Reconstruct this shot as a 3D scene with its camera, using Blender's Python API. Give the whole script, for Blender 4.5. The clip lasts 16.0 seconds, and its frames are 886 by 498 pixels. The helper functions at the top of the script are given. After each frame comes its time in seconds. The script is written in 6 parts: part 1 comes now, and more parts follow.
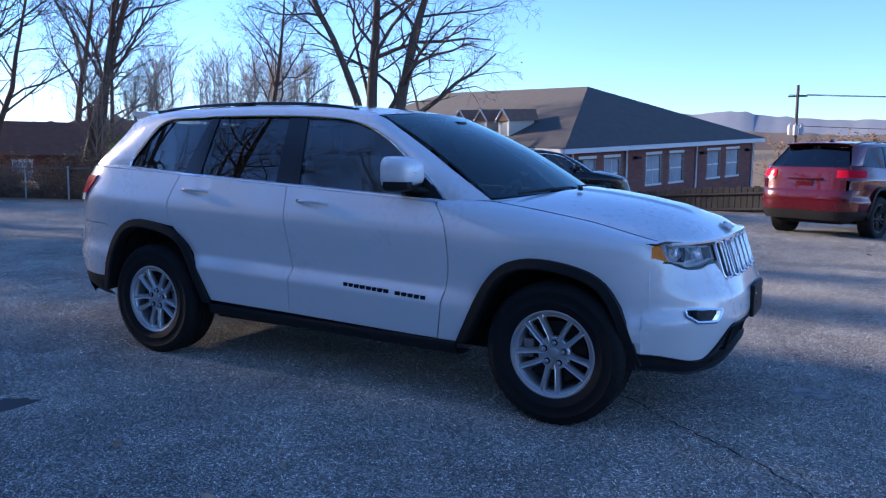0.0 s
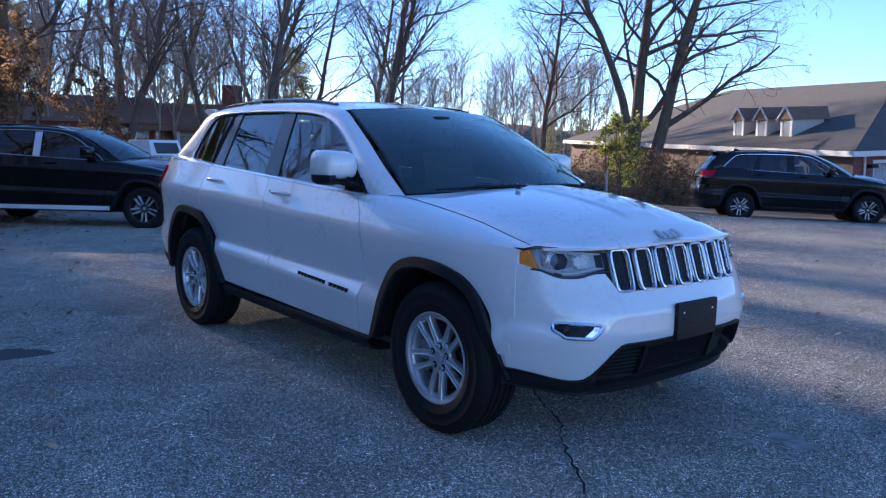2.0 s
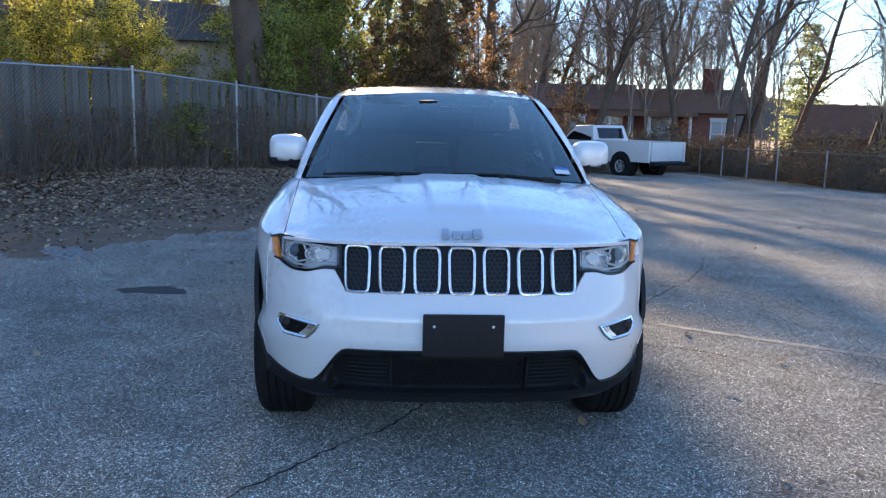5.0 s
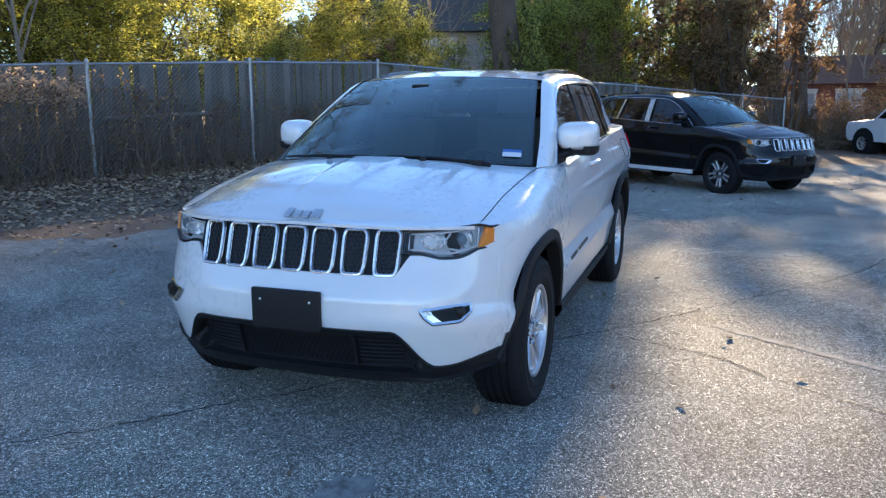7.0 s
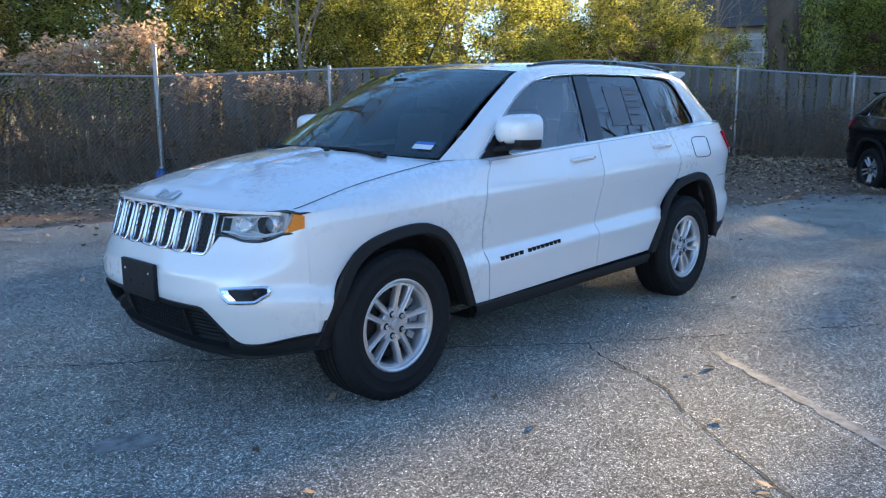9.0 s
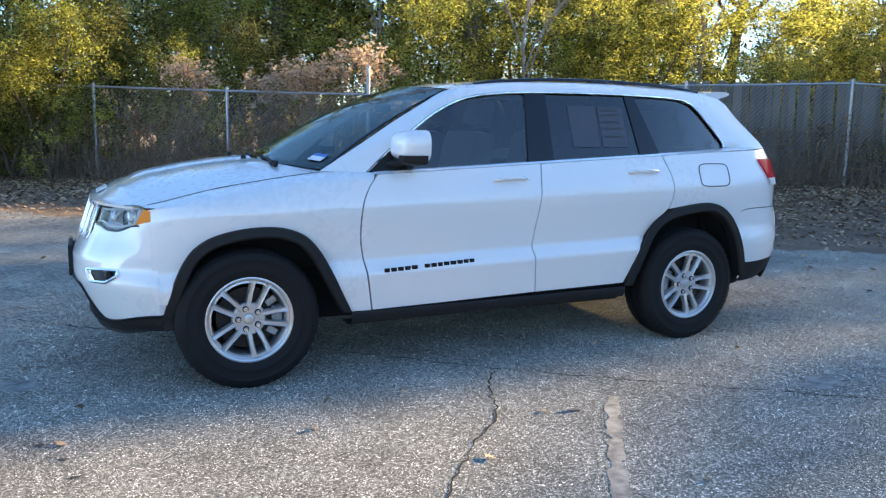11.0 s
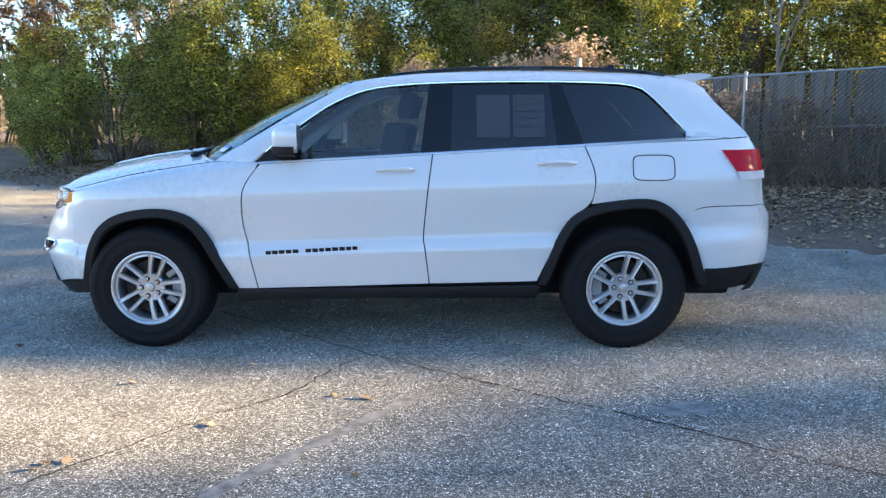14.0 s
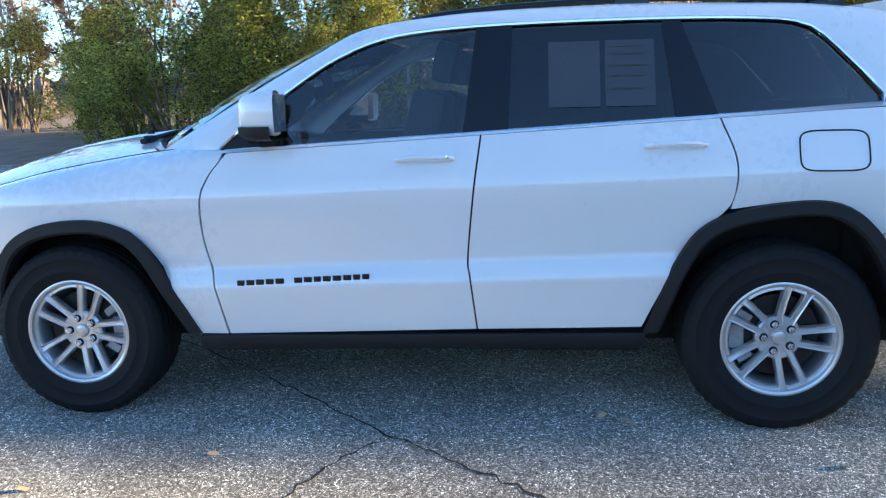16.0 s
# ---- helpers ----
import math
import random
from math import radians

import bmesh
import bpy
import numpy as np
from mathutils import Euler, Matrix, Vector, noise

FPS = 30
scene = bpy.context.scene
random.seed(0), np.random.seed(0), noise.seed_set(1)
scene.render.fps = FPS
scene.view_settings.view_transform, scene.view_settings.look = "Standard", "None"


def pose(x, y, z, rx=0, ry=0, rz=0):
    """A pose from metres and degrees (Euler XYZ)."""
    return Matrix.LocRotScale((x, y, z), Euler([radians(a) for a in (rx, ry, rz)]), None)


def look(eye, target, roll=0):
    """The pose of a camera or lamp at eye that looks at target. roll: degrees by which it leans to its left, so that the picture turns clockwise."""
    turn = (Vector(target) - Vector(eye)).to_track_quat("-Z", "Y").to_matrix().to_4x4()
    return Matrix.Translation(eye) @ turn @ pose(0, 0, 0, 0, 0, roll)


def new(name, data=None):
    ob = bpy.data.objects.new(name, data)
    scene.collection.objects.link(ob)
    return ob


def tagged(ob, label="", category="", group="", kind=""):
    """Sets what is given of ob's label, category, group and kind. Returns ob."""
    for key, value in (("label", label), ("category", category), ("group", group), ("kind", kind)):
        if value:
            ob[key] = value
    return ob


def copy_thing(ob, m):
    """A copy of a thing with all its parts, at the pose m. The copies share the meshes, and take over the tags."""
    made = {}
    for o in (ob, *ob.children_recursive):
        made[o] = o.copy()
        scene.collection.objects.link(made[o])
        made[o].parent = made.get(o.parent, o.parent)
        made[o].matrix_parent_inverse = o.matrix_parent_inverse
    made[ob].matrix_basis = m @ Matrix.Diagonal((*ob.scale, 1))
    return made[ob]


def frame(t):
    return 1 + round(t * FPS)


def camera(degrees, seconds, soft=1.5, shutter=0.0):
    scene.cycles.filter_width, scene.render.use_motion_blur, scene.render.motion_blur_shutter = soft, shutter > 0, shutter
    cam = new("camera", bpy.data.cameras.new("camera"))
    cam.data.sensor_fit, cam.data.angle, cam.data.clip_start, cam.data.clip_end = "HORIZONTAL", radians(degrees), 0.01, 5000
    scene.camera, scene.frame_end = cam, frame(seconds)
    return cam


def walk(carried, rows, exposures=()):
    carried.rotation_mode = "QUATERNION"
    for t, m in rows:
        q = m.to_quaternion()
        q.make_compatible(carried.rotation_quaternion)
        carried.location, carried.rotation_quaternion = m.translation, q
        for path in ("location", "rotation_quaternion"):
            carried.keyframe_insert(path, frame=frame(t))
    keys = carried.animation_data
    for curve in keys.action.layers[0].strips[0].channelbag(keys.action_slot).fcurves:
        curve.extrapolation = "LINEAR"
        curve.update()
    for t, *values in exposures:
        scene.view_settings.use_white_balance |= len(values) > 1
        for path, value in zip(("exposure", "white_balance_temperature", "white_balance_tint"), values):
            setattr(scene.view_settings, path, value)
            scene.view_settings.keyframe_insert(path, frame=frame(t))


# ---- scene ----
cam = camera(58.3, 16.0, 1.25)
PATH = [
    (0, (2.875, -4.694, 1.403), (1.925, -2.951, 1.161), 0.7),
    (0.5, (3.303, -4.437, 1.41), (2.199, -2.786, 1.172), 0.9),
    (1, (3.688, -4.119, 1.404), (2.438, -2.576, 1.164), 1.1),
    (1.5, (4.067, -3.763, 1.414), (2.679, -2.344, 1.169), 1.2),
    (2, (4.392, -3.358, 1.409), (2.879, -2.076, 1.154), 1.3),
    (2.5, (4.651, -2.871, 1.416), (3.025, -1.739, 1.148), 1.4),
    (3, (4.89, -2.368, 1.425), (3.16, -1.404, 1.143), 1.4),
    (3.5, (5.055, -1.849, 1.45), (3.236, -1.074, 1.153), 1.5),
    (4, (5.236, -1.345, 1.462), (3.344, -0.773, 1.156), 1.6),
    (4.5, (5.309, -0.804, 1.474), (3.365, -0.454, 1.16), 1.6),
    (5, (5.43, -0.287, 1.483), (3.46, -0.16, 1.162), 1.4),
    (5.2, (5.428, -0.089, 1.477), (3.454, -0.047, 1.153), 1.5),
    (7.3, (5.075, 2.055, 1.501), (3.272, 1.272, 1.131), -0.3),
    (7.5, (4.968, 2.243, 1.474), (3.201, 1.382, 1.104), -0.3),
    (8, (4.652, 2.709, 1.467), (2.987, 1.663, 1.101), -0.5),
    (8.2, (4.531, 2.917, 1.458), (2.912, 1.801, 1.093), -0.6),
    (10.3, (2.889, 4.659, 1.399), (1.86, 2.975, 1.075), 0.5),
    (10.5, (2.691, 4.797, 1.408), (1.727, 3.074, 1.089), 0.7),
    (11, (2.177, 5.051, 1.399), (1.38, 3.242, 1.094), 0.9),
    (11.5, (1.656, 5.354, 1.384), (1.028, 3.478, 1.091), 0.8),
    (12, (1.129, 5.528, 1.366), (0.668, 3.603, 1.082), 0.6),
    (12.5, (0.616, 5.663, 1.382), (0.316, 3.707, 1.098), 0.4),
    (13, (0.143, 5.714, 1.38), (-0.015, 3.74, 1.093), 0.2),
    (13.5, (-0.226, 5.65, 1.406), (-0.268, 3.674, 1.105), 0.1),
    (14, (-0.455, 5.658, 1.394), (-0.414, 3.685, 1.072), -0.2),
    (14.5, (-0.513, 5.56, 1.368), (-0.424, 3.594, 1.016), -0.3),
    (15, (-0.436, 5.19, 1.354), (-0.318, 3.23, 0.974), -0.6),
    (15.5, (-0.366, 4.628, 1.338), (-0.24, 2.67, 0.95), -0.8),
    (16, (-0.512, 4.016, 1.333), (-0.278, 2.065, 0.959), -1.4),
]
walk(cam, [(t, look(eye, target, roll)) for t, eye, target, roll in PATH], [(0, 1.48, 5050, 19), (2.5, 1.66, 5350, 17), (5, 2.08, 6300, 12), (8, 2.12, 6120, 8), (11, 2.4, 6380, 6), (14.5, 2.42, 6400, 6), (16, 2.36, 5950, 4)])

# ---------------------------------------------------------------- light
SUN_AZ, SUN_EL = 183.0, 17.0
sky = bpy.data.worlds.new("sky")
scene.world = sky
sky.use_nodes = True
_n = sky.node_tree.nodes
_n.clear()
_tex = _n.new("ShaderNodeTexSky")
_tex.sky_type = "NISHITA"
_tex.sun_disc = False
_tex.sun_elevation = radians(SUN_EL)
_tex.sun_rotation = radians(90.0 - SUN_AZ)
_tex.altitude, _tex.air_density, _tex.dust_density, _tex.ozone_density = 1200, 1.0, 0.02, 2.0
_bg = _n.new("ShaderNodeBackground")
_bg.inputs["Strength"].default_value = 0.092
_wo = _n.new("ShaderNodeOutputWorld")
_tint = _n.new("ShaderNodeMix")
_tint.data_type, _tint.blend_type = "RGBA", "MULTIPLY"
_tint.inputs[0].default_value, _tint.inputs[7].default_value = 1.0, (0.84, 0.90, 1.0, 1)
sky.node_tree.links.new(_tex.outputs[0], _tint.inputs[6])
sky.node_tree.links.new(_tint.outputs[2], _bg.inputs[0])
sky.node_tree.links.new(_bg.outputs[0], _wo.inputs[0])
sun = new("sun", bpy.data.lights.new("sun", "SUN"))
sun.data.energy, sun.data.angle, sun.data.color = 4.5, radians(1.0), (1.0, 0.74, 0.45)
_d = Vector((math.cos(radians(SUN_AZ)) * math.cos(radians(SUN_EL)), math.sin(radians(SUN_AZ)) * math.cos(radians(SUN_EL)), math.sin(radians(SUN_EL))))
sun.rotation_euler = _d.to_track_quat("Z", "Y").to_euler()


# ---------------------------------------------------------------- materials
def mat(name, base, rough=0.5, metal=0.0, var=0.12, scale=6.0, fine=60.0, bump=0.0, bscale=80.0, coat=0.0, spec=0.5, rvar=0.06, island=0.0, rand=0.0, tint=None, trans=0.0, emit=0.0, glow=0.0):
    """A surface with variation of colour at two scales, of roughness, and fine relief; island and rand vary it from piece to piece."""
    m = bpy.data.materials.new(name)
    m.use_nodes = True
    nt = m.node_tree
    nodes, link = nt.nodes, nt.links.new
    bsdf = nodes["Principled BSDF"]
    co = nodes.new("ShaderNodeTexCoord").outputs["Object"]

    def noise_at(sc, detail=4.0):
        n = nodes.new("ShaderNodeTexNoise")
        n.inputs["Scale"].default_value, n.inputs["Detail"].default_value = sc, detail
        link(co, n.inputs["Vector"])
        return n.outputs["Fac"]

    def maths(op, a, b):
        n = nodes.new("ShaderNodeMath")
        n.operation = op
        for i, v in enumerate((a, b)):
            if isinstance(v, (int, float)):
                n.inputs[i].default_value = v
            else:
                link(v, n.inputs[i])
        return n.outputs[0]

    big, small = noise_at(scale), noise_at(fine)
    f = maths("ADD", maths("MULTIPLY", big, 0.6), maths("MULTIPLY", small, 0.4))
    f = maths("MULTIPLY", maths("SUBTRACT", f, 0.5), 4.0)
    if island:
        g = nodes.new("ShaderNodeNewGeometry").outputs["Random Per Island"]
        f = maths("ADD", f, maths("MULTIPLY", maths("SUBTRACT", g, 0.5), 2 * island))
    if rand:
        g = nodes.new("ShaderNodeObjectInfo").outputs["Random"]
        f = maths("ADD", f, maths("MULTIPLY", maths("SUBTRACT", g, 0.5), 2 * rand))
    k = maths("ADD", maths("MULTIPLY", f, 0.5), 0.5)
    mix = nodes.new("ShaderNodeMix")
    mix.data_type = "RGBA"
    mix.clamp_factor = True
    dark = [c * (1 - var) for c in base]
    light = [min(1, c * (1 + var)) for c in base] if tint is None else list(tint)
    mix.inputs[6].default_value, mix.inputs[7].default_value = (*dark, 1), (*light, 1)
    link(k, mix.inputs[0])
    link(mix.outputs[2], bsdf.inputs["Base Color"])
    link(maths("ADD", maths("MULTIPLY", f, rvar), rough), bsdf.inputs["Roughness"])
    bsdf.inputs["Metallic"].default_value = metal
    bsdf.inputs["Specular IOR Level"].default_value = spec
    bsdf.inputs["Coat Weight"].default_value = coat
    bsdf.inputs["Coat Roughness"].default_value = 0.03
    bsdf.inputs["Transmission Weight"].default_value = trans
    if emit:
        bsdf.inputs["Emission Color"].default_value = (*base, 1)
        bsdf.inputs["Emission Strength"].default_value = emit
    if bump:
        b = nodes.new("ShaderNodeBump")
        b.inputs["Distance"].default_value = bump
        b.inputs["Strength"].default_value = 1.0
        link(noise_at(bscale, 6.0), b.inputs["Height"])
        link(b.outputs[0], bsdf.inputs["Normal"])
    if glow:
        # thin leaves let light through
        t = nodes.new("ShaderNodeBsdfTranslucent")
        link(mix.outputs[2], t.inputs["Color"])
        mx = nodes.new("ShaderNodeMixShader")
        mx.inputs[0].default_value = glow
        link(bsdf.outputs[0], mx.inputs[1])
        link(t.outputs[0], mx.inputs[2])
        link(mx.outputs[0], nodes["Material Output"].inputs["Surface"])
    return m


def pane(name, tint, gloss=(1.0, 1.0, 1.0), rough=0.01, ior=1.6):
    """Thin glass: a tinted clear sheet with a mirror gloss that grows at grazing angles."""
    m = bpy.data.materials.new(name)
    m.use_nodes = True
    nt = m.node_tree
    nodes, link = nt.nodes, nt.links.new
    nodes.clear()
    out = nodes.new("ShaderNodeOutputMaterial")
    mix = nodes.new("ShaderNodeMixShader")
    clear, shine, fres = nodes.new("ShaderNodeBsdfTransparent"), nodes.new("ShaderNodeBsdfGlossy"), nodes.new("ShaderNodeFresnel")
    clear.inputs["Color"].default_value = (*tint, 1)
    shine.inputs["Roughness"].default_value = rough
    shine.inputs["Color"].default_value = (*gloss, 1)
    fres.inputs["IOR"].default_value = ior
    link(fres.outputs[0], mix.inputs[0])
    link(clear.outputs[0], mix.inputs[1])
    link(shine.outputs[0], mix.inputs[2])
    link(mix.outputs[0], out.inputs["Surface"])
    return m


def asphalt_material():
    m = bpy.data.materials.new("asphalt")
    m.use_nodes = True
    nt = m.node_tree
    nodes, link = nt.nodes, nt.links.new
    bsdf = nodes["Principled BSDF"]
    co = nodes.new("ShaderNodeTexCoord").outputs["Object"]

    def tex(kind, sc, detail=4.0):
        n = nodes.new(kind)
        n.inputs["Scale"].default_value = sc
        if "Detail" in n.inputs:
            n.inputs["Detail"].default_value = detail
        link(co, n.inputs["Vector"])
        return n

    def ramp(v, stops):
        r = nodes.new("ShaderNodeValToRGB")
        while len(r.color_ramp.elements) < len(stops):
            r.color_ramp.elements.new(0.5)
        for e, (p, c) in zip(r.color_ramp.elements, stops):
            e.position, e.color = p, (*c, 1) if isinstance(c, tuple) else (c, c, c, 1)
        link(v, r.inputs[0])
        return r.outputs[0]

    def blend(kind, fac, a, b):
        n = nodes.new("ShaderNodeMix")
        n.data_type, n.blend_type = "RGBA", kind
        n.clamp_result = False
        for i, v in ((0, fac), (6, a), (7, b)):
            if isinstance(v, float):
                n.inputs[i].default_value = v
            else:
                link(v, n.inputs[i])
        return n.outputs[2]

    stones = tex("ShaderNodeTexVoronoi", 250.0, 0.0)
    split = nodes.new("ShaderNodeSeparateColor")
    link(stones.outputs["Color"], split.inputs[0])
    pick = split.outputs[0]
    grit = ramp(pick, [(0.0, (0.040, 0.038, 0.034)), (0.45, (0.075, 0.071, 0.063)), (0.78, (0.125, 0.118, 0.104)), (0.92, (0.24, 0.228, 0.20)), (1.0, (0.52, 0.49, 0.435))])
    coarse = tex("ShaderNodeTexVoronoi", 105.0, 0.0)
    cs = nodes.new("ShaderNodeSeparateColor")
    link(coarse.outputs["Color"], cs.inputs[0])
    grain = ramp(cs.outputs[0], [(0.0, 0.55), (0.55, 0.92), (0.82, 1.15), (1.0, 1.9)])
    broad = ramp(tex("ShaderNodeTexNoise", 0.55, 6.0).outputs["Fac"], [(0.32, (2.1, 2.11, 2.13)), (0.5, (2.7, 2.7, 2.68)), (0.7, (3.45, 3.37, 3.2))])
    patch = ramp(tex("ShaderNodeTexNoise", 2.7, 5.0).outputs["Fac"], [(0.3, 0.82), (0.62, 1.08), (0.75, 1.3)])
    c = blend("MULTIPLY", 1.0, grit, grain)
    c = blend("MULTIPLY", 1.0, c, broad)
    c = blend("MULTIPLY", 1.0, c, patch)
    link(c, bsdf.inputs["Base Color"])
    bsdf.inputs["Specular IOR Level"].default_value = 0.05
    bsdf.inputs["Diffuse Roughness"].default_value = 0.6
    link(ramp(pick, [(0.0, 0.9), (1.0, 0.6)]), bsdf.inputs["Roughness"])
    b = nodes.new("ShaderNodeBump")
    b.inputs["Distance"].default_value = 0.0022
    b.inputs["Strength"].default_value = 1.0
    link(tex("ShaderNodeTexNoise", 190.0, 5.0).outputs["Fac"], b.inputs["Height"])
    link(b.outputs[0], bsdf.inputs["Normal"])
    return m


M = dict(
    asphalt=asphalt_material(),
    soil=mat("leaf_soil", (0.20, 0.14, 0.095), 0.95, var=0.5, scale=1.3, fine=25, bump=0.02, bscale=18),
    grass=mat("dry_grass", (0.17, 0.125, 0.07), 0.95, var=0.45, scale=0.4, fine=9, bump=0.03, bscale=8),
    paint=mat("white_paint", (0.79, 0.80, 0.81), 0.28, var=0.015, scale=1.5, fine=30, coat=1.0, rvar=0.02),
    paint_black=mat("black_paint", (0.005, 0.005, 0.006), 0.2, var=0.2, scale=2, coat=0.6, rvar=0.03, spec=0.15),
    paint_red=mat("red_paint", (0.10, 0.002, 0.006), 0.22, 0.2, var=0.1, scale=2, coat=1.0, rvar=0.03),
    plastic=mat("black_plastic", (0.010, 0.0105, 0.012), 0.6, spec=0.35, var=0.25, scale=5, bump=0.0006, bscale=500),
    gloss=mat("gloss_black", (0.006, 0.006, 0.008), 0.12, var=0.2, scale=4, rvar=0.03),
    core=mat("dark_core", (0.008, 0.008, 0.008), 0.9, var=0.3),
    chrome=mat("chrome", (0.82, 0.82, 0.84), 0.12, 1.0, var=0.04, rvar=0.04),
    alloy=mat("silver_alloy", (0.62, 0.62, 0.63), 0.34, 0.8, var=0.06, scale=12, rvar=0.05),
    alloy_dark=mat("dark_alloy", (0.03, 0.03, 0.032), 0.35, 0.4, var=0.1, scale=12),
    lamp_silver=mat("lamp_silver", (0.68, 0.70, 0.73), 0.5, 0.0, var=0.10, scale=20),
    lamp_bright=mat("lamp_reflector", (0.88, 0.88, 0.90), 0.28, 0.6, var=0.12, scale=60),
    satin=mat("satin_chrome", (0.86, 0.86, 0.88), 0.24, 0.9, var=0.05, rvar=0.04),
    grille_black=mat("grille_black", (0.004, 0.004, 0.005), 0.35, var=0.2, spec=0.25),
    grille_grey=mat("grille_grey", (0.040, 0.042, 0.047), 0.38, var=0.2, spec=0.5),
    cast_iron=mat("grey_cast_iron", (0.34, 0.34, 0.35), 0.5, 0.5, var=0.25, scale=30),
    disc=mat("brake_steel", (0.03, 0.025, 0.023), 0.5, 0.6, var=0.25, scale=20),
    rubber=mat("tyre_rubber", (0.009, 0.009, 0.010), 0.75, spec=0.3, var=0.3, scale=9, fine=120, bump=0.001, bscale=220),
    glass_dark=pane("tinted_glass", (0.10, 0.11, 0.12), ior=1.75),
    glass_mid=pane("side_glass", (0.76, 0.82, 0.82), ior=1.85),
    glass_front=pane("windscreen_glass", (0.55, 0.66, 0.68), (0.82, 1.0, 0.99), ior=1.95),
    lens=pane("clear_lens", (0.95, 0.96, 0.97), ior=1.35),
    lamp_glass=mat("projector_glass", (0.16, 0.20, 0.25), 0.06, var=0.2, scale=40),
    amber=mat("amber_lens", (0.85, 0.26, 0.02), 0.15, var=0.15, scale=30, coat=1.0),
    red=mat("red_lens", (0.52, 0.006, 0.026), 0.14, var=0.2, scale=25, spec=0.12),
    white_lens=mat("white_lens", (0.75, 0.75, 0.76), 0.2, var=0.1, coat=1.0),
    seat=mat("dark_seat_cloth", (0.055, 0.056, 0.058), 0.8, var=0.2, scale=20, bump=0.002, bscale=90),
    sheet=mat("paper_sheet", (0.058, 0.062, 0.072), 0.15, var=0.08, scale=15),
    galv=mat("galvanised_steel", (0.42, 0.43, 0.44), 0.45, 0.75, var=0.25, scale=14, rvar=0.1),
    wire=mat("wire", (0.30, 0.31, 0.31), 0.5, 0.6, var=0.3, scale=5),
    board=mat("weathered_board", (0.175, 0.156, 0.135), 0.9, var=0.4, scale=3, fine=45, rand=0.7, bump=0.004, bscale=30),
    rail_grey=mat("grey_rail_wood", (0.26, 0.235, 0.2), 0.9, var=0.35, scale=4, bump=0.003, bscale=30),
    rail_wood=mat("pale_rail_wood", (0.48, 0.44, 0.38), 0.85, var=0.3, scale=4, bump=0.003, bscale=30),
    bark=mat("bark", (0.13, 0.095, 0.07), 0.95, var=0.45, scale=2.5, fine=22, bump=0.02, bscale=16),
    # sapling bark, its colour lightened to put the paleness of distance into it
    bark_pale=mat("pale_bark", (0.30, 0.245, 0.19), 0.95, var=0.4, scale=2.5, fine=22, bump=0.015, bscale=16),
    twig=mat("twig", (0.21, 0.155, 0.11), 0.95, var=0.4, scale=3, island=0.6),
    leaf_green=mat("evergreen_leaf", (0.085, 0.12, 0.018), 0.4, var=0.7, scale=0.6, island=1.1, tint=(0.60, 0.60, 0.13), glow=0.74),
    leaf_gold=mat("golden_leaf", (0.20, 0.18, 0.03), 0.45, var=0.6, scale=0.6, island=1.1, tint=(0.60, 0.53, 0.14), glow=0.70),
    leaf_dark=mat("dark_evergreen_leaf", (0.07, 0.095, 0.022), 0.4, var=0.5, scale=0.7, island=1.0, tint=(0.58, 0.57, 0.14), glow=0.72),
    leaf_rust=mat("russet_leaf", (0.22, 0.125, 0.065), 0.8, var=0.5, scale=1.0, island=1.0, tint=(0.44, 0.29, 0.15), glow=0.55),
    plume=mat("tan_plume", (0.62, 0.46, 0.31), 0.9, var=0.3, scale=4, island=0.8, glow=0.5),
    litter=mat("dead_leaf", (0.28, 0.17, 0.09), 0.85, var=0.6, scale=2, island=1.2, tint=(0.56, 0.40, 0.25)),
    needle=mat("conifer_needle", (0.11, 0.16, 0.065), 0.7, var=0.5, scale=1.5, island=1.0, tint=(0.56, 0.60, 0.30), glow=0.75),
    brick=mat("red_brick", (0.21, 0.085, 0.068), 0.9, var=0.3, scale=1.5, fine=14, island=0.5, bump=0.004, bscale=40),
    mortar=mat("mortar", (0.22, 0.17, 0.15), 0.95, var=0.2, scale=8),
    cream=mat("cream_siding", (0.55, 0.50, 0.42), 0.7, var=0.12, scale=5),
    trim=mat("white_trim", (0.72, 0.72, 0.71), 0.6, var=0.06, scale=6),
    shingle=mat("grey_shingle", (0.095, 0.088, 0.080), 0.92, var=0.25, scale=2.0, fine=12, bump=0.006, bscale=10),
    shingle_brown=mat("brown_shingle", (0.19, 0.115, 0.08), 0.92, var=0.25, scale=2.0, fine=12),
    window=mat("window_glass", (0.36, 0.40, 0.45), 0.12, var=0.3, scale=1.0),
    pole=mat("utility_pole_wood", (0.10, 0.08, 0.065), 0.9, var=0.3),
    ceramic=mat("pale_metal_can", (0.5, 0.5, 0.5), 0.5, var=0.1),
    # blue-grey base colour carries the haze over the wooded ridge
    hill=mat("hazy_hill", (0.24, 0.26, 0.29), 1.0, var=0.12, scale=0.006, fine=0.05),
    woods=mat("far_woods", (0.15, 0.115, 0.09), 1.0, var=0.35, scale=0.05, fine=0.6),
    # timber with the shade on it put into the base colour
    shaded_timber=mat("shaded_timber", (0.030, 0.027, 0.025), 0.9, var=0.4, scale=3, fine=40, bump=0.004, bscale=30),
    crack=mat("crack_filler", (0.018, 0.017, 0.016), 0.95, var=0.4, scale=8),
    stain=mat("oil_stain", (0.028, 0.027, 0.027), 0.7, var=0.4, scale=6, fine=120),
    pale=mat("worn_pale_mark", (0.25, 0.243, 0.228), 0.9, var=0.9, scale=14, fine=230),
    blue_can=mat("blue_plastic", (0.05, 0.16, 0.45), 0.4, var=0.15),
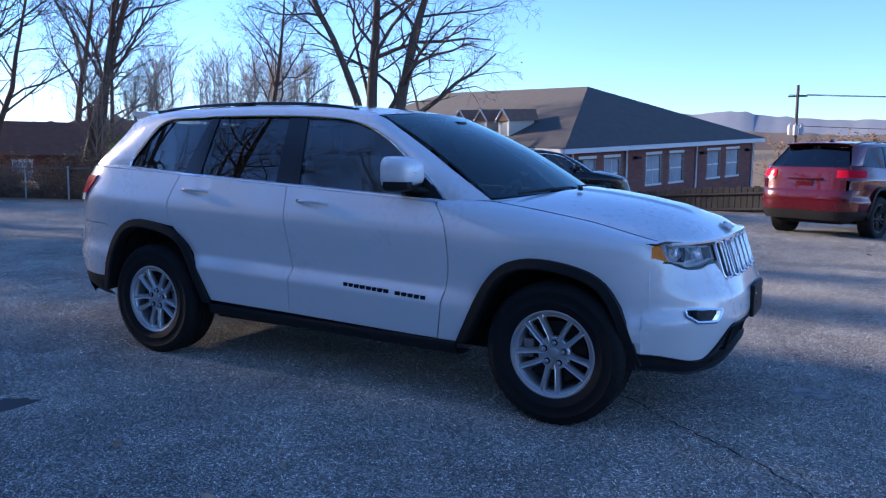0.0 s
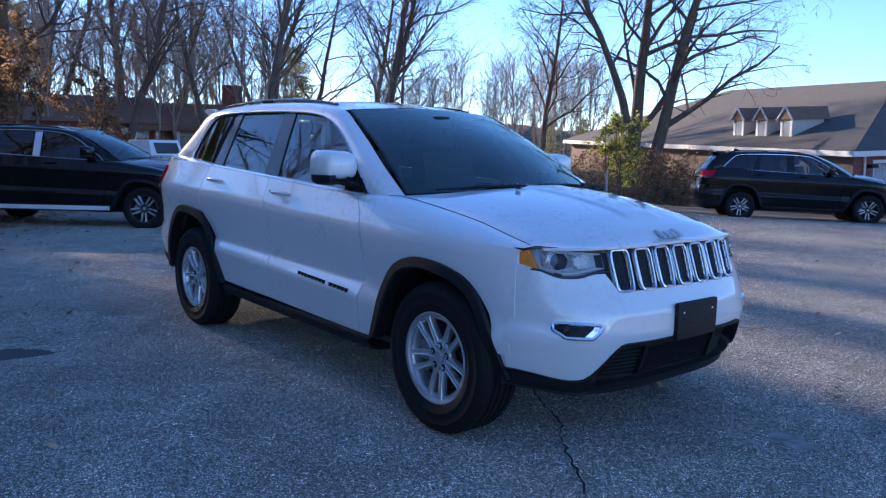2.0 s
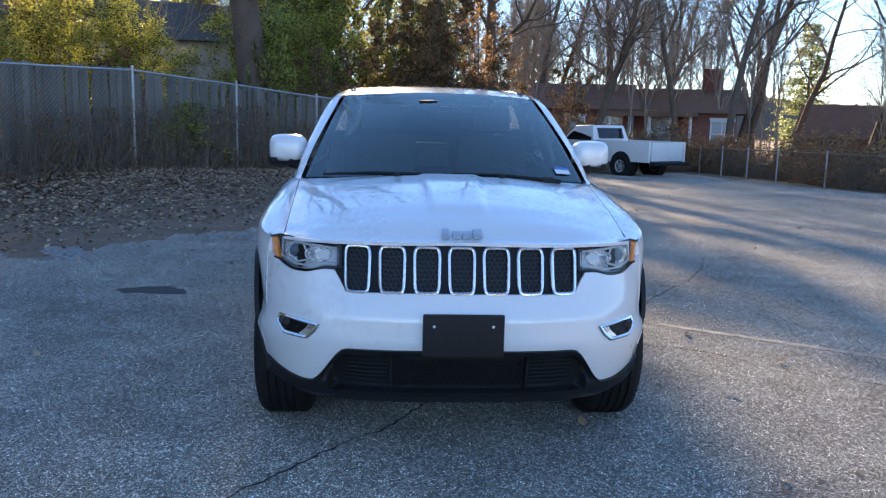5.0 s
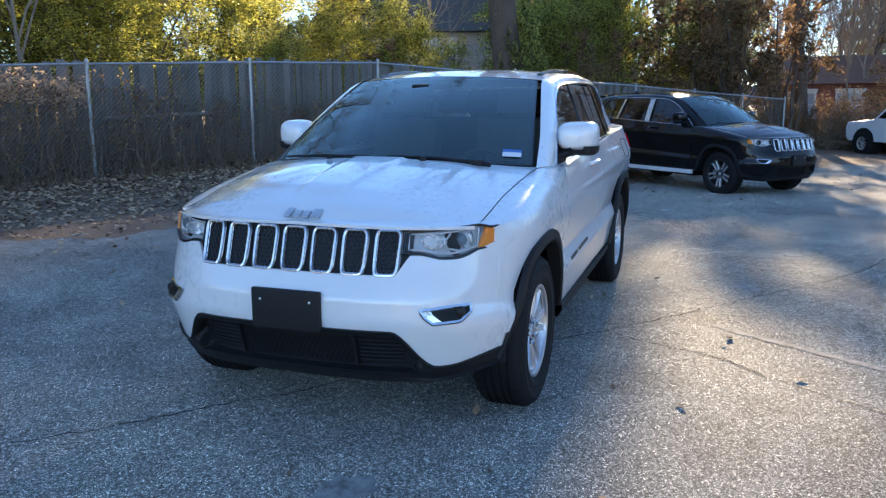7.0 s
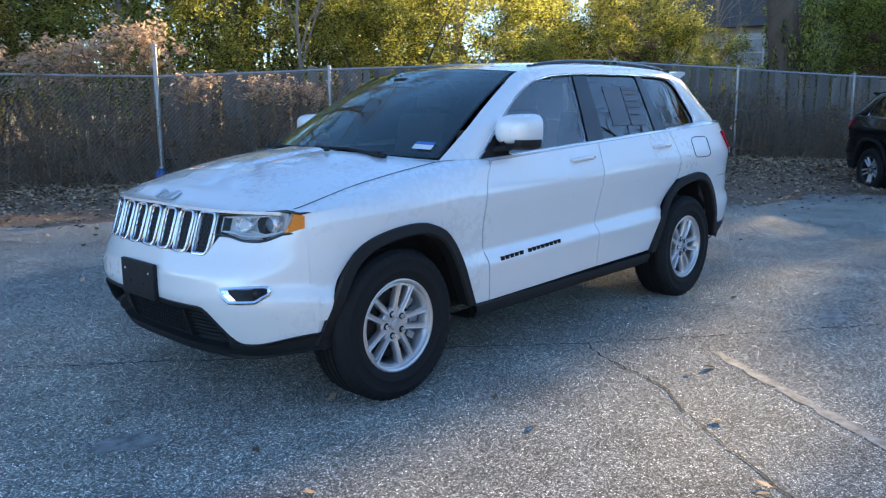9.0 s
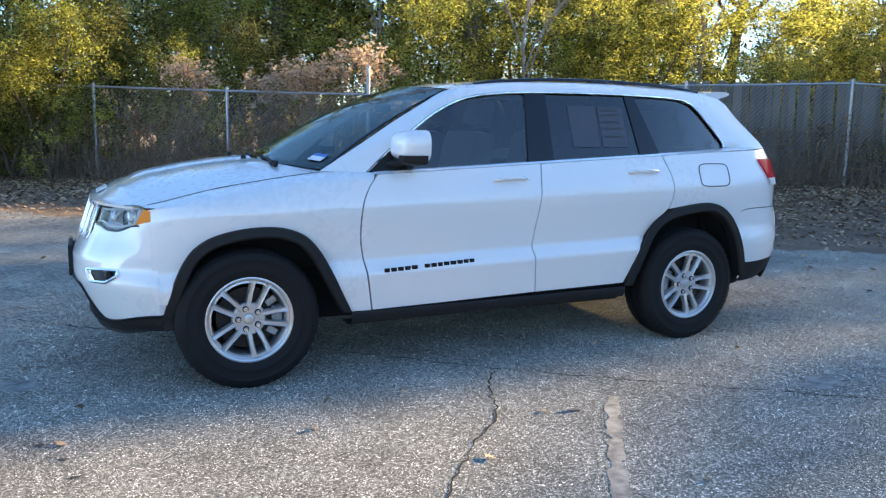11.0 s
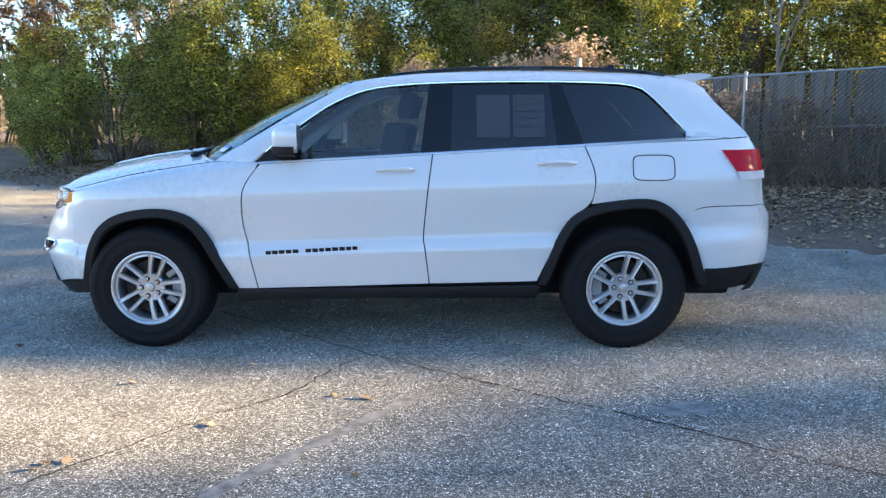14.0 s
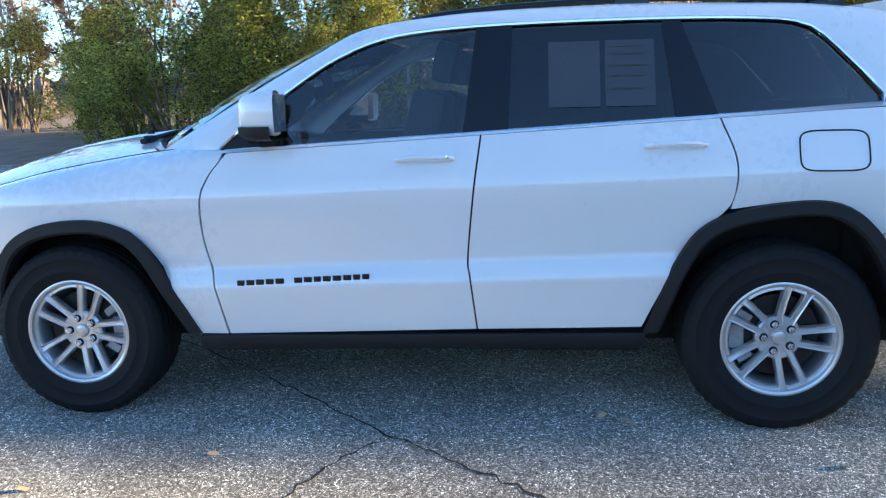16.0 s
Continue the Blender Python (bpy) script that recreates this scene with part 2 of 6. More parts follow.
    post_white=mat("white_plastic", (0.65, 0.66, 0.68), 0.5, var=0.1),
)


M["paint"].node_tree.nodes["Principled BSDF"].inputs["Coat IOR"].default_value = 1.75


# ---------------------------------------------------------------- mesh helpers
def thing(name, label, category, m=None, group="", kind=""):
    ob = new(name)
    ob.empty_display_size = 0.2
    if m is not None:
        ob.matrix_world = m
    return tagged(ob, label, category, group, kind)


def finish(ob, material, smooth=35):
    mats = material if isinstance(material, (list, tuple)) else [material]
    for k in mats:
        ob.data.materials.append(k)
    if smooth:
        ob.data.shade_smooth()
        ob.data.set_sharp_from_angle(angle=radians(smooth))
    return ob


def part(name, bm, material, parent=None, label="", smooth=35, kind=""):
    """Links a bmesh as one mesh object, under a thing or a part of one."""
    bmesh.ops.recalc_face_normals(bm, faces=bm.faces)
    me = bpy.data.meshes.new(name)
    bm.to_mesh(me)
    bm.free()
    ob = new(name, me)
    ob.parent = parent
    finish(ob, material, smooth)
    return tagged(ob, label, kind=kind)


def raw(name, verts, faces, material, parent=None, label="", smooth=0, kind=""):
    me = bpy.data.meshes.new(name)
    me.from_pydata(verts, [], faces)
    ob = new(name, me)
    ob.parent = parent
    finish(ob, material, smooth)
    return tagged(ob, label, kind=kind)


def box(bm, x0, x1, y0, y1, z0, z1, bevel=0.0, m=None, seg=2):
    r = bmesh.ops.create_cube(bm, size=1.0)
    vs = r["verts"]
    for v in vs:
        v.co = Vector(((x0 + x1) / 2 + v.co.x * (x1 - x0), (y0 + y1) / 2 + v.co.y * (y1 - y0), (z0 + z1) / 2 + v.co.z * (z1 - z0)))
        if m is not None:
            v.co = m @ v.co
    if bevel:
        es = list({e for v in vs for e in v.link_edges})
        bmesh.ops.bevel(bm, geom=es, offset=bevel, segments=seg, affect="EDGES", profile=0.7)


def lathe(bm, profile, seg=48, axis="y", origin=(0, 0, 0), close=False):
    """Turns a profile of (radius, along) round an axis."""
    rings = []
    o = Vector(origin)
    for r, a in profile:
        ring = []
        for i in range(seg):
            t = 2 * math.pi * i / seg
            c, s = r * math.cos(t), r * math.sin(t)
            ring.append(bm.verts.new(o + (Vector((c, a, s)) if axis == "y" else Vector((c, s, a)) if axis == "z" else Vector((a, c, s)))))
        rings.append(ring)
    for p, q in zip(rings, rings[1:]):
        for i in range(seg):
            bm.faces.new((p[i], p[(i + 1) % seg], q[(i + 1) % seg], q[i]))
    if close:
        bm.faces.new(rings[0])
        bm.faces.new(rings[-1])
    return rings


def tube(bm, pts, radius, seg=8, closed=False, flat=1.0):
    """A tube along points; radius may be a list."""
    pts = [Vector(p) for p in pts]
    n = len(pts)
    rings = []
    up = None
    for i, p in enumerate(pts):
        a = pts[(i - 1) % n] if closed or i else p
        b = pts[(i + 1) % n] if closed or i < n - 1 else p
        d = (b - a).normalized()
        if up is None:
            up = Vector((0, 0, 1)) if abs(d.z) < 0.9 else Vector((1, 0, 0))
        s = d.cross(up).normalized()
        up = s.cross(d).normalized()
        r = radius[i] if isinstance(radius, (list, tuple)) else radius
        rings.append([bm.verts.new(p + r * (math.cos(2 * math.pi * k / seg) * s + flat * math.sin(2 * math.pi * k / seg) * up)) for k in range(seg)])
    for i in range(n if closed else n - 1):
        p, q = rings[i], rings[(i + 1) % n]
        for k in range(seg):
            bm.faces.new((p[k], p[(k + 1) % seg], q[(k + 1) % seg], q[k]))
    if not closed:
        bm.faces.new(rings[0])
        bm.faces.new(rings[-1])
    return rings


def smooth_line(pts, n):
    """n points along a smooth curve through pts, evenly by length."""
    P = [np.array(p, float) for p in pts]
    P = [2 * P[0] - P[1], *P, 2 * P[-1] - P[-2]]
    out = []
    for i in range(1, len(P) - 2):
        for k in range(12):
            t = k / 12
            a, b, c, d = P[i - 1], P[i], P[i + 1], P[i + 2]
            out.append(0.5 * (2 * b + (c - a) * t + (2 * a - 5 * b + 4 * c - d) * t * t + (3 * b - a - 3 * c + d) * t ** 3))
    out.append(P[-2])
    out = np.array(out)
    s = np.concatenate([[0], np.cumsum(np.linalg.norm(np.diff(out, axis=0), axis=1))])
    return [np.array([np.interp(u, s, out[:, k]) for k in range(out.shape[1])]) for u in np.linspace(0, s[-1], n)]


def poly_line(pts, n):
    out = np.array(pts, float)
    s = np.concatenate([[0], np.cumsum(np.linalg.norm(np.diff(out, axis=0), axis=1))])
    return [np.array([np.interp(u, s, out[:, k]) for k in range(out.shape[1])]) for u in np.linspace(0, s[-1], n)]


def sheet(bm, rows):
    """Faces over a grid of points; returns the vertices."""
    g = [[bm.verts.new(Vector(p)) for p in row] for row in rows]
    for a, b in zip(g, g[1:]):
        for i in range(len(a) - 1):
            bm.faces.new((a[i], a[i + 1], b[i + 1], b[i]))
    return g


def coons(bottom, top, left, right):
    """A grid of points inside four edges: bottom and top run left to right, left and right run upwards."""
    n, m = len(bottom), len(left)
    rows = []
    for j in range(m):
        v = j / (m - 1)
        row = []
        for i in range(n):
            u = i / (n - 1)
            p = (1 - v) * bottom[i] + v * top[i] + (1 - u) * left[j] + u * right[j]
            p = p - ((1 - u) * (1 - v) * bottom[0] + u * (1 - v) * bottom[-1] + (1 - u) * v * top[0] + u * v * top[-1])
            row.append(p)
        rows.append(row)
    return rows


def rim(bm, grid, vec):
    """Folds the edge of a grid back along vec, so that a panel shows its thickness."""
    loop = grid[0] + [r[-1] for r in grid[1:]] + grid[-1][-2::-1] + [r[0] for r in grid[-2:0:-1]]
    back = [bm.verts.new(v.co + (vec(v.co) if callable(vec) else Vector(vec))) for v in loop]
    for i in range(len(loop)):
        j = (i + 1) % len(loop)
        bm.faces.new((loop[i], loop[j], back[j], back[i]))


# ---------------------------------------------------------------- ground
def smoothstep(a, b, x):
    t = max(0.0, min(1.0, (x - a) / (b - a)))
    return t * t * (3 - 2 * t)


FENCE_A, FENCE_B = Vector((4.0, -13.6)), Vector((-26.0, 3.9))
FENCE_D = (FENCE_B - FENCE_A).normalized()
FENCE_N = Vector((-FENCE_D.y, FENCE_D.x))
if FENCE_N.y < 0:
    FENCE_N = -FENCE_N


def behind_fence(x, y):
    """Metres on the lot's side of the chain-link fence (negative beyond it)."""
    return (Vector((x, y)) - FENCE_A).dot(FENCE_N)


# height of the ground under the fence along its length
BANK = np.array([(-26.0, -0.38), (-22.3, -0.20), (-19.9, -0.07), (-17.7, 0.05), (-15.5, 0.13), (-13.0, 0.28), (-10.4, 0.42), (-8.4, 0.41), (-7.2, 0.30), (-5.3, 0.25), (-3.4, 0.18), (-2.6, 0.12), (-0.3, 0.17), (0.7, 0.21), (4.0, 0.26)])


def lot_fall(x):
    return -0.0185 * min(27.0, max(0.0, -x - 3.0))


def ground_z(x, y):
    z = lot_fall(x) - 0.30 * smoothstep(11.0, 20.0, y) - 1.45 * smoothstep(20.0, 34.0, y) * smoothstep(-40.0, -26.0, x)
    z += 0.012 * max(0.0, y - 60.0) * smoothstep(60, 120, y)
    f = behind_fence(x, y)
    if x < 30:
        z += (float(np.interp(x, BANK[:, 0], BANK[:, 1])) - lot_fall(x)) * smoothstep(4.5, -0.1, f) + 0.03 * max(0.0, min(30.0, -f))
    return z


def ground_mesh(bm, xs, ys, keep=None, lift=0.0):
    g = {}

    def vert(i, j):
        if (i, j) not in g:
            g[i, j] = bm.verts.new((xs[i], ys[j], ground_z(xs[i], ys[j]) + lift))
        return g[i, j]

    for i in range(len(xs) - 1):
        for j in range(len(ys) - 1):
            cx, cy = (xs[i] + xs[i + 1]) / 2, (ys[j] + ys[j + 1]) / 2
            k = keep(cx, cy) if keep else 0
            if k is None:
                continue
            f = bm.faces.new((vert(i, j), vert(i + 1, j), vert(i + 1, j + 1), vert(i, j + 1)))
            f.material_index = k


def steps(a, b):
    """Coordinates from a to b, close together near the middle and wide apart outside."""
    out = {a, b, 0.0}
    for sg, end in ((1, b), (-1, -a)):
        x = 0.0
        while x < end:
            x += 0.16 if x < 13 else 0.6 if x < 34 else 3.0 if x < 90 else 60.0
            out.add(sg * min(x, end))
    return sorted(out)


def lot(x, y):
    edge = min(22.0, 12.0 + 0.42 * (x + 20)) if x > -20 else 12.0 + 0.1 * (x + 20)
    wob = 0.35 * noise.noise(Vector((x * 0.6, y * 0.6, 0))) + 0.25 * noise.noise(Vector((x * 2, y * 2, 3)))
    if behind_fence(x, y) < 4.0 + 1.0 * math.exp(-((x + 5) / 4) ** 2) + 1.6 * wob:
        return 1
    if y > edge + wob or x < -26.5 + wob or x > 40 or y < -45:
        return 2
    return 0


_bm = bmesh.new()
ground_mesh(_bm, steps(-600, 600), steps(-600, 600), lot)
ground = part("ground", _bm, [M["asphalt"], M["soil"], M["grass"]], smooth=60, kind="structure")
tagged(ground, "grey worn asphalt car park with soil and dry grass round it", "ground")


# ---------------------------------------------------------------- cracks, stains and worn marks on the asphalt
def ribbon(bm, pts, width, rng, lift=0.004, wob=0.02):
    P = smooth_line(pts, max(8, int(sum(math.dist(a, b) for a, b in zip(pts, pts[1:])) / 0.05)))
    rows = [[], []]
    for i, p in enumerate(P):
        a, b = P[max(0, i - 1)], P[min(len(P) - 1, i + 1)]
        d = (b - a) / (np.linalg.norm(b - a) + 1e-9)
        n = np.array((-d[1], d[0]))
        c = p + n * rng.gauss(0, wob) * 0.4
        w = width * rng.uniform(0.35, 1.3)
        for k, s in ((0, -1), (1, 1)):
            q = c + n * s * w / 2
            rows[k].append(Vector((q[0], q[1], ground_z(q[0], q[1]) + lift)))
    sheet(bm, rows)


_rg = random.Random(3)
CRACKS = [
    [(0.66, 0.54), (0.30, 0.86), (0.06, 1.07), (-0.40, 1.42), (-0.87, 1.77), (-1.40, 2.14), (-1.92, 2.54), (-2.6, 2.95), (-3.4, 3.3)],
    [(0.06, 1.07), (0.22, 1.27), (0.43, 1.75), (0.70, 2.05), (1.02, 2.48), (1.35, 3.0), (1.5, 3.6)],
    [(0.66, 0.54), (1.0, 0.25), (1.42, -0.10), (1.75, -0.30), (1.97, -0.52), (2.44, -0.89), (2.9, -1.35), (3.5, -1.8)],
]
for c_ in CRACKS:
    bm = bmesh.new()
    ribbon(bm, c_, 0.011, _rg)
    tagged(part("pavement_crack", bm, M["crack"], None, "thin dark crack in worn asphalt", smooth=0, kind="structure"), category="crack")


def blotch(name, label, x, y, rx, ry, mt, seed, turn=0.0, lift=0.003):
    rng = random.Random(seed)
    ph = [rng.uniform(0, 6.28) for _ in range(6)]
    bm = bmesh.new()
    rows = []
    for f in (0.02, 0.5, 1.0):
        row = []
        for i in range(41):
            a = 2 * math.pi * (i % 40) / 40
            k = 1 + 0.16 * math.sin(2 * a + ph[0]) + 0.12 * math.sin(3 * a + ph[1]) + 0.09 * math.sin(5 * a + ph[2]) + 0.07 * math.sin(9 * a + ph[3]) + 0.05 * math.sin(14 * a + ph[4])
            u, v = rx * k * f * math.cos(a), ry * k * f * math.sin(a)
            px, py = x + u * math.cos(turn) - v * math.sin(turn), y + u * math.sin(turn) + v * math.cos(turn)
            row.append(Vector((px, py, ground_z(px, py) + lift)))
        rows.append(row)
    sheet(bm, rows)
    tagged(part(name, bm, mt, None, label, smooth=0, kind="structure"), category="stain")


blotch("oil_stain", "dark oil stain on asphalt", -1.27, -2.30, 0.13, 0.33, M["stain"], 1)
for i_, (x_, y_, r_) in enumerate(((2.45, 1.35, 0.035), (2.35, 1.55, 0.03), (2.9, 1.25, 0.04), (2.3, 1.75, 0.03), (3.05, 2.0, 0.045), (2.75, 1.62, 0.03), (3.3, 1.45, 0.035))):
    blotch("oil_drip", "small dark oil drip on asphalt", x_, y_, r_ * 0.7, r_ * 0.5, M["stain"], 10 + i_)
blotch("pale_patch", "small pale scuffed patch on asphalt", 2.62, 0.42, 0.14, 0.10, M["pale"], 30)
blotch("pale_patch", "small pale scuffed patch on asphalt", -1.55, 1.95, 0.16, 0.10, M["pale"], 31)
blotch("pale_patch", "pale damp patch on asphalt", -3.1, -3.75, 0.5, 0.22, M["pale"], 32, 0.4)
blotch("pale_patch", "pale damp patch on asphalt", -2.7, -4.35, 0.35, 0.14, M["pale"], 33, 0.2)
bm = bmesh.new()
ribbon(bm, [(-0.28, 1.72), (0.0, 2.14), (0.26, 2.52), (0.6, 3.05)], 0.085, _rg, 0.003, 0.01)
tagged(part("worn_parking_line", bm, M["pale"], None, "worn pale parking line on asphalt", smooth=0, kind="structure"), category="line")


# ---------------------------------------------------------------- sport utility vehicles
Y_TAB = np.array([(0.26, 0.865), (0.36, 0.895), (0.42, 0.908), (0.52, 0.924), (0.605, 0.941), (0.64, 0.928), (0.685, 0.904), (0.80, 0.922), (0.92, 0.944), (0.98, 0.950), (1.02, 0.942), (1.10, 0.912), (1.20, 0.875), (1.30, 0.84)])
XF_TAB = np.array([(0.26, 2.16), (0.36, 2.25), (0.48, 2.285), (0.58, 2.310), (0.68, 2.308), (0.76, 2.272), (0.80, 2.252), (0.90, 2.220), (0.98, 2.192), (1.03, 2.140), (1.08, 2.03), (1.25, 1.95)])
XR_TAB = np.array([(0.26, 2.34), (0.40, 2.40), (0.55, 2.45), (0.80, 2.45), (0.86, 2.41), (0.95, 2.39), (1.05, 2.375), (1.20, 2.35), (1.30, 2.30), (1.45, 2.20), (1.62, 2.06)])


def tab(t, z):
    return float(np.interp(z, t[:, 0], t[:, 1]))


def nose_power(z):
    """How square the front's corners are at a height."""
    return float(np.interp(z, (0.36, 0.60, 0.74, 0.90), (3.15, 3.3, 3.2, 3.0)))


def side_y(x, z):
    """Half the body's width at a length and height."""
    zz = z + 0.03 * x
    y = (tab(Y_TAB, zz) + tab(Y_TAB, zz - 0.007) + tab(Y_TAB, zz + 0.007)) / 3
    if x > 1.3:
        a = tab(XF_TAB, z) - 1.3
        y *= max(0.0, 1 - min(1.0, (x - 1.3) / a) ** nose_power(z)) ** (1 / nose_power(z))
    if x < -1.5:
        a = tab(XR_TAB, z) - 1.5
        y *= max(0.0, 1 - min(1.0, (-1.5 - x) / a) ** 4.6) ** (1 / 4.6)
    return y


def nose_at(y, z, off=0.0):
    """The point of the front at a sideways place and height."""
    a = tab(XF_TAB, z) - 1.3 + off
    w = side_y(1.3, z) + off
    return Vector((1.3 + a * max(0.0, 1 - min(1.0, abs(y) / w) ** nose_power(z)) ** (1 / nose_power(z)), y, z))


def tail_at(y, z, off=0.0):
    a = tab(XR_TAB, z) - 1.5 + off
    w = side_y(-1.5, z) + off
    return Vector((-1.5 - a * max(0.0, 1 - min(1.0, abs(y) / w) ** 4.6) ** (1 / 4.6), y, z))


def belt(x):
    return 1.176 - 0.052 * x


def glass_y(x, z):
    b = 0.862
    if x < -1.0:
        b -= 0.11 * ((-1.0 - x) / 0.8) ** 2
    if x > 0.5:
        b -= 0.05 * ((x - 0.5) / 0.5) ** 2
    d = z - belt(x)
    return b - 0.36 * d - 0.09 * d * d


ARCH_F = [(1.90, 0.36), (1.80, 0.66), (1.68, 0.80), (1.47, 0.862), (1.25, 0.85), (1.09, 0.735), (0.90, 0.375)]
ARCH_R = [(-0.935, 0.40), (-1.05, 0.70), (-1.18, 0.85), (-1.43, 0.915), (-1.66, 0.90), (-1.83, 0.73), (-1.96, 0.40)]
DLO = [(0.80, 1.135), (0.66, 1.255), (0.50, 1.375), (0.32, 1.492), (0.12, 1.572), (-0.12, 1.605), (-0.45, 1.618), (-0.90, 1.620), (-1.30, 1.612), (-1.50, 1.596), (-1.60, 1.555), (-1.72, 1.44), (-1.83, 1.325), (-1.855, 1.285), (-1.80, 1.272), (-1.4, 1.251), (-0.8, 1.220), (-0.2, 1.189), (0.3, 1.163), (0.7, 1.143)]
OUTER = [(1.05, 1.145, 0.795), (0.80, 1.295, 0.755), (0.60, 1.415, 0.71), (0.40, 1.525, 0.665), (0.20, 1.622, 0.625), (-0.12, 1.668, 0.605), (-0.45, 1.685, 0.60), (-0.90, 1.690, 0.60), (-1.30, 1.680, 0.592), (-1.62, 1.665, 0.58), (-1.92, 1.615, 0.575), (-2.03, 1.50, 0.62), (-2.14, 1.385, 0.67), (-2.215, 1.305, 0.705), (-2.235, 1.270, 0.72)]


def wheel(y, side, parent, x, dark=False, tyre_r=0.378, rim_r=0.228, spokes=5, seg=192, two_tone=False):
    """A wheel of its own under a vehicle: tyre, rim, spokes, cap, lug nuts and brake disc."""
    w = new("wheel")
    w.parent = parent
    w.location = (x, side * y, tyre_r - 0.004)
    s = side
    alloy = M["alloy_dark"] if dark else M["alloy"]
    spin = radians(-18 if s > 0 else -33)
    barrel = M["alloy_dark"] if two_tone else alloy
    R, r0 = tyre_r, rim_r
    bm = bmesh.new()
    prof = [(r0 - 0.012, -0.10), (r0 + 0.002, -0.112), (r0 + 0.03, -0.122), (R - 0.05, -0.128), (R - 0.02, -0.118), (R - 0.006, -0.10), (R, -0.085)]
    for g in (-0.055, -0.02, 0.02, 0.055):
        prof += [(R, g - 0.008), (R - 0.009, g - 0.005), (R - 0.009, g + 0.005), (R, g + 0.008)]
    prof += [(R, 0.085), (R - 0.006, 0.10), (R - 0.012, 0.105), (R - 0.02, 0.118), (R - 0.045, 0.128), (R - 0.052, 0.130), (R - 0.058, 0.127), (r0 + 0.05, 0.127), (r0 + 0.045, 0.129), (r0 + 0.03, 0.124), (r0 + 0.004, 0.114), (r0 - 0.008, 0.104)]
    rings = lathe(bm, [(r, s * (a - 0.045)) for r, a in prof], seg)
    for i, ring in enumerate(rings):
        a = prof[i][1]
        if 0.08 < abs(a) < 0.119 and prof[i][0] > R - 0.03:
            for k, v in enumerate(ring):
                if seg > 100 and k % 4 > 1:
                    f = (prof[i][0] - 0.003) / prof[i][0]
                    v.co.x *= f
                    v.co.z *= f
    tyre = part("tyre", bm, M["rubber"], w)
    bm = bmesh.new()
    lathe(bm, [(r0 + 0.006, s * 0.060), (r0 + 0.004, s * 0.068), (r0 - 0.004, s * 0.070), (r0 - 0.013, s * 0.066), (r0 - 0.017, s * 0.052), (r0 - 0.020, s * 0.050), (r0 - 0.030, s * 0.052), (r0 - 0.034, s * 0.046), (r0 - 0.036, s * 0.02), (r0 - 0.048, -s * 0.13), (r0 - 0.02, -s * 0.14)], 64)
    lathe(bm, [(0.0, s * 0.034), (0.05, s * 0.034), (0.082, s * 0.037), (0.089, s * 0.03), (0.089, s * 0.0)], 32)
    part("rim", bm, barrel, w, "five double-spoke alloy rim")
    # spokes in pairs
    for i in range(spokes):
        bm = bmesh.new()
        for sg in (-1, 1):
            t = 2 * math.pi * i / spokes + spin
            sec = []
            for rr, off, hw, yf, dep in ((0.050, 0.019, 0.019, 0.036, 0.03), (0.085, 0.0265, 0.0150, 0.041, 0.034), (0.14, 0.0345, 0.0140, 0.050, 0.036), (r0 - 0.040, 0.0405, 0.0155, 0.055, 0.036), (r0 - 0.022, 0.044, 0.023, 0.056, 0.03)):
                c = sg * off
                pts = [(c - hw, yf - dep), (c - hw, yf - 0.006), (c - hw * 0.72, yf), (c - hw * 0.42, yf - 0.004), (c + hw * 0.42, yf - 0.004), (c + hw * 0.72, yf), (c + hw, yf - 0.006), (c + hw, yf - dep)]
                sec.append([Matrix.Rotation(t, 4, "Y") @ Vector((a, s * b, rr)) for a, b in pts])
            sheet(bm, sec)
        part("spoke", bm, alloy, w)
    bm = bmesh.new()
    lathe(bm, [(0.001, s * 0.046), (0.018, s * 0.046), (0.026, s * 0.043), (0.030, s * 0.036), (0.030, s * 0.03)], 24)
    part("centre_cap", bm, alloy if not dark else M["gloss"], w)
    for i in range(5):
        t = 2 * math.pi * (i + 0.5) / 5 + spin
        bm = bmesh.new()
        lathe(bm, [(0.0005, s * 0.056), (0.010, s * 0.055), (0.0128, s * 0.049), (0.0128, s * 0.03)], 6, origin=(0.057 * math.sin(t), 0, 0.057 * math.cos(t)))
        part("lug_nut", bm, M["chrome"] if not dark else M["alloy_dark"], w)
        # flat dark disc on the hub draws the shade of the nut's pocket
        bm = bmesh.new()
        lathe(bm, [(0.0005, s * 0.0385), (0.0165, s * 0.0385), (0.018, s * 0.034)], 12, origin=(0.057 * math.sin(t), 0, 0.057 * math.cos(t)))
        part("lug_pocket", bm, M["core"], w)
    bm = bmesh.new()
    lathe(bm, [(0.07, -s * 0.01), (0.165, -s * 0.01), (0.165, -s * 0.035), (0.07, -s * 0.035)], 40)
    part("brake_disc", bm, M["disc"], w)
    m = Matrix.Rotation(radians(-90 if x > 0 else 90), 4, "Y")
    for nm, deg, hw, ra, rb, front in (("caliper_bracket", -32, 0.018, 0.118, 0.178, 0.006), ("brake_caliper", 1, 0.05, 0.126, 0.184, 0.004), ("caliper_bracket", 34, 0.018, 0.118, 0.178, 0.006)):
        bm = bmesh.new()
        box(bm, -hw, hw, min(-s * 0.06, s * front), max(-s * 0.06, s * front), ra, rb, 0.008, m=Matrix.Rotation(radians(deg), 4, "Y") @ m)
        part(nm, bm, M["cast_iron"], w)
    bm = bmesh.new()
    lathe(bm, [(0.001, -s * 0.10), (r0 - 0.03, -s * 0.10)], 40)
    part("wheel_back", bm, M["core"], w)
    return w


def panel(name, rows, yfun, s, paint, car, top_curve=None, depth=0.022, label=""):
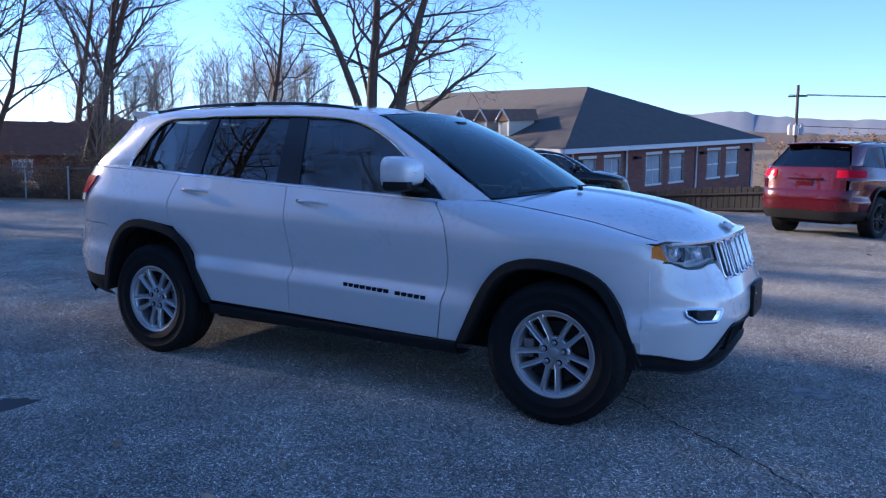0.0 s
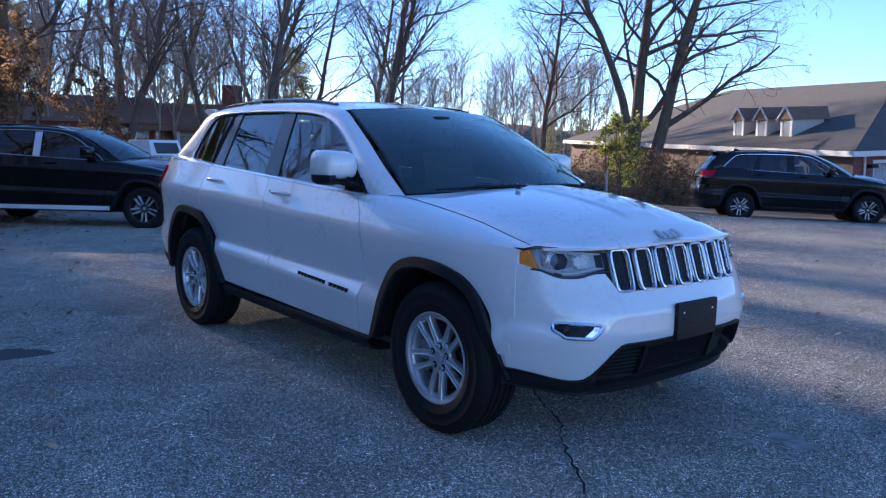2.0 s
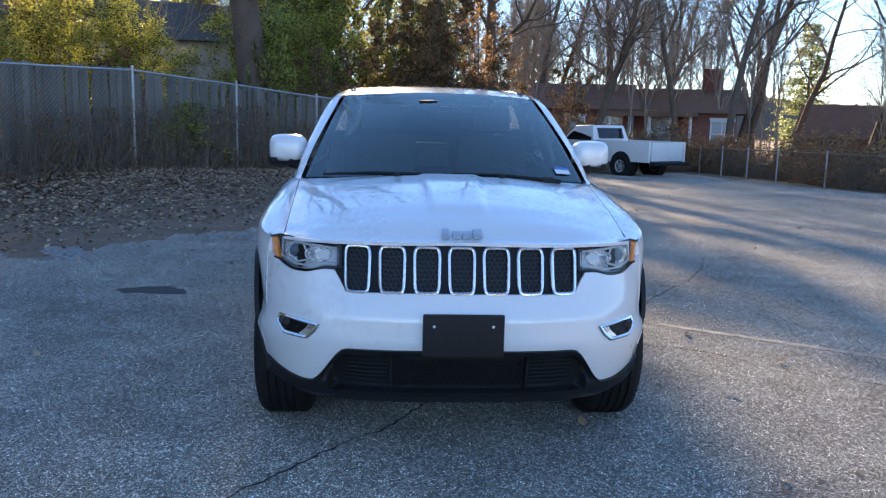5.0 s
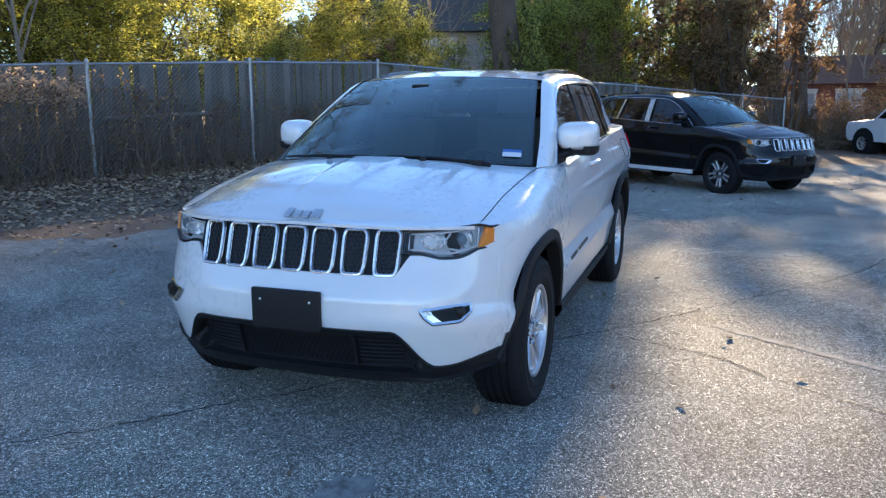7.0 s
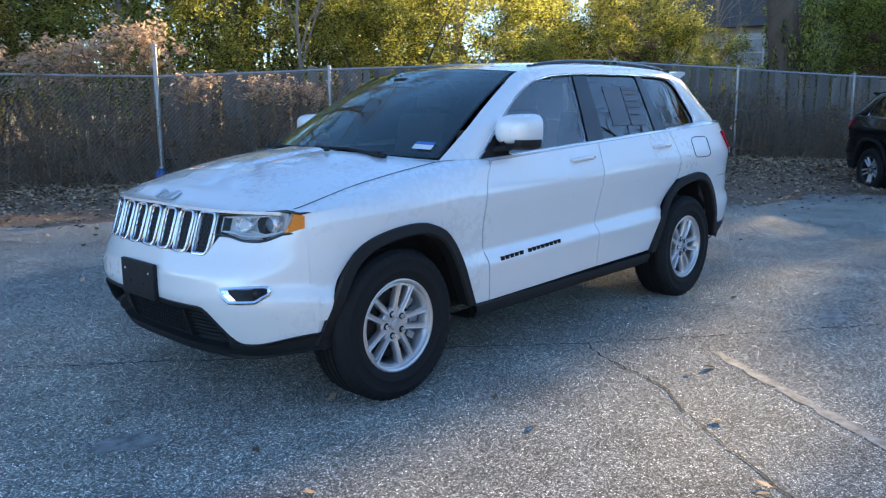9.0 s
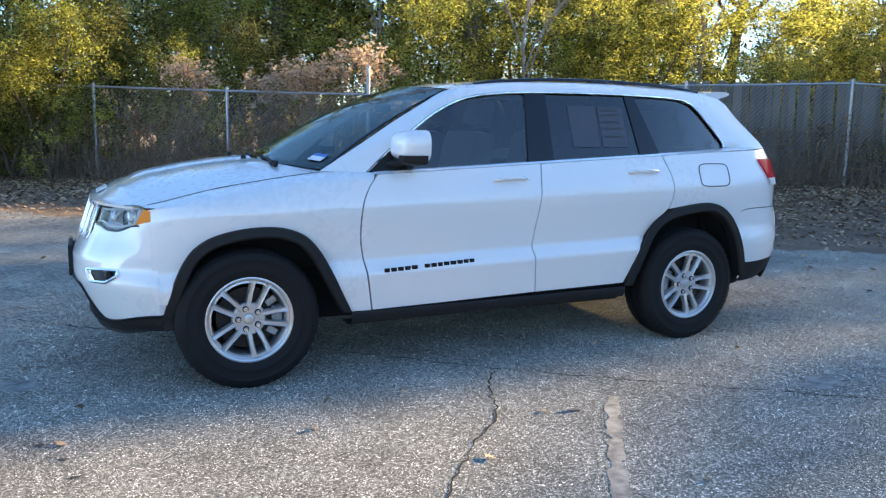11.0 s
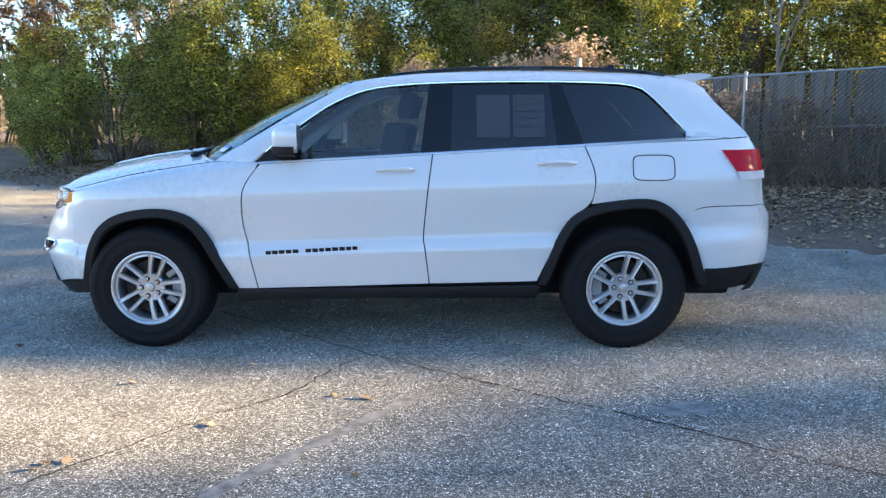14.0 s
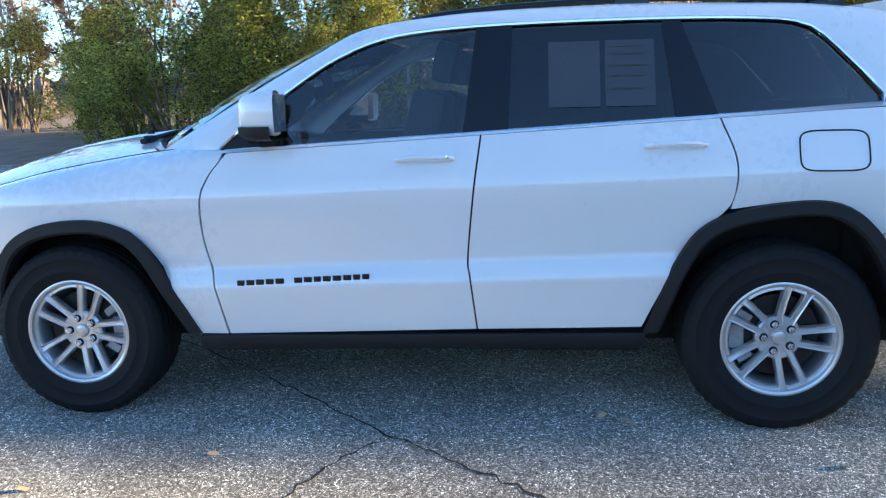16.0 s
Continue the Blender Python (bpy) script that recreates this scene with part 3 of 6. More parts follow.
    """A body panel from a grid of (length, height), bent to the body's side and folded back at its edges."""
    bm = bmesh.new()
    pts = [[Vector((p[0], s * yfun(p[0], p[1]), p[1])) for p in row] for row in rows]
    if top_curve:
        last = pts[-1]
        for k in range(1, 5):
            t = k / 4
            w = math.sin(t * math.pi / 2)
            pts.append([Vector((a.x + (c[0] - a.x) * t, s * (abs(a.y) + (c[1] - abs(a.y)) * (1 - math.cos(t * math.pi / 2))), a.z + (c[2] - a.z) * w)) for a, c in zip(last, top_curve)])
    g = sheet(bm, pts)
    rim(bm, g, (0, -s * depth, 0))
    return part(name, bm, paint, car, label)


def suv(name, label, m, paint="paint", stretch=None, tall=1.0, dark_wheels=False, plate=True, bars=True, group="", trim="chrome", cladding="plastic", front_tint="glass_mid", side_tint="glass_dark"):
    """A sport utility vehicle: origin on the ground in the middle between the axles, nose along +x."""
    car = thing(name, label, "car", m, group)
    P, PL, CH = M[paint], M[cladding], M[trim]
    lerp = np.linspace
    for s in (1, -1):
        # ---- front fender, with the crown that meets the bonnet
        n = 34
        bottom = smooth_line(ARCH_F[:0:-1] + [(1.862, 0.478)], n - 2)
        bottom = [np.array((0.784, 0.374))] + bottom[0:] + [np.array((1.925, 0.478))]
        top = smooth_line([(0.772, 1.102), (0.95, 1.045), (1.3, 1.002), (1.925, 0.952)], n)
        left = smooth_line([bottom[0], (0.823, 0.60), (0.856, 0.78), (0.851, 0.95), (0.818, 1.04), top[0]], 18)
        right = poly_line([bottom[-1], (1.93, 0.70), top[-1]], 18)
        seam = smooth_line([(0.752, 0.858, 1.140), (0.90, 0.825, 1.150), (1.05, 0.800, 1.142), (1.3, 0.785, 1.108), (1.6, 0.772, 1.058), (1.85, 0.765, 0.998), (1.975, 0.760, 0.972)], n)
        panel("front_fender", coons(bottom, top, left, right), side_y, s, P, car, seam)
        bm = bmesh.new()
        tube(bm, [(p[0], s * (p[1] - 0.001), p[2] + 0.0005) for p in smooth_line(seam[4:-1], 40)], 0.0022, 5)
        part("bonnet_gap", bm, M["core"], car)
        # ---- front door
        b = poly_line([(-0.268, 0.405), (0.3, 0.388), (0.775, 0.375)], 20)
        t = poly_line([(-0.292, belt(-0.292) - 0.006), (0.3, belt(0.3) - 0.006), (0.742, belt(0.742) - 0.006)], 20)
        l = smooth_line([b[0], (-0.245, 0.62), (-0.235, 0.70), (-0.262, 0.95), t[0]], 64)
        r = smooth_line([b[-1], (0.815, 0.60), (0.848, 0.78), (0.842, 0.95), (0.810, 1.04), (0.772, 1.094), t[-1]], 64)
        door = panel("front_door", coons(b, t, l, r), side_y, s, P, car)
        # ---- rear door
        b = smooth_line([(-0.275, 0.405), (-0.6, 0.412), (-0.925, 0.42)], 20)
        t = poly_line([(-0.299, belt(-0.299) - 0.006), (-1.20, belt(-1.20) - 0.006)], 20)
        l = smooth_line([b[0], (-0.252, 0.62), (-0.242, 0.70), (-0.269, 0.95), t[0]], 64)
        r = smooth_line([b[-1], (-1.00, 0.585), (-1.10, 0.77), (-1.23, 0.895), (-1.256, 0.99), (-1.25, 1.10), t[-1]], 64)
        door2 = panel("rear_door", coons(b, t, l, r), side_y, s, P, car)
        # ---- quarter panel
        n = 30
        bottom = smooth_line([(-1.243, 0.893), (-1.43, 0.915), (-1.66, 0.90), (-1.80, 0.785), (-1.90, 0.872), (-2.31, 0.878)], n)
        top = poly_line([(-1.207, belt(-1.207) - 0.006), (-1.6, belt(-1.6) - 0.006), (-2.23, 1.280)], n)
        left = smooth_line([bottom[0], (-1.263, 0.99), (-1.257, 1.10), top[0]], 14)
        right = smooth_line([bottom[-1], (-2.30, 0.98), (-2.285, 1.12), top[-1]], 14)
        panel("quarter_panel", coons(bottom, top, left, right), side_y, s, P, car)
        # ---- rear bumper's side
        bottom = smooth_line([(-1.945, 0.44), (-2.15, 0.49), (-2.33, 0.50)], 14)
        top = smooth_line([(-1.803, 0.779), (-1.902, 0.866), (-2.31, 0.872)], 14)
        left = smooth_line([bottom[0], (-1.895, 0.60), top[0]], 10)
        right = smooth_line([bottom[-1], (-2.345, 0.62), top[-1]], 10)
        panel("bumper_side", coons(bottom, top, left, right), side_y, s, P, car)
        # ---- flares, sill and rear valance of black plastic
        for arch, nm in ((ARCH_F, 0), (ARCH_R, 1)):
            cx, cz = (1.44, 0.40) if nm == 0 else (-1.44, 0.42)
            out = smooth_line(arch, 40)
            bm = bmesh.new()
            rows = [[], [], [], [], []]
            for q in out:
                d = np.array((q[0] - cx, q[1] - cz))
                d = d / np.linalg.norm(d)
                y = side_y(q[0], max(q[1], 0.40)) / tab(Y_TAB, max(q[1], 0.40) + 0.03 * q[0]) * float(np.interp(q[1], (0.36, 0.60, 0.92), (0.906, 0.938, 0.946)))
                for k, (e, dy) in enumerate(((0.004, -0.01), (0.0, 0.012), (-0.045, 0.017), (-0.056, 0.008), (-0.056, -0.06))):
                    rows[k].append(Vector((q[0] + d[0] * e, s * (y + dy), q[1] + d[1] * e)))
            sheet(bm, rows)
            part("wheel_arch_flare", bm, PL, car, "grained black plastic flare")
            bm = bmesh.new()
            rows = []
            for yy in (0.92, 0.62):
                rows.append([Vector((cx + (q[0] - cx) * 0.93, s * (yy if yy < 0.9 else side_y(q[0], max(q[1], 0.4)) - 0.07), cz + (q[1] - cz) * 0.93)) for q in out])
            g = sheet(bm, rows)
            bm.faces.new(g[1])
            part("wheel_well", bm, M["core"], car)
        bm = bmesh.new()
        xs = lerp(0.90, -0.94, 16)
        rows = [[Vector((x, s * (side_y(x, 0.40) + o), zt + 0.027 * (0.9 - x) / 1.84 * 1.0)) for x in xs] for o, zt in ((-0.03, 0.372), (0.010, 0.368), (0.014, 0.345), (-0.006, 0.302), (-0.07, 0.286), (-0.20, 0.286))]
        sheet(bm, rows)
        part("sill_cladding", bm, PL, car, "black plastic sill cladding")
        bm = bmesh.new()
        rows = []
        for zt, o in ((0.512, 0.005), (0.47, 0.009), (0.41, -0.004), (0.36, -0.05)):
            rows.append([Vector((x, s * (side_y(x, max(zt, 0.38)) + o), zt - (0.012 if x > -2.0 else 0.012 * (1 - smoothstep(0, 0.25, -2.0 - x))))) for x in lerp(-1.935, -2.33, 12)])
        sheet(bm, rows)
        part("rear_valance_side", bm, PL, car)
        # ---- side glass and its black surround
        g_in = [(q[0], q[1]) for q in smooth_line(DLO + [DLO[0]], 90)]
        for b0, t0, b1, t1 in ((-0.222, -0.272, -0.402, -0.416), (-1.045, -1.000, -1.205, -1.070)):
            bm = bmesh.new()
            rows = []
            for k in range(9):
                v = k / 8
                xa, xb = b0 + (t0 - b0) * v, b1 + (t1 - b1) * v
                zb0, zt0 = belt((xa + xb) / 2), 1.617
                z = zb0 + (zt0 - zb0) * v
                rows.append([Vector((x, s * (glass_y(x, z) - 0.002), z)) for x in lerp(xa, xb, 4)])
            g = sheet(bm, rows)
            rim(bm, g, (0, -s * 0.04, 0))
            part("pillar_trim", bm, M["gloss"], car, "gloss black pillar trim")
        outlines = {
            "front_side_glass": [(0.795, 1.140), (0.66, 1.258), (0.50, 1.378), (0.32, 1.493), (0.12, 1.572), (-0.05, 1.598), (-0.273, 1.611)],
            "rear_side_glass": [(-0.415, 1.615), (-0.60, 1.620), (-0.80, 1.620), (-1.001, 1.619)],
            "quarter_glass": [(-1.069, 1.618), (-1.30, 1.611), (-1.48, 1.597), (-1.58, 1.560), (-1.70, 1.445), (-1.80, 1.33), (-1.84, 1.285)],
        }
        for gn, tl in outlines.items():
            n = 26
            top_l = smooth_line(tl, n)
            xb = {"front_side_glass": (0.795, -0.223), "rear_side_glass": (-0.401, -1.046), "quarter_glass": (-1.204, -1.84)}[gn]
            bot = poly_line([(xb[0], belt(xb[0])), (xb[1], belt(xb[1]))], n)
            bm = bmesh.new()
            rows = []
            for k in range(9):
                v = k / 8
                rows.append([Vector((b_[0] + (t_[0] - b_[0]) * v, s * (glass_y(b_[0] + (t_[0] - b_[0]) * v, b_[1] + (t_[1] - b_[1]) * v) - 0.010), b_[1] + (t_[1] - b_[1]) * v)) for b_, t_ in zip(bot, top_l)])
            sheet(bm, rows)
            part(gn, bm, M[front_tint] if gn == "front_side_glass" else M[side_tint], car, "" if gn == "front_side_glass" else "dark tinted glass")
        bm = bmesh.new()
        tube(bm, [(x, s * (glass_y(x, z) + 0.004), z) for x, z in g_in[:-1]], 0.008, 6, closed=True)
        part("window_trim", bm, CH, car, "bright metal window surround")
        # ---- pillars and roof side: a band from the glass to the silhouette
        inner = smooth_line([(0.86, 1.128)] + DLO[0:14] + [(-1.90, 1.278)], 60)
        outer = smooth_line(OUTER, 60)
        bm = bmesh.new()
        rows = [[], [], [], [], []]
        for a, o in zip(inner, outer):
            p0 = np.array((a[0], glass_y(a[0], a[1]) + 0.004, a[1]))
            p1 = np.array((o[0], o[2], o[1]))
            for k in range(5):
                t = k / 4
                q = p0 + (p1 - p0) * t
                bul = 0.020 * math.sin(math.pi * t)
                rows[k].append(Vector((q[0], s * (q[1] + bul), q[2] + bul * 0.5)))
        sheet(bm, rows)
        part("roof_side", bm, P, car, "pillars and roof side in body colour")
        bm = bmesh.new()
        xs = lerp(0.76, -2.235, 46)
        rows = [[], [], []]
        for x in xs:
            zb = belt(max(x, -1.95)) if x > -1.95 else belt(-1.95) + (1.270 - belt(-1.95)) * (-1.95 - x) / 0.285
            gy = glass_y(max(x, -1.86), zb) - 0.012 if x > -1.86 else float(np.interp(-x, [1.86, 2.235], [glass_y(-1.86, zb) - 0.012, 0.70]))
            sy = side_y(x, belt(x) - 0.006)
            for k, (y, z) in enumerate(((gy, zb + 0.010), ((gy + sy) / 2, zb + 0.007), (sy - 0.001, belt(x) - 0.004))):
                rows[k].append(Vector((x, s * y, z)))
        sheet(bm, rows)
        part("shoulder", bm, P, car)
        # ---- roof rail
        bm = bmesh.new()
        pts = smooth_line([(0.02, 1.655, 0.565), (-0.10, 1.684, 0.563), (-0.45, 1.711, 0.56), (-0.9, 1.718, 0.56), (-1.35, 1.708, 0.553), (-1.62, 1.688, 0.548), (-1.72, 1.668, 0.545)], 30)
        tube(bm, [(p[0], s * p[2], p[1] - 0.008) for p in pts], [0.006] + [0.011] * 28 + [0.006], 8)
        for xx in (-0.06, -0.9, -1.66):
            z = float(np.interp(-xx, [0.02, 0.45, 0.9, 1.35, 1.72], [1.655, 1.70, 1.705, 1.695, 1.66]))
            box(bm, xx - 0.07, xx + 0.07, s * 0.56 - 0.017, s * 0.56 + 0.017, z - 0.05, z + 0.012, 0.008)
        part("roof_rail", bm, M["gloss"], car, "black roof rail")
        # ---- door handles, mirror, fuel flap
        for hx, hz, d in ((-0.075, 1.103, door), (-1.035, 1.140, door2)):
            y = side_y(hx, hz)
            bm = bmesh.new()
            pts = smooth_line([(hx + 0.115, y + 0.004, hz - 0.008), (hx + 0.06, y + 0.030, hz), (hx, y + 0.036, hz + 0.003), (hx - 0.06, y + 0.032, hz + 0.001), (hx - 0.115, y + 0.004, hz - 0.004)], 16)
            tube(bm, [(p[0], s * p[1], p[2]) for p in pts], [0.010, 0.013] + [0.015] * 12 + [0.013, 0.010], 8, flat=0.8)
            part("door_handle", bm, P, d)
            if paint == "paint":
                continue
            bm = bmesh.new()
            mm = Matrix.Translation((hx, s * (y + 0.002), hz - 0.004)) @ Matrix.Rotation(s * radians(-18), 4, "X")
            lathe(bm, [(0.0005, 0.0015 * s), (0.035, 0.001 * s), (0.045, 0.0)], 20)
            for v in bm.verts:
                v.co = mm @ Vector((v.co.x * 1.5, v.co.y, v.co.z * 0.62))
            part("handle_cup", bm, M["plastic"], d)
        bm = bmesh.new()
        y = side_y(-0.155, 1.105)
        lathe(bm, [(0.0005, s * 0.037), (0.008, s * 0.036), (0.009, s * 0.03)], 12, origin=(-0.165, s * (y), 1.106))
        part("door_lock", bm, M["chrome"], door)
        mir = bmesh.new()
        rows = []
        for k in range(9):
            t = k / 8
            g = (0.02, 0.42, 0.66, 0.80, 0.89, 0.95, 0.99, 1.0, 1.0)[k]
            xx = (0.655, 0.652, 0.643, 0.629, 0.609, 0.584, 0.558, 0.530, 0.504)[k]
            ring = []
            for i in range(24):
                a = 2 * math.pi * i / 24
                c, d = math.cos(a), math.sin(a)
                ey = math.copysign(abs(c) ** 0.55, c) * (0.094 if c > 0 else 0.138) * g
                ez = math.copysign(abs(d) ** 0.6, d) * 0.088 * g
                ring.append(Vector((xx + 0.05 * (ey / 0.094) * -0.35, s * (0.945 + ey), 1.290 + ez)))
            rows.append(ring + [ring[0]])
        sheet(mir, rows)
        bmesh.ops.remove_doubles(mir, verts=mir.verts, dist=1e-5)
        mirror = part("door_mirror", mir, P, car, "body-coloured mirror housing on a black foot")
        bm = bmesh.new()
        rows = []
        for xx, g in ((0.652, 0.3), (0.640, 0.66), (0.602, 0.93), (0.548, 1.02), (0.505, 1.0)):
            ring = []
            for i in range(17):
                a = -math.pi * 1.08 + math.pi * 1.16 * i / 16
                ring.append(Vector((xx, s * (0.945 + math.copysign(abs(math.cos(a)) ** 0.55, math.cos(a)) * (0.098 if math.cos(a) > 0 else 0.142) * g), 1.236 + min(0.004, math.copysign(abs(math.sin(a)) ** 0.6, math.sin(a)) * 0.054 * g))))
            rows.append(ring)
        sheet(bm, rows)
        part("mirror_base_cap", bm, PL, mirror)
        bm = bmesh.new()
        tube(bm, [(0.60, s * 0.90, 1.205), (0.63, s * 0.85, 1.19), (0.66, s * 0.815, 1.18)], [0.035, 0.030, 0.034], 10, flat=0.7)
        sheet(bm, [[Vector((0.80, s * (glass_y(0.8, 1.14) + 0.006), 1.143)), Vector((0.56, s * (glass_y(0.56, 1.16) + 0.006), 1.155))], [Vector((0.68, s * (glass_y(0.68, 1.24) + 0.006), 1.245)), Vector((0.57, s * (glass_y(0.57, 1.31) + 0.006), 1.305))]])
        part("mirror_foot", bm, PL, mirror)
        bm = bmesh.new()
        box(bm, 0.502, 0.510, s * 0.925 - 0.095, s * 0.925 + 0.095, 1.215, 1.362, 0.003)
        part("mirror_glass", bm, M["chrome"], mirror)
        # ---- raised lettering on the front door, as plain bars
        if bars:
            x = 0.718
            for wdt in [0.032, 0.034, 0.034, 0.034, 0.036, -0.035, 0.034, 0.034, 0.030, 0.034, 0.036, 0.034, 0.030, 0.030]:
                if wdt < 0:
                    x += wdt
                    continue
                z = 0.588 + 0.052 * (0.718 - x)
                bm = bmesh.new()
                y = side_y(x, z + 0.012)
                box(bm, x - wdt, x, s * y - 0.004, s * y + 0.004, z, z + 0.024, 0.003)
                x -= wdt + 0.0075
                part("badge_bar", bm, M["gloss"], door)
        # ---- head lamp
        ys = lerp(0.505, 0.800, 16)
        bm = bmesh.new()
        rows = []
        for k in range(6):
            v = k / 5
            row = []
            for y in ys:
                yy = y * 0.985
                z0, z1 = 0.868 - (0.022 * smoothstep(0.56, 0.66, y) - 0.045 * smoothstep(0.70, 0.84, y)), 0.955 + 0.022 * smoothstep(0.5, 0.83, y)
                z = z0 + (z1 - z0) * v
                p = nose_at(yy, z, -0.006)
                row.append(Vector((p.x, s * p.y, p.z)))
            rows.append(row)
        g = sheet(bm, rows)
        lamp = part("head_lamp", bm, M["lens"], car, "clear head lamp with projector and amber side marker")
        bm = bmesh.new()
        back = [[Vector((p.x - 0.05, p.y * 0.985, p.z)) for p in r] for r in rows]
        g = sheet(bm, back)
        rim(bm, g, (0.052, 0, 0))
        part("lamp_housing", bm, M["lamp_silver"], lamp)
        bm = bmesh.new()
        tube(bm, [p + Vector((-0.012, -s * 0.006, 0)) for p in [(rows[0][i] * 0.86 + rows[-1][i] * 0.14) for i in range(1, 15)] + [(rows[0][i] * 0.14 + rows[-1][i] * 0.86) for i in range(14, 0, -1)]], 0.0055, 5, closed=True)
        part("lamp_signature", bm, M["white_lens"], lamp)
        bm = bmesh.new()
        c = nose_at(0.70, 0.915, -0.035)
        lathe(bm, [(0.0005, 0.020), (0.018, 0.016), (0.033, 0.004), (0.036, -0.004), (0.042, 0.008), (0.047, 0.002), (0.047, -0.03)], 24, axis="x", origin=(c.x, s * c.y, c.z))
        part("projector", bm, M["lamp_bright"], lamp)
        bm = bmesh.new()
        lathe(bm, [(0.0005, 0.024), (0.012, 0.022), (0.024, 0.014), (0.031, 0.004)], 20, axis="x", origin=(c.x, s * c.y, c.z))
        part("projector_lens", bm, M["lamp_glass"], lamp)
        bm = bmesh.new()
        tube(bm, [(q.x, s * q.y, q.z) for q in (nose_at(0.665, 0.945, -0.022), nose_at(0.640, 0.900, -0.020), nose_at(0.645, 0.885, -0.020), nose_at(0.70, 0.870, -0.022), nose_at(0.77, 0.885, -0.024))], 0.0048, 5)
        part("running_light", bm, M["white_lens"], lamp)
        bm = bmesh.new()
        c = nose_at(0.60, 0.912, -0.025)
        lathe(bm, [(0.004, -0.035), (0.020, -0.028), (0.034, -0.010), (0.040, 0.004), (0.042, 0.0), (0.042, -0.02)], 20, axis="x", origin=(c.x, s * c.y, c.z))
        for v in bm.verts:
            v.co.y = s * c.y + (v.co.y - s * c.y) * 1.35
            v.co.z = c.z + (v.co.z - c.z) * 0.85
        part("reflector", bm, M["lamp_bright"], lamp)
        bm = bmesh.new()
        rows2 = []
        for k in range(5):
            v = k / 4
            x0, x1, z = 1.925 - 0.041 * v, 2.000 - 0.045 * v, 0.878 + 0.086 * v
            rows2.append([Vector((x, s * (0.836 - 0.50 * (x - 1.884) ** 1.05), z)) for x in lerp(x0, x1, 8)])
        g = sheet(bm, rows2)
        rim(bm, g, (0, -s * 0.02, 0))
        part("side_marker", bm, M["amber"], lamp, "amber side marker lens")
        edge = rows[0][:-1] + rows2[0][-2::-1] + [r[0] for r in rows2[1:-1]] + rows2[-1][:-1] + rows[-1][-2::-1] + [r[0] for r in rows[-2:0:-1]]
        bm = bmesh.new()
        tube(bm, [p + Vector((0.002, s * 0.001, 0)) for p in edge], 0.0058, 6, closed=True)
        part("lamp_rim", bm, M["gloss"], lamp)
        # ---- fog lamp in a chrome bezel
        out_l = [(0.760, 0.650), (0.70, 0.650), (0.588, 0.640), (0.610, 0.608), (0.640, 0.584), (0.735, 0.588), (0.768, 0.620)]
        ring = [nose_at(q[0], q[1], 0.004) for q in poly_line(out_l + [out_l[0]], 40)[:-1]]
        bm = bmesh.new()
        tube(bm, [Vector((p.x, s * p.y, p.z)) for p in ring], 0.009, 6, closed=True)
        fog = part("fog_lamp", bm, M["chrome"], car, "chrome fog lamp bezel")
        bm = bmesh.new()
        cz = sum((p for p in ring), Vector()) / len(ring)
        rows2 = []
        for f in (1.0, 0.66, 0.33, 0.02):
            row = []
            for p in ring:
                y, z = cz.y + (p.y - cz.y) * f, cz.z + (p.z - cz.z) * f
                w = nose_at(y, z, 0.004)
                row.append(Vector((w.x, s * w.y, w.z)))
            rows2.append(row + [row[0]])
        sheet(bm, rows2)
        part("fog_recess", bm, M["grille_black"], fog)
        bm = bmesh.new()
        wedge = [nose_at(y, z, 0.008) for y, z in ((0.594, 0.640), (0.613, 0.611), (0.642, 0.592), (0.672, 0.594), (0.640, 0.622), (0.626, 0.644))]
        f_ = bm.faces.new([bm.verts.new((p.x, s * p.y, p.z)) for p in wedge])
        bmesh.ops.solidify(bm, geom=[f_], thickness=0.004)
        part("fog_wedge", bm, M["satin"], fog)
        bm = bmesh.new()
        c = nose_at(0.728, 0.621, 0.006)
        lathe(bm, [(0.0005, 0.008), (0.018, 0.005), (0.024, 0.0), (0.026, -0.02)], 20, axis="x", origin=(c.x, s * c.y, c.z))
        part("fog_glass", bm, M["disc"], fog)
        # ---- tail lamp
        bm = bmesh.new()
        rows2 = []
        for k in range(6):
            v = k / 5
            z = (1.035, 1.083, 1.115, 1.147, 1.178, 1.21)[k]
            xa = -2.015 - 0.11 * (1 - v)
            row = [Vector((x, s * (side_y(x, z) + 0.014), z)) for x in lerp(xa, -2.25, 8)]
            row += [Vector((p.x, s * p.y, p.z)) for p in (tail_at(y, z, 0.014) for y in lerp(side_y(-2.28, z), 0.56, 7))]
            rows2.append(row)
        g = sheet(bm, rows2[1:])
        rim(bm, g, (0, -s * 0.02, 0))
        tl = part("tail_lamp", bm, M["red"], car, "red wrap-round tail lamp")
        bm = bmesh.new()
        sheet(bm, rows2[:2])
        part("reversing_lens", bm, M["lamp_silver" if bars else "paint_red"], tl)
        for ax in (1.4575, -1.4575):
            wheel(0.845, s, car, ax, dark_wheels, rim_r=0.228 if bars else 0.252, seg=192 if bars else 64, two_tone=not bars)
        # ---- wiper
        bm = bmesh.new()
        if s > 0:
            tube(bm, [(1.245, 0.60, 1.172), (1.238, 0.30, 1.199), (1.250, 0.02, 1.206)], [0.013, 0.010, 0.006], 6)
            box(bm, 1.22, 1.26, 0.50, 0.56, 1.165, 1.196, 0.008)
        else:
            tube(bm, [(1.25, -0.08, 1.196), (1.222, -0.40, 1.198), (1.145, -0.66, 1.182)], [0.013, 0.010, 0.006], 6)
            box(bm, 1.23, 1.27, -0.12, -0.05, 1.175, 1.204, 0.008)
        part("wiper", bm, M["plastic"], car)
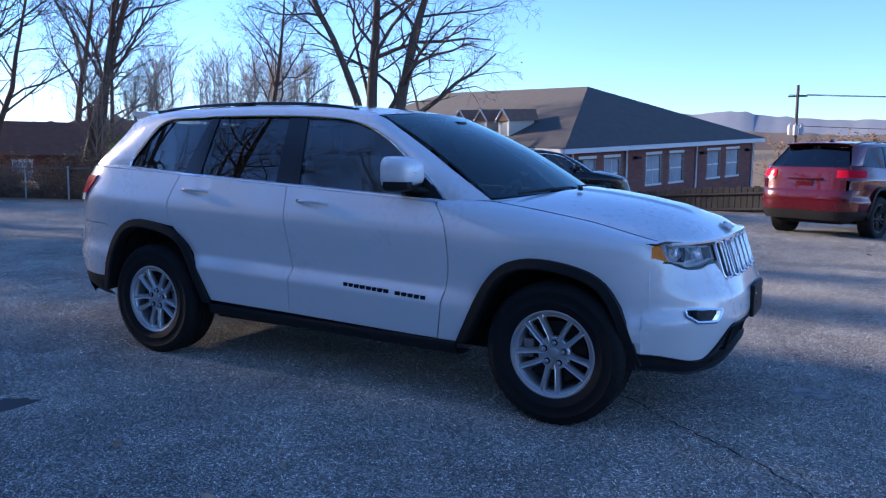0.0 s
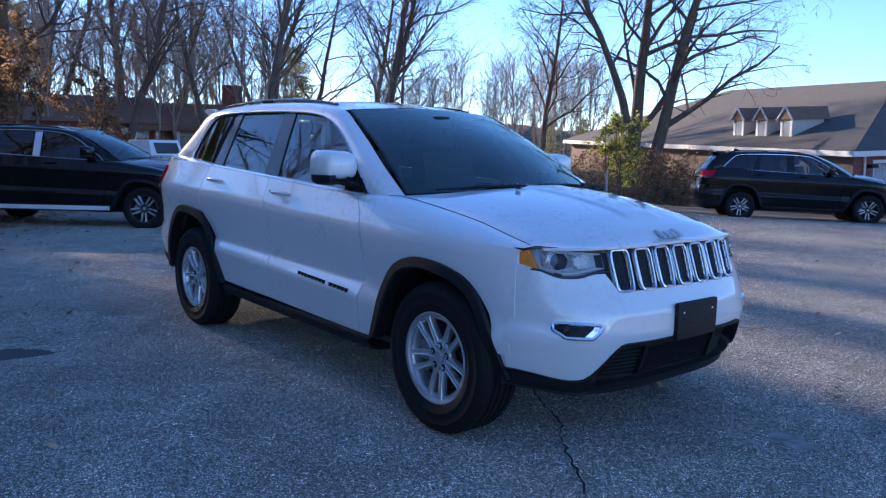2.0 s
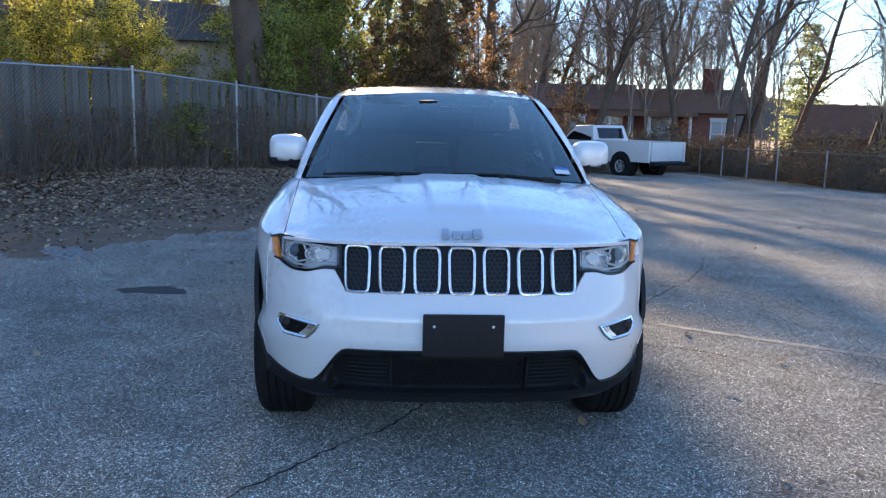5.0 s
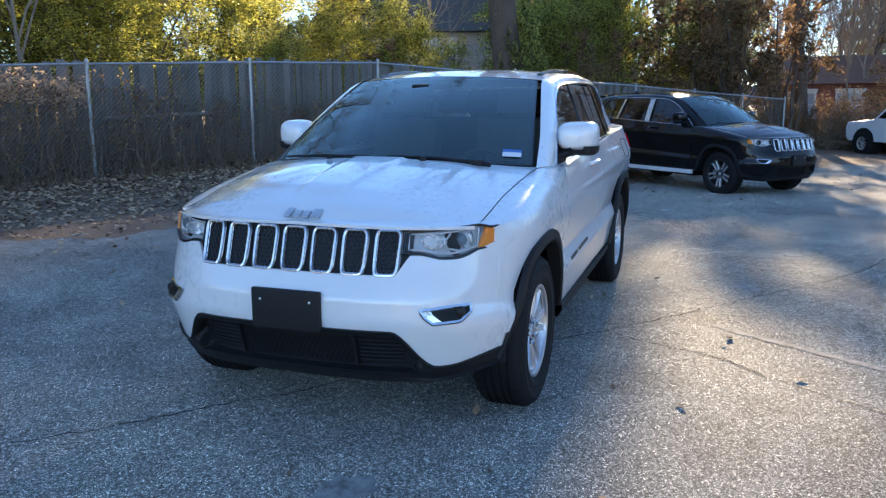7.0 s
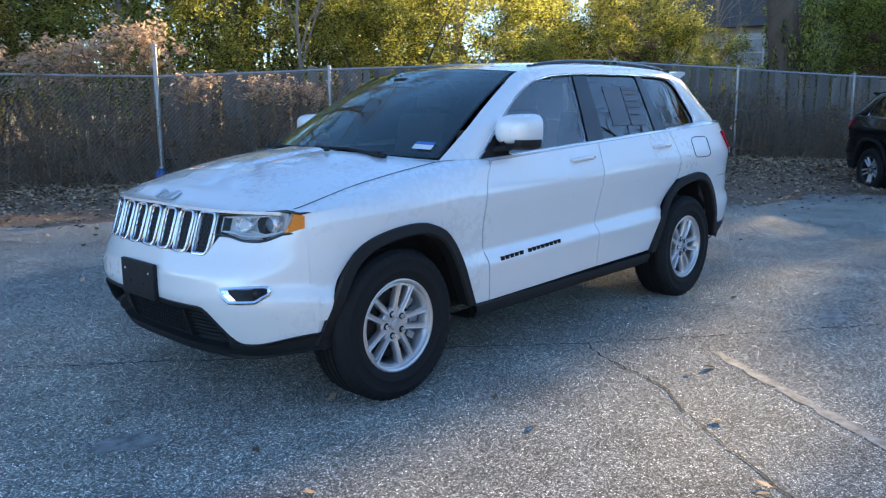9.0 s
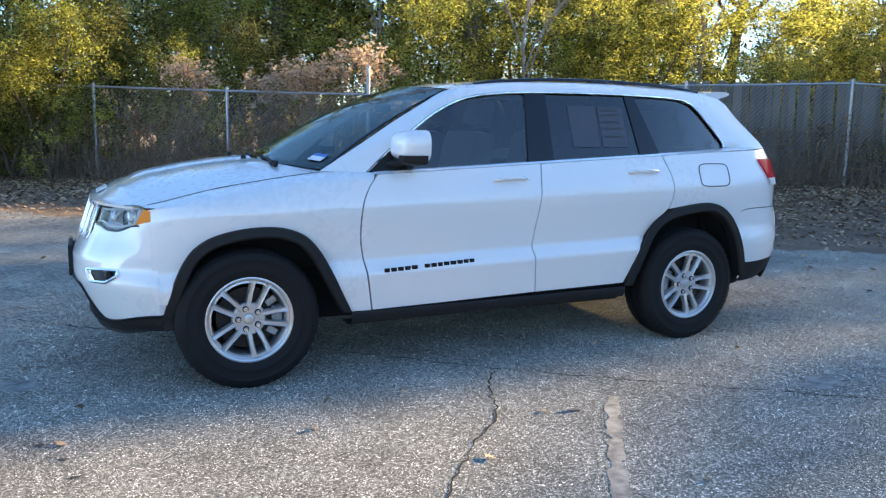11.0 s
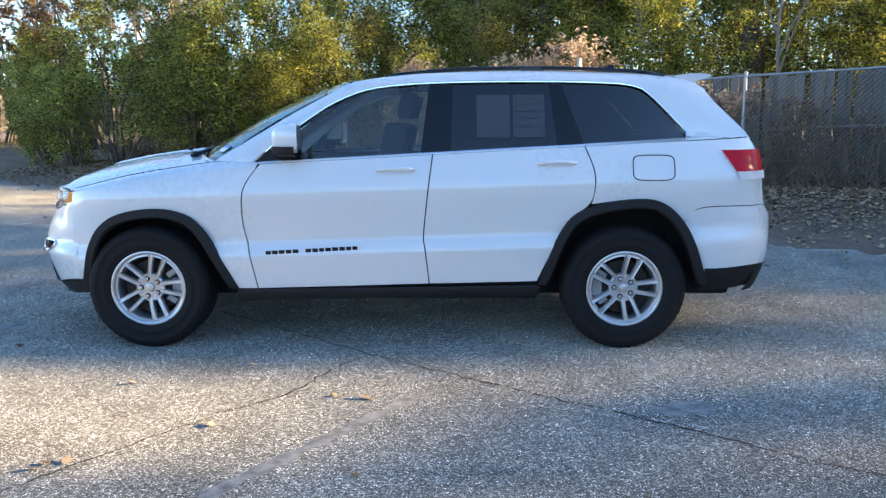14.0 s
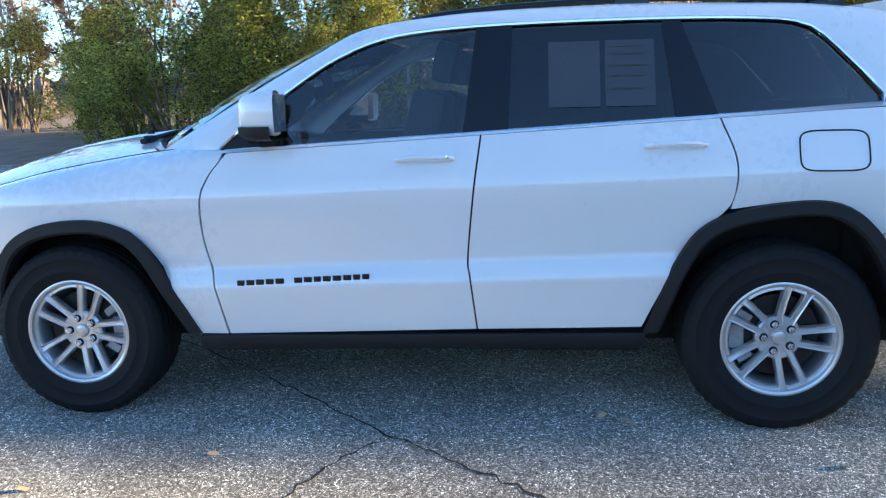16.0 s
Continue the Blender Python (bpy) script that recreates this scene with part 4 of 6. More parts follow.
        bm = bmesh.new()
        lathe(bm, [(0.0005, 0.014), (0.012, 0.012), (0.016, 0.0), (0.016, -0.01)], 12, axis="z", origin=(1.365, s * 0.27, 1.203))
        part("washer_nozzle", bm, M["plastic"], car)
        # ---- seats
        for sx in (0.12, -0.80):
            seat = bmesh.new()
            box(seat, sx - 0.05, sx + 0.48, s * 0.38 - 0.25, s * 0.38 + 0.25, 0.62, 0.80, 0.06)
            box(seat, -0.06, 0.10, s * 0.38 - 0.24, s * 0.38 + 0.24, 0.0, 0.64, 0.06, m=Matrix.Translation((sx - 0.05, 0, 0.74)) @ Matrix.Rotation(radians(-14), 4, "Y"))
            box(seat, -0.05, 0.05, s * 0.38 - 0.13, s * 0.38 + 0.13, 0.68, 0.86, 0.04, m=Matrix.Translation((sx - 0.05, 0, 0.74)) @ Matrix.Rotation(radians(-14), 4, "Y"))
            part("seat", seat, M["seat"], car)
    # fuel flap on the left
    bm = bmesh.new()
    pts = []
    for i in range(40):
        a = 2 * math.pi * i / 40
        x = -1.605 + 0.122 * math.copysign(abs(math.cos(a)) ** 0.4, math.cos(a))
        z = 1.108 + 0.073 * math.copysign(abs(math.sin(a)) ** 0.4, math.sin(a))
        pts.append(Vector((x, side_y(x, z) + 0.0005, z)))
    tube(bm, pts, 0.0032, 5, closed=True)
    part("fuel_flap_gap", bm, M["core"], car)
    # ---- bonnet
    bm = bmesh.new()
    rows = []
    for i in range(30):
        u = i / 29
        row = []
        for j in range(81):
            q = -1 + j / 40
            yf = q * 0.757
            xb, xf = 1.315 - 0.275 * q * q, nose_at(yf, 0.970).x + 0.006
            x = xb + (xf - xb) * u
            zc = float(np.interp(x, [1.04, 1.3, 1.6, 1.85, 1.96], [1.146, 1.112, 1.062, 1.002, 0.972]))
            yw = float(np.interp(x, [1.04, 1.3, 1.6, 1.85, 1.97], [0.797, 0.782, 0.769, 0.762, 0.755]))
            zmid = float(np.interp(x, [1.04, 1.31, 1.5, 1.7, 1.9, 2.02, 2.11, 2.165, 2.195], [1.20, 1.197, 1.178, 1.148, 1.108, 1.066, 1.03, 0.998, 0.978]))
            zed = zc if x < 1.96 else 0.972
            z = zed + (zmid - zed) * (1 - abs(q) ** 2.4)
            y = q * yw
            dome = smoothstep(0.165, 0.135, abs(y) * (1 + 0.35 * (x - 1.3))) * smoothstep(1.98, 1.95, x) * smoothstep(1.2, 1.32, x)
            z += 0.010 * dome
            k = smoothstep(0.84, 1.0, u) ** 1.5
            z += (0.984 - 0.010 * abs(q) - z) * k
            row.append(Vector((x, y, z)))
        rows.append(row)
    g = sheet(bm, rows)
    rim(bm, g, (0, 0, -0.013))
    part("bonnet", bm, P, car)
    # ---- front badge, as plain bars
    if bars:
        for i, wd in enumerate((0.030, 0.036, 0.036, 0.040)):
            bm = bmesh.new()
            y0 = -0.080 + i * 0.043
            box(bm, -0.006, 0.006, y0, y0 + wd, 0.0, 0.045 if i in (1, 2) else 0.062, 0.004, m=Matrix.Translation((2.168, 0.0, 0.998)) @ Matrix.Rotation(radians(-62), 4, "Y"))
            part("badge_bar", bm, M["alloy"], car)
    # ---- front bumper skin
    def low_edge(y):
        y = abs(y)
        return 0.545 - 0.172 * smoothstep(0.470, 0.635, y) + 0.04 * smoothstep(0.66, 0.86, y)

    def top_edge(y):
        y = abs(y)
        return 0.778 + 0.082 * smoothstep(0.488, 0.513, y) - 0.02 * smoothstep(0.56, 0.66, y) * (1 - smoothstep(0.70, 0.84, y)) + 0.045 * smoothstep(0.70, 0.86, y)

    bm = bmesh.new()
    rows = []
    ss = [-1 + 2 * i / 80 for i in range(81)]
    for k in range(15):
        v = k / 14
        row = []
        for q in ss:
            y = 0.905 * math.copysign(1 - (1 - abs(q)) ** 1.35, q)
            z0, z1 = low_edge(y), top_edge(y)
            z = z0 + (z1 - z0) * v
            w = side_y(1.3, z)
            p = nose_at(min(abs(y), w * 0.9999), z)
            if p.x < 1.90:
                x = 1.90
                p = Vector((x, side_y(x, z), z))
            row.append(Vector((p.x, math.copysign(p.y, y), p.z)))
        rows.append(row)
    g = sheet(bm, rows)
    rim(bm, g, lambda c: Vector((-0.03, 0, 0)))
    part("front_bumper", bm, P, car)
    # ---- black lower bumper and its grille
    bm = bmesh.new()
    rows = []
    for k in range(25):
        v = k / 24
        row = []
        for q in ss:
            y = 0.86 * math.copysign(1 - (1 - abs(q)) ** 1.3, q)
            z1 = low_edge(y) + 0.004
            z0 = 0.296 + 0.04 * smoothstep(0.60, 0.85, abs(y))
            z = z0 + (z1 - z0) * v
            inset = 0.014 * smoothstep(0.0, 0.12, v) * smoothstep(1.0, 0.86, v) + 0.060 * smoothstep(0.20, 0.27, v) * smoothstep(0.90, 0.83, v) * smoothstep(0.585, 0.555, abs(y) + 0.05 * (1 - v))
            p = nose_at(min(abs(y), 0.86), z, 0.012 - inset)
            row.append(Vector((max(p.x, 1.88), math.copysign(p.y, y), p.z)))
        rows.append(row)
    g = sheet(bm, rows)
    rim(bm, g, (-0.06, 0, 0.01))
    part("lower_bumper", bm, PL, car, "black plastic lower bumper")
    low = new("lower_grille")
    low.parent = car
    bm = bmesh.new()
    for i in range(6):
        z = 0.378 + i * 0.021
        pts = [nose_at(y, z, -0.046) for y in lerp(-0.270, 0.270, 46)]
        tube(bm, [p + Vector((0, 0, 0.0075 * (1 if (j + i) % 2 else -1))) for j, p in enumerate(pts)], 0.0032, 4)
    part("grille_mesh", bm, M["plastic"], low)
    for y0, y1 in ((-0.485, -0.30), (0.30, 0.485)):
        for i in range(6):
            bm = bmesh.new()
            tube(bm, [nose_at(y, 0.392 + i * 0.019, -0.050) for y in lerp(y0, y1, 8)], 0.0045, 5)
            part("grille_slat", bm, M["plastic"], low)
    for y in (-0.287, 0.287):
        bm = bmesh.new()
        sheet(bm, [[nose_at(y + o, z, d) for z in lerp(0.365, 0.505, 6)] for o, d in ((-0.008, -0.07), (-0.006, -0.030), (0.006, -0.030), (0.008, -0.07))])
        part("grille_divider", bm, M["plastic"], low)
    # ---- plate bracket
    if plate:
        bm = bmesh.new()
        box(bm, 2.306, 2.330, -0.160, 0.172, 0.532, 0.708, 0.010)
        pb = part("plate_bracket", bm, M["plastic"], car, "empty black plastic number plate bracket")
        for y, z in ((-0.115, 0.66), (0.125, 0.66), (-0.06, 0.605), (0.07, 0.605)):
            bm = bmesh.new()
            lathe(bm, [(0.0005, 0.003), (0.005, 0.002), (0.006, 0.0)], 10, axis="x", origin=(2.3305, y, z))
            part("bolt", bm, M["white_lens"] if z > 0.65 else M["core"], pb)
    # ---- upper grille: black surround, seven bright rings with honeycomb behind
    bm = bmesh.new()
    rows = []
    for k in range(7):
        z = 0.775 + 0.205 * k / 6
        rows.append([nose_at(y, z, -0.014) for y in lerp(-0.517, 0.517, 40)])
    g = sheet(bm, rows)
    rim(bm, g, (-0.04, 0, 0))
    grille = part("grille", bm, M["grille_black"], car, "black grille with seven bright-rimmed slots")
    for i in range(7):
        yc = (i - 3) * 0.1432
        hw, hw2 = 0.0535 - 0.002 * abs(i - 3) / 3, 0.0495 - 0.002 * abs(i - 3) / 3
        zc, hh = 0.870, 0.091
        ring = []
        for k in range(40):
            a = 2 * math.pi * k / 40
            zz = math.copysign(abs(math.sin(a)) ** 0.34, math.sin(a))
            w = hw2 + (hw - hw2) * (zz + 1) / 2
            y = yc + w * math.copysign(abs(math.cos(a)) ** 0.34, math.cos(a))
            p = nose_at(y, zc + hh * zz, 0.0)
            ring.append(p)
        bm = bmesh.new()
        tube(bm, ring, 0.0072, 8, closed=True)
        tube(bm, [p + Vector((-0.016, 0, 0)) for p in ring], 0.0068, 6, closed=True)
        slot = part("slot_ring", bm, M["satin"] if trim == "chrome" else CH, grille, "bright slot ring")
        bm = bmesh.new()
        for r in range(10):
            for c in range(5):
                z = zc - hh + 0.012 + r * 0.0176
                y = yc + (c - 2) * 0.0215 + (0.0054 if r % 2 else -0.0054)
                if abs(y - yc) > hw2 - 0.006:
                    continue
                p = nose_at(y, z, -0.012)
                pts = [p + Vector((0, 0.0102 * math.cos(math.pi * t / 3), 0.0092 * math.sin(math.pi * t / 3))) for t in range(6)]
                tube(bm, pts, 0.0021, 3, closed=True)
        part("honeycomb", bm, M["grille_grey"], slot)
    # ---- windscreen, cowl, roof, rear end
    def screen(u, q):
        """u from the base to the top, q from -1 to 1 across."""
        base = Vector((1.285 - 0.265 * q * q, 0.775 * q, 1.185 - 0.030 * q * q))
        top = Vector((0.335 - 0.115 * q * q, 0.605 * q, 1.648 - 0.028 * q * q))
        p = base + (top - base) * u
        p.z += 0.035 * math.sin(math.pi * u) * (1 - 0.35 * q * q)
        p.x += 0.010 * math.sin(math.pi * u)
        return p

    bm = bmesh.new()
    sheet(bm, [[screen(u, q) for q in lerp(-0.985, 0.985, 25)] for u in lerp(0.0, 1.0, 16)])
    ws = part("windscreen", bm, M["glass_front"], car)
    ws.visible_shadow = False
    for q0, q1, u0, u1, nm in ((-0.995, -0.962, 0, 1, 0), (0.962, 0.995, 0, 1, 0), (-0.93, 0.93, -0.02, 0.035, 1), (-0.93, 0.93, 0.965, 1.0, 1)):
        bm = bmesh.new()
        sheet(bm, [[screen(u, q) + Vector((-0.001, 0, -0.003)) for q in lerp(q0, q1, 20 if nm else 3)] for u in lerp(u0, u1, 3 if nm else 14)])
        part("screen_frit", bm, M["gloss"], ws)
    if bars:
        for q0, q1, u0, u1, mt in ((0.80, 0.92, 0.06, 0.10, "white_lens"), (0.80, 0.92, 0.10, 0.125, "blue_can")):
            bm = bmesh.new()
            sheet(bm, [[screen(u, q) + Vector((0.004, 0, 0.006)) for q in lerp(q0, q1, 4)] for u in (u0, u1)])
            part("screen_sticker", bm, M[mt], ws, "small blue and white sticker")
    bm = bmesh.new()
    box(bm, 0.40, 0.50, -0.14, -0.02, 1.545, 1.60, 0.02)
    box(bm, 0.42, 0.45, -0.02, 0.22, 1.485, 1.535, 0.015)
    part("inner_mirror", bm, M["plastic"], car)
    bm = bmesh.new()
    sheet(bm, [[Vector((x0 - 0.265 * q * q, 0.79 * q, z0 - 0.035 * q * q)) for q in lerp(-1, 1, 21)] for x0, z0 in ((1.35, 1.178), (1.30, 1.176), (1.24, 1.18))])
    part("cowl", bm, M["plastic"], car)
    bm = bmesh.new()
    edge = smooth_line([(p[0], p[2], p[1]) for p in OUTER[4:11]], 30)
    rows = []
    for i, e in enumerate(edge):
        x, yw, ze = e
        row = []
        front = smoothstep(-0.15, 0.22, x)
        for q in lerp(-1, 1, 21):
            zz = ze + (0.032 - 0.004 * front) * (1 - abs(q) ** 2.2)
            row.append(Vector((x + 0.115 * front * (1 - q * q) , yw * q, zz)))
        rows.append(row)
    sheet(bm, rows)
    part("roof", bm, P, car)
    bm = bmesh.new()
    sheet(bm, [[Vector((x, y, z)) for y, z in ((-w, 1.695), (-w * 0.5, 1.715 + h * 0.7), (0, 1.715 + h), (w * 0.5, 1.715 + h * 0.7), (w, 1.695))] for x, w, h in ((-1.36, 0.012, 0.0), (-1.42, 0.032, 0.018), (-1.48, 0.036, 0.042), (-1.52, 0.030, 0.050), (-1.535, 0.016, 0.0))])
    part("antenna_fin", bm, M["gloss"], car, "black antenna fin")
    bm = bmesh.new()
    rows = []
    for q in lerp(-1, 1, 15):
        w = 0.572
        c = 0.02 * (1 - q * q)
        rows.append([Vector((x - 0.03 * (1 - q * q), w * q * k, z + c)) for x, z, k in ((-1.80, 1.66, 1.0), (-1.90, 1.672, 1.0), (-1.99, 1.672, 0.985), (-2.03, 1.664, 0.97), (-2.025, 1.650, 0.97), (-1.96, 1.632, 0.985), (-1.88, 1.605, 1.0), (-1.80, 1.60, 1.0), (-1.80, 1.66, 1.0))])
    sheet(bm, rows)
    for r in (rows[0], rows[-1]):
        bm.faces.new([bm.verts.new(p) for p in r[:-1]])
    part("spoiler", bm, P, car)
    bm = bmesh.new()
    rows = []
    for x, z, w in ((-1.95, 1.60, 0.54), (-2.08, 1.46, 0.60), (-2.21, 1.30, 0.68), (-2.25, 1.245, 0.70)):
        rows.append([Vector((x - 0.06 * (1 - q * q), w * q, z)) for q in lerp(-1, 1, 15)])
    sheet(bm, rows)
    part("rear_glass", bm, M["glass_dark"], car)
    bm = bmesh.new()
    rows = []
    for z in (0.86, 0.88, 0.95, 1.02, 1.08, 1.15, 1.21, 1.255):
        w = 0.70
        rows.append([tail_at(w * q, z) for q in lerp(-1, 1, 31)])
    g = sheet(bm, rows)
    rim(bm, g, (0.04, 0, 0))
    gate = part("tailgate", bm, P, car)
    bm = bmesh.new()
    box(bm, -2.42, -2.375, -0.30, 0.30, 1.045, 1.075, 0.008)
    part("tailgate_trim", bm, P if paint != "paint_red" else M["paint_red"], gate)
    bm = bmesh.new()
    box(bm, -2.405, -2.39, -0.15, 0.15, 0.93, 1.02, 0.006)
    part("plate", bm, P, gate)
    bm = bmesh.new()
    rows = []
    for z in (0.50, 0.56, 0.68, 0.80, 0.865):
        rows.append([tail_at(0.80 * q, z) for q in lerp(-1, 1, 31)])
    g = sheet(bm, rows)
    rim(bm, g, (0.04, 0, 0))
    rb = part("rear_bumper", bm, P, car)
    bm = bmesh.new()
    rows = []
    for z in (0.34, 0.40, 0.46, 0.505):
        rows.append([tail_at(0.80 * q, z, 0.003) for q in lerp(-1, 1, 31)])
    sheet(bm, rows)
    part("rear_valance", bm, PL, rb)
    # ---- inner shell: floor, bulkheads and door backs, dashboard and steering wheel
    bm = bmesh.new()
    box(bm, -2.20, 2.10, -0.60, 0.60, 0.27, 0.60, 0.05)
    box(bm, 0.95, 2.05, -0.70, 0.70, 0.60, 0.955, 0.05)
    box(bm, -2.15, -1.75, -0.66, 0.66, 0.60, 1.05, 0.05)
    for s in (1, -1):
        sheet(bm, [[Vector((x, s * (side_y(max(x, -1.5), z) - 0.035), z)) for x in lerp(-1.9, 0.98, 8)] for z in (0.95, 1.05, 1.14)])
        sheet(bm, [[Vector((x, s * (side_y(x, z) - 0.035), z)) for x in lerp(-0.93, 0.88, 8)] for z in (0.30, 0.5, 0.7, 0.95)])
    part("inner_shell", bm, M["core"], car)
    bm = bmesh.new()
    box(bm, 0.72, 1.15, -0.72, 0.72, 0.80, 1.115, 0.07)
    part("dashboard", bm, M["seat"], car)
    bm = bmesh.new()
    mm = Matrix.Translation((0.60, 0.38, 1.04)) @ Matrix.Rotation(radians(-65), 4, "Y")
    tube(bm, [mm @ Vector((0.185 * math.cos(a), 0.185 * math.sin(a), 0)) for a in lerp(0, 2 * math.pi, 33)[:-1]], 0.016, 6, closed=True)
    tube(bm, [mm @ Vector((-0.18, 0, 0)), mm @ Vector((0.0, 0, -0.03)), mm @ Vector((0.18, 0, 0))], 0.02, 6)
    tube(bm, [mm @ Vector((0, 0, -0.03)), mm @ Vector((0.0, 0, -0.25))], 0.03, 6)
    part("steering_wheel", bm, M["seat"], car)
    if stretch:
        a, b = stretch
        for o in car.children_recursive:
            if o.name.startswith("wheel") and o.type == "EMPTY":
                o.location.x *= a
                o.location.z *= 1.0
            elif o.type == "MESH" and not o.parent.name.startswith("wheel") or (o.parent and not o.parent.name.startswith("wheel") and o.type == "MESH"):
                for v in o.data.vertices:
                    x = v.co.x
                    xx = x * a if abs(x) < 1.4575 else math.copysign(1.4575 * a + (abs(x) - 1.4575) * b, x)
                    v.co.x = xx
                    v.co.z = v.co.z if v.co.z < 0.45 else 0.45 + (v.co.z - 0.45) * tall
    return car


white_suv = suv("white_suv", "white sport utility vehicle parked on asphalt, black wheel arch flares", pose(0, 0, 0))
# sheets lie outside the pane; the dimming by tinted glass is in their colour
for o_ in [o for o in white_suv.children if o.name.startswith("rear_side_glass")][:1]:
    for xa, xb in ((-0.56, -0.76), (-0.78, -0.97)):
        bm_ = bmesh.new()
        sheet(bm_, [[Vector((x, glass_y(x, z) - 0.006, z)) for x in (xa, xb)] for z in (1.285, 1.54)])
        st_ = part("window_sticker", bm_, M["sheet"], o_, "paper sheet coloured dark as if behind tinted glass")
        if xa < -0.7:
            for z_ in (1.515, 1.485, 1.44, 1.40, 1.35):
                bm_ = bmesh.new()
                sheet(bm_, [[Vector((x, glass_y(x, z) - 0.0035, z)) for x in (xa - 0.02, xb + 0.03 + 0.2 * abs(z_ - 1.44))] for z in (z_, z_ + 0.007)])
                part("print_bar", bm_, M["seat"], st_)


# ---------------------------------------------------------------- chain-link fence with a board fence behind it
def fence_point(x):
    t = (x - FENCE_A.x) / FENCE_D.x
    p = FENCE_A + FENCE_D * t
    return Vector((p.x, p.y, ground_z(p.x, p.y)))


def chain_panel(bm, a, b, top, cell=0.06, r=0.0028, low=0.05):
    """Diagonal wires clipped to the upright rectangle over a to b."""
    L = (Vector((b.x, b.y)) - Vector((a.x, a.y))).length
    H = top
    d = Vector((b.x - a.x, b.y - a.y, b.z - a.z)) / L

    def wire(u0, v0, u1, v1):
        p, q = a + d * u0 + Vector((0, 0, v0)), a + d * u1 + Vector((0, 0, v1))
        n = Vector((-d.y, d.x, 0)) * r
        s = Vector((d.x * (v0 - v1), d.y * (v0 - v1), abs(u1 - u0))).normalized() * r
        vs = [bm.verts.new(c) for c in (p - s, p + s, p + n, q - s, q + s, q + n)]
        for i, j in ((0, 1), (1, 2), (2, 0)):
            bm.faces.new((vs[i], vs[j], vs[j + 3], vs[i + 3]))

    k = -H
    while k < L:
        u0, v0, u1, v1 = k, low, k + H - low, H
        if u0 < 0:
            v0, u0 = v0 - u0, 0.0
        if u1 > L:
            v1, u1 = v1 - (u1 - L), L
        if u1 - u0 > 0.02:
            wire(u0, v0, u1, v1)
            wire(L - u0, v0, L - u1, v1)
        k += cell * 1.35


def chain_fence(name, label, pts, top, tall=(), metal="galv", mesh="wire"):
    f = thing(name, label, "fence")
    for i, p in enumerate(pts):
        bm = bmesh.new()
        h = tall[i] if i in tall and not isinstance(tall, tuple) else top
        r = 0.030 if h == top else 0.042
        lathe(bm, [(r, -0.1), (r, h), (r * 1.25, h), (r * 1.2, h + 0.03), (r * 0.5, h + 0.055), (0.001, h + 0.06)], 10, axis="z", origin=p)
        part("post", bm, M[metal], f)
    for a, b in zip(pts, pts[1:]):
        bm = bmesh.new()
        tube(bm, [a + Vector((0, 0, top - 0.03)), (a + b) / 2 + Vector((0, 0, top - 0.035)), b + Vector((0, 0, top - 0.03))], 0.021, 8)
        part("top_rail", bm, M[metal if mesh == "wire" else mesh], f)
        bm = bmesh.new()
        chain_panel(bm, a, b, top - 0.03)
        part("wire_mesh", bm, M[mesh], f, "woven wire mesh")
    return f


POST_X = [9.4, 7.0, 4.6, 2.1, -0.28, -2.70, -5.30, -7.80, -10.30, -12.80, -15.40, -17.90, -20.40, -22.8, -25.2]
chain_fence("chain_link_fence", "galvanised chain-link fence along leaf-covered ground", [fence_point(x) for x in POST_X], 1.88, {5: 2.35})

board_fence = thing("board_fence", "weathered grey board fence behind chain-link", "fence")
_base = bmesh.new()
box(_base, -0.068, 0.068, -0.011, 0.011, 0.0, 1.0, 0.004, seg=1)
_board = part("board", _base, M["board"], board_fence, smooth=0)
_rng = random.Random(4)
_i = 0
_x = -2.7
while _x > -20.0:
    p = fence_point(_x) - Vector((FENCE_N.x, FENCE_N.y, 0)) * 0.55
    ob = _board if _i == 0 else new("board", _board.data)
    ob.parent = board_fence
    ang = math.degrees(math.atan2(FENCE_D.y, FENCE_D.x))
    ob.matrix_world = pose(p.x, p.y, p.z + 0.02, _rng.uniform(-2, 2), _rng.uniform(-1.5, 1.5), ang) @ Matrix.Diagonal((_rng.uniform(0.93, 1.03), 1, _rng.uniform(1.80, 1.93), 1))
    _x -= 0.142 * abs(FENCE_D.x)
    _i += 1
for _z, _a, _b in ((0.95, -5.6, -7.6), (1.0, -11.0, -13.5), (0.4, -2.7, -19.8)):
    bm = bmesh.new()
    a, b = (fence_point(v) - Vector((FENCE_N.x, FENCE_N.y, 0)) * 0.50 for v in (_a, _b))
    tube(bm, [a + Vector((0, 0, _z)), b + Vector((0, 0, _z))], 0.035, 4)
    part("rail", bm, M["rail_grey" if _z > 0.5 else "board"], board_fence, smooth=0)

# blue jug at the foot of the tall post
jug = thing("water_jug", "blue plastic jug on the ground by a fence post", "jug", pose(*(fence_point(-2.70) + Vector((FENCE_N.x, FENCE_N.y, 0)) * 0.22)))
bm = bmesh.new()
lathe(bm, [(0.001, 0.0), (0.12, 0.0), (0.135, 0.03), (0.135, 0.22), (0.11, 0.28), (0.04, 0.32), (0.04, 0.35)], 16, axis="z")
bmesh.ops.scale(bm, vec=(0.8, 0.8, 0.8), verts=bm.verts)
part("body", bm, M["blue_can"], jug)
bm = bmesh.new()
lathe(bm, [(0.045, 0.345), (0.045, 0.38), (0.001, 0.385)], 12, axis="z")
bmesh.ops.scale(bm, vec=(0.8, 0.8, 0.8), verts=bm.verts)
part("cap", bm, M["post_white"], jug)

# low timber fence at the lot's edge below the brick building; its shade is put into the colour
low_fence = thing("timber_fence", "low timber fence at the lot's edge, coloured dark as in shade", "fence")
for _i in range(62):
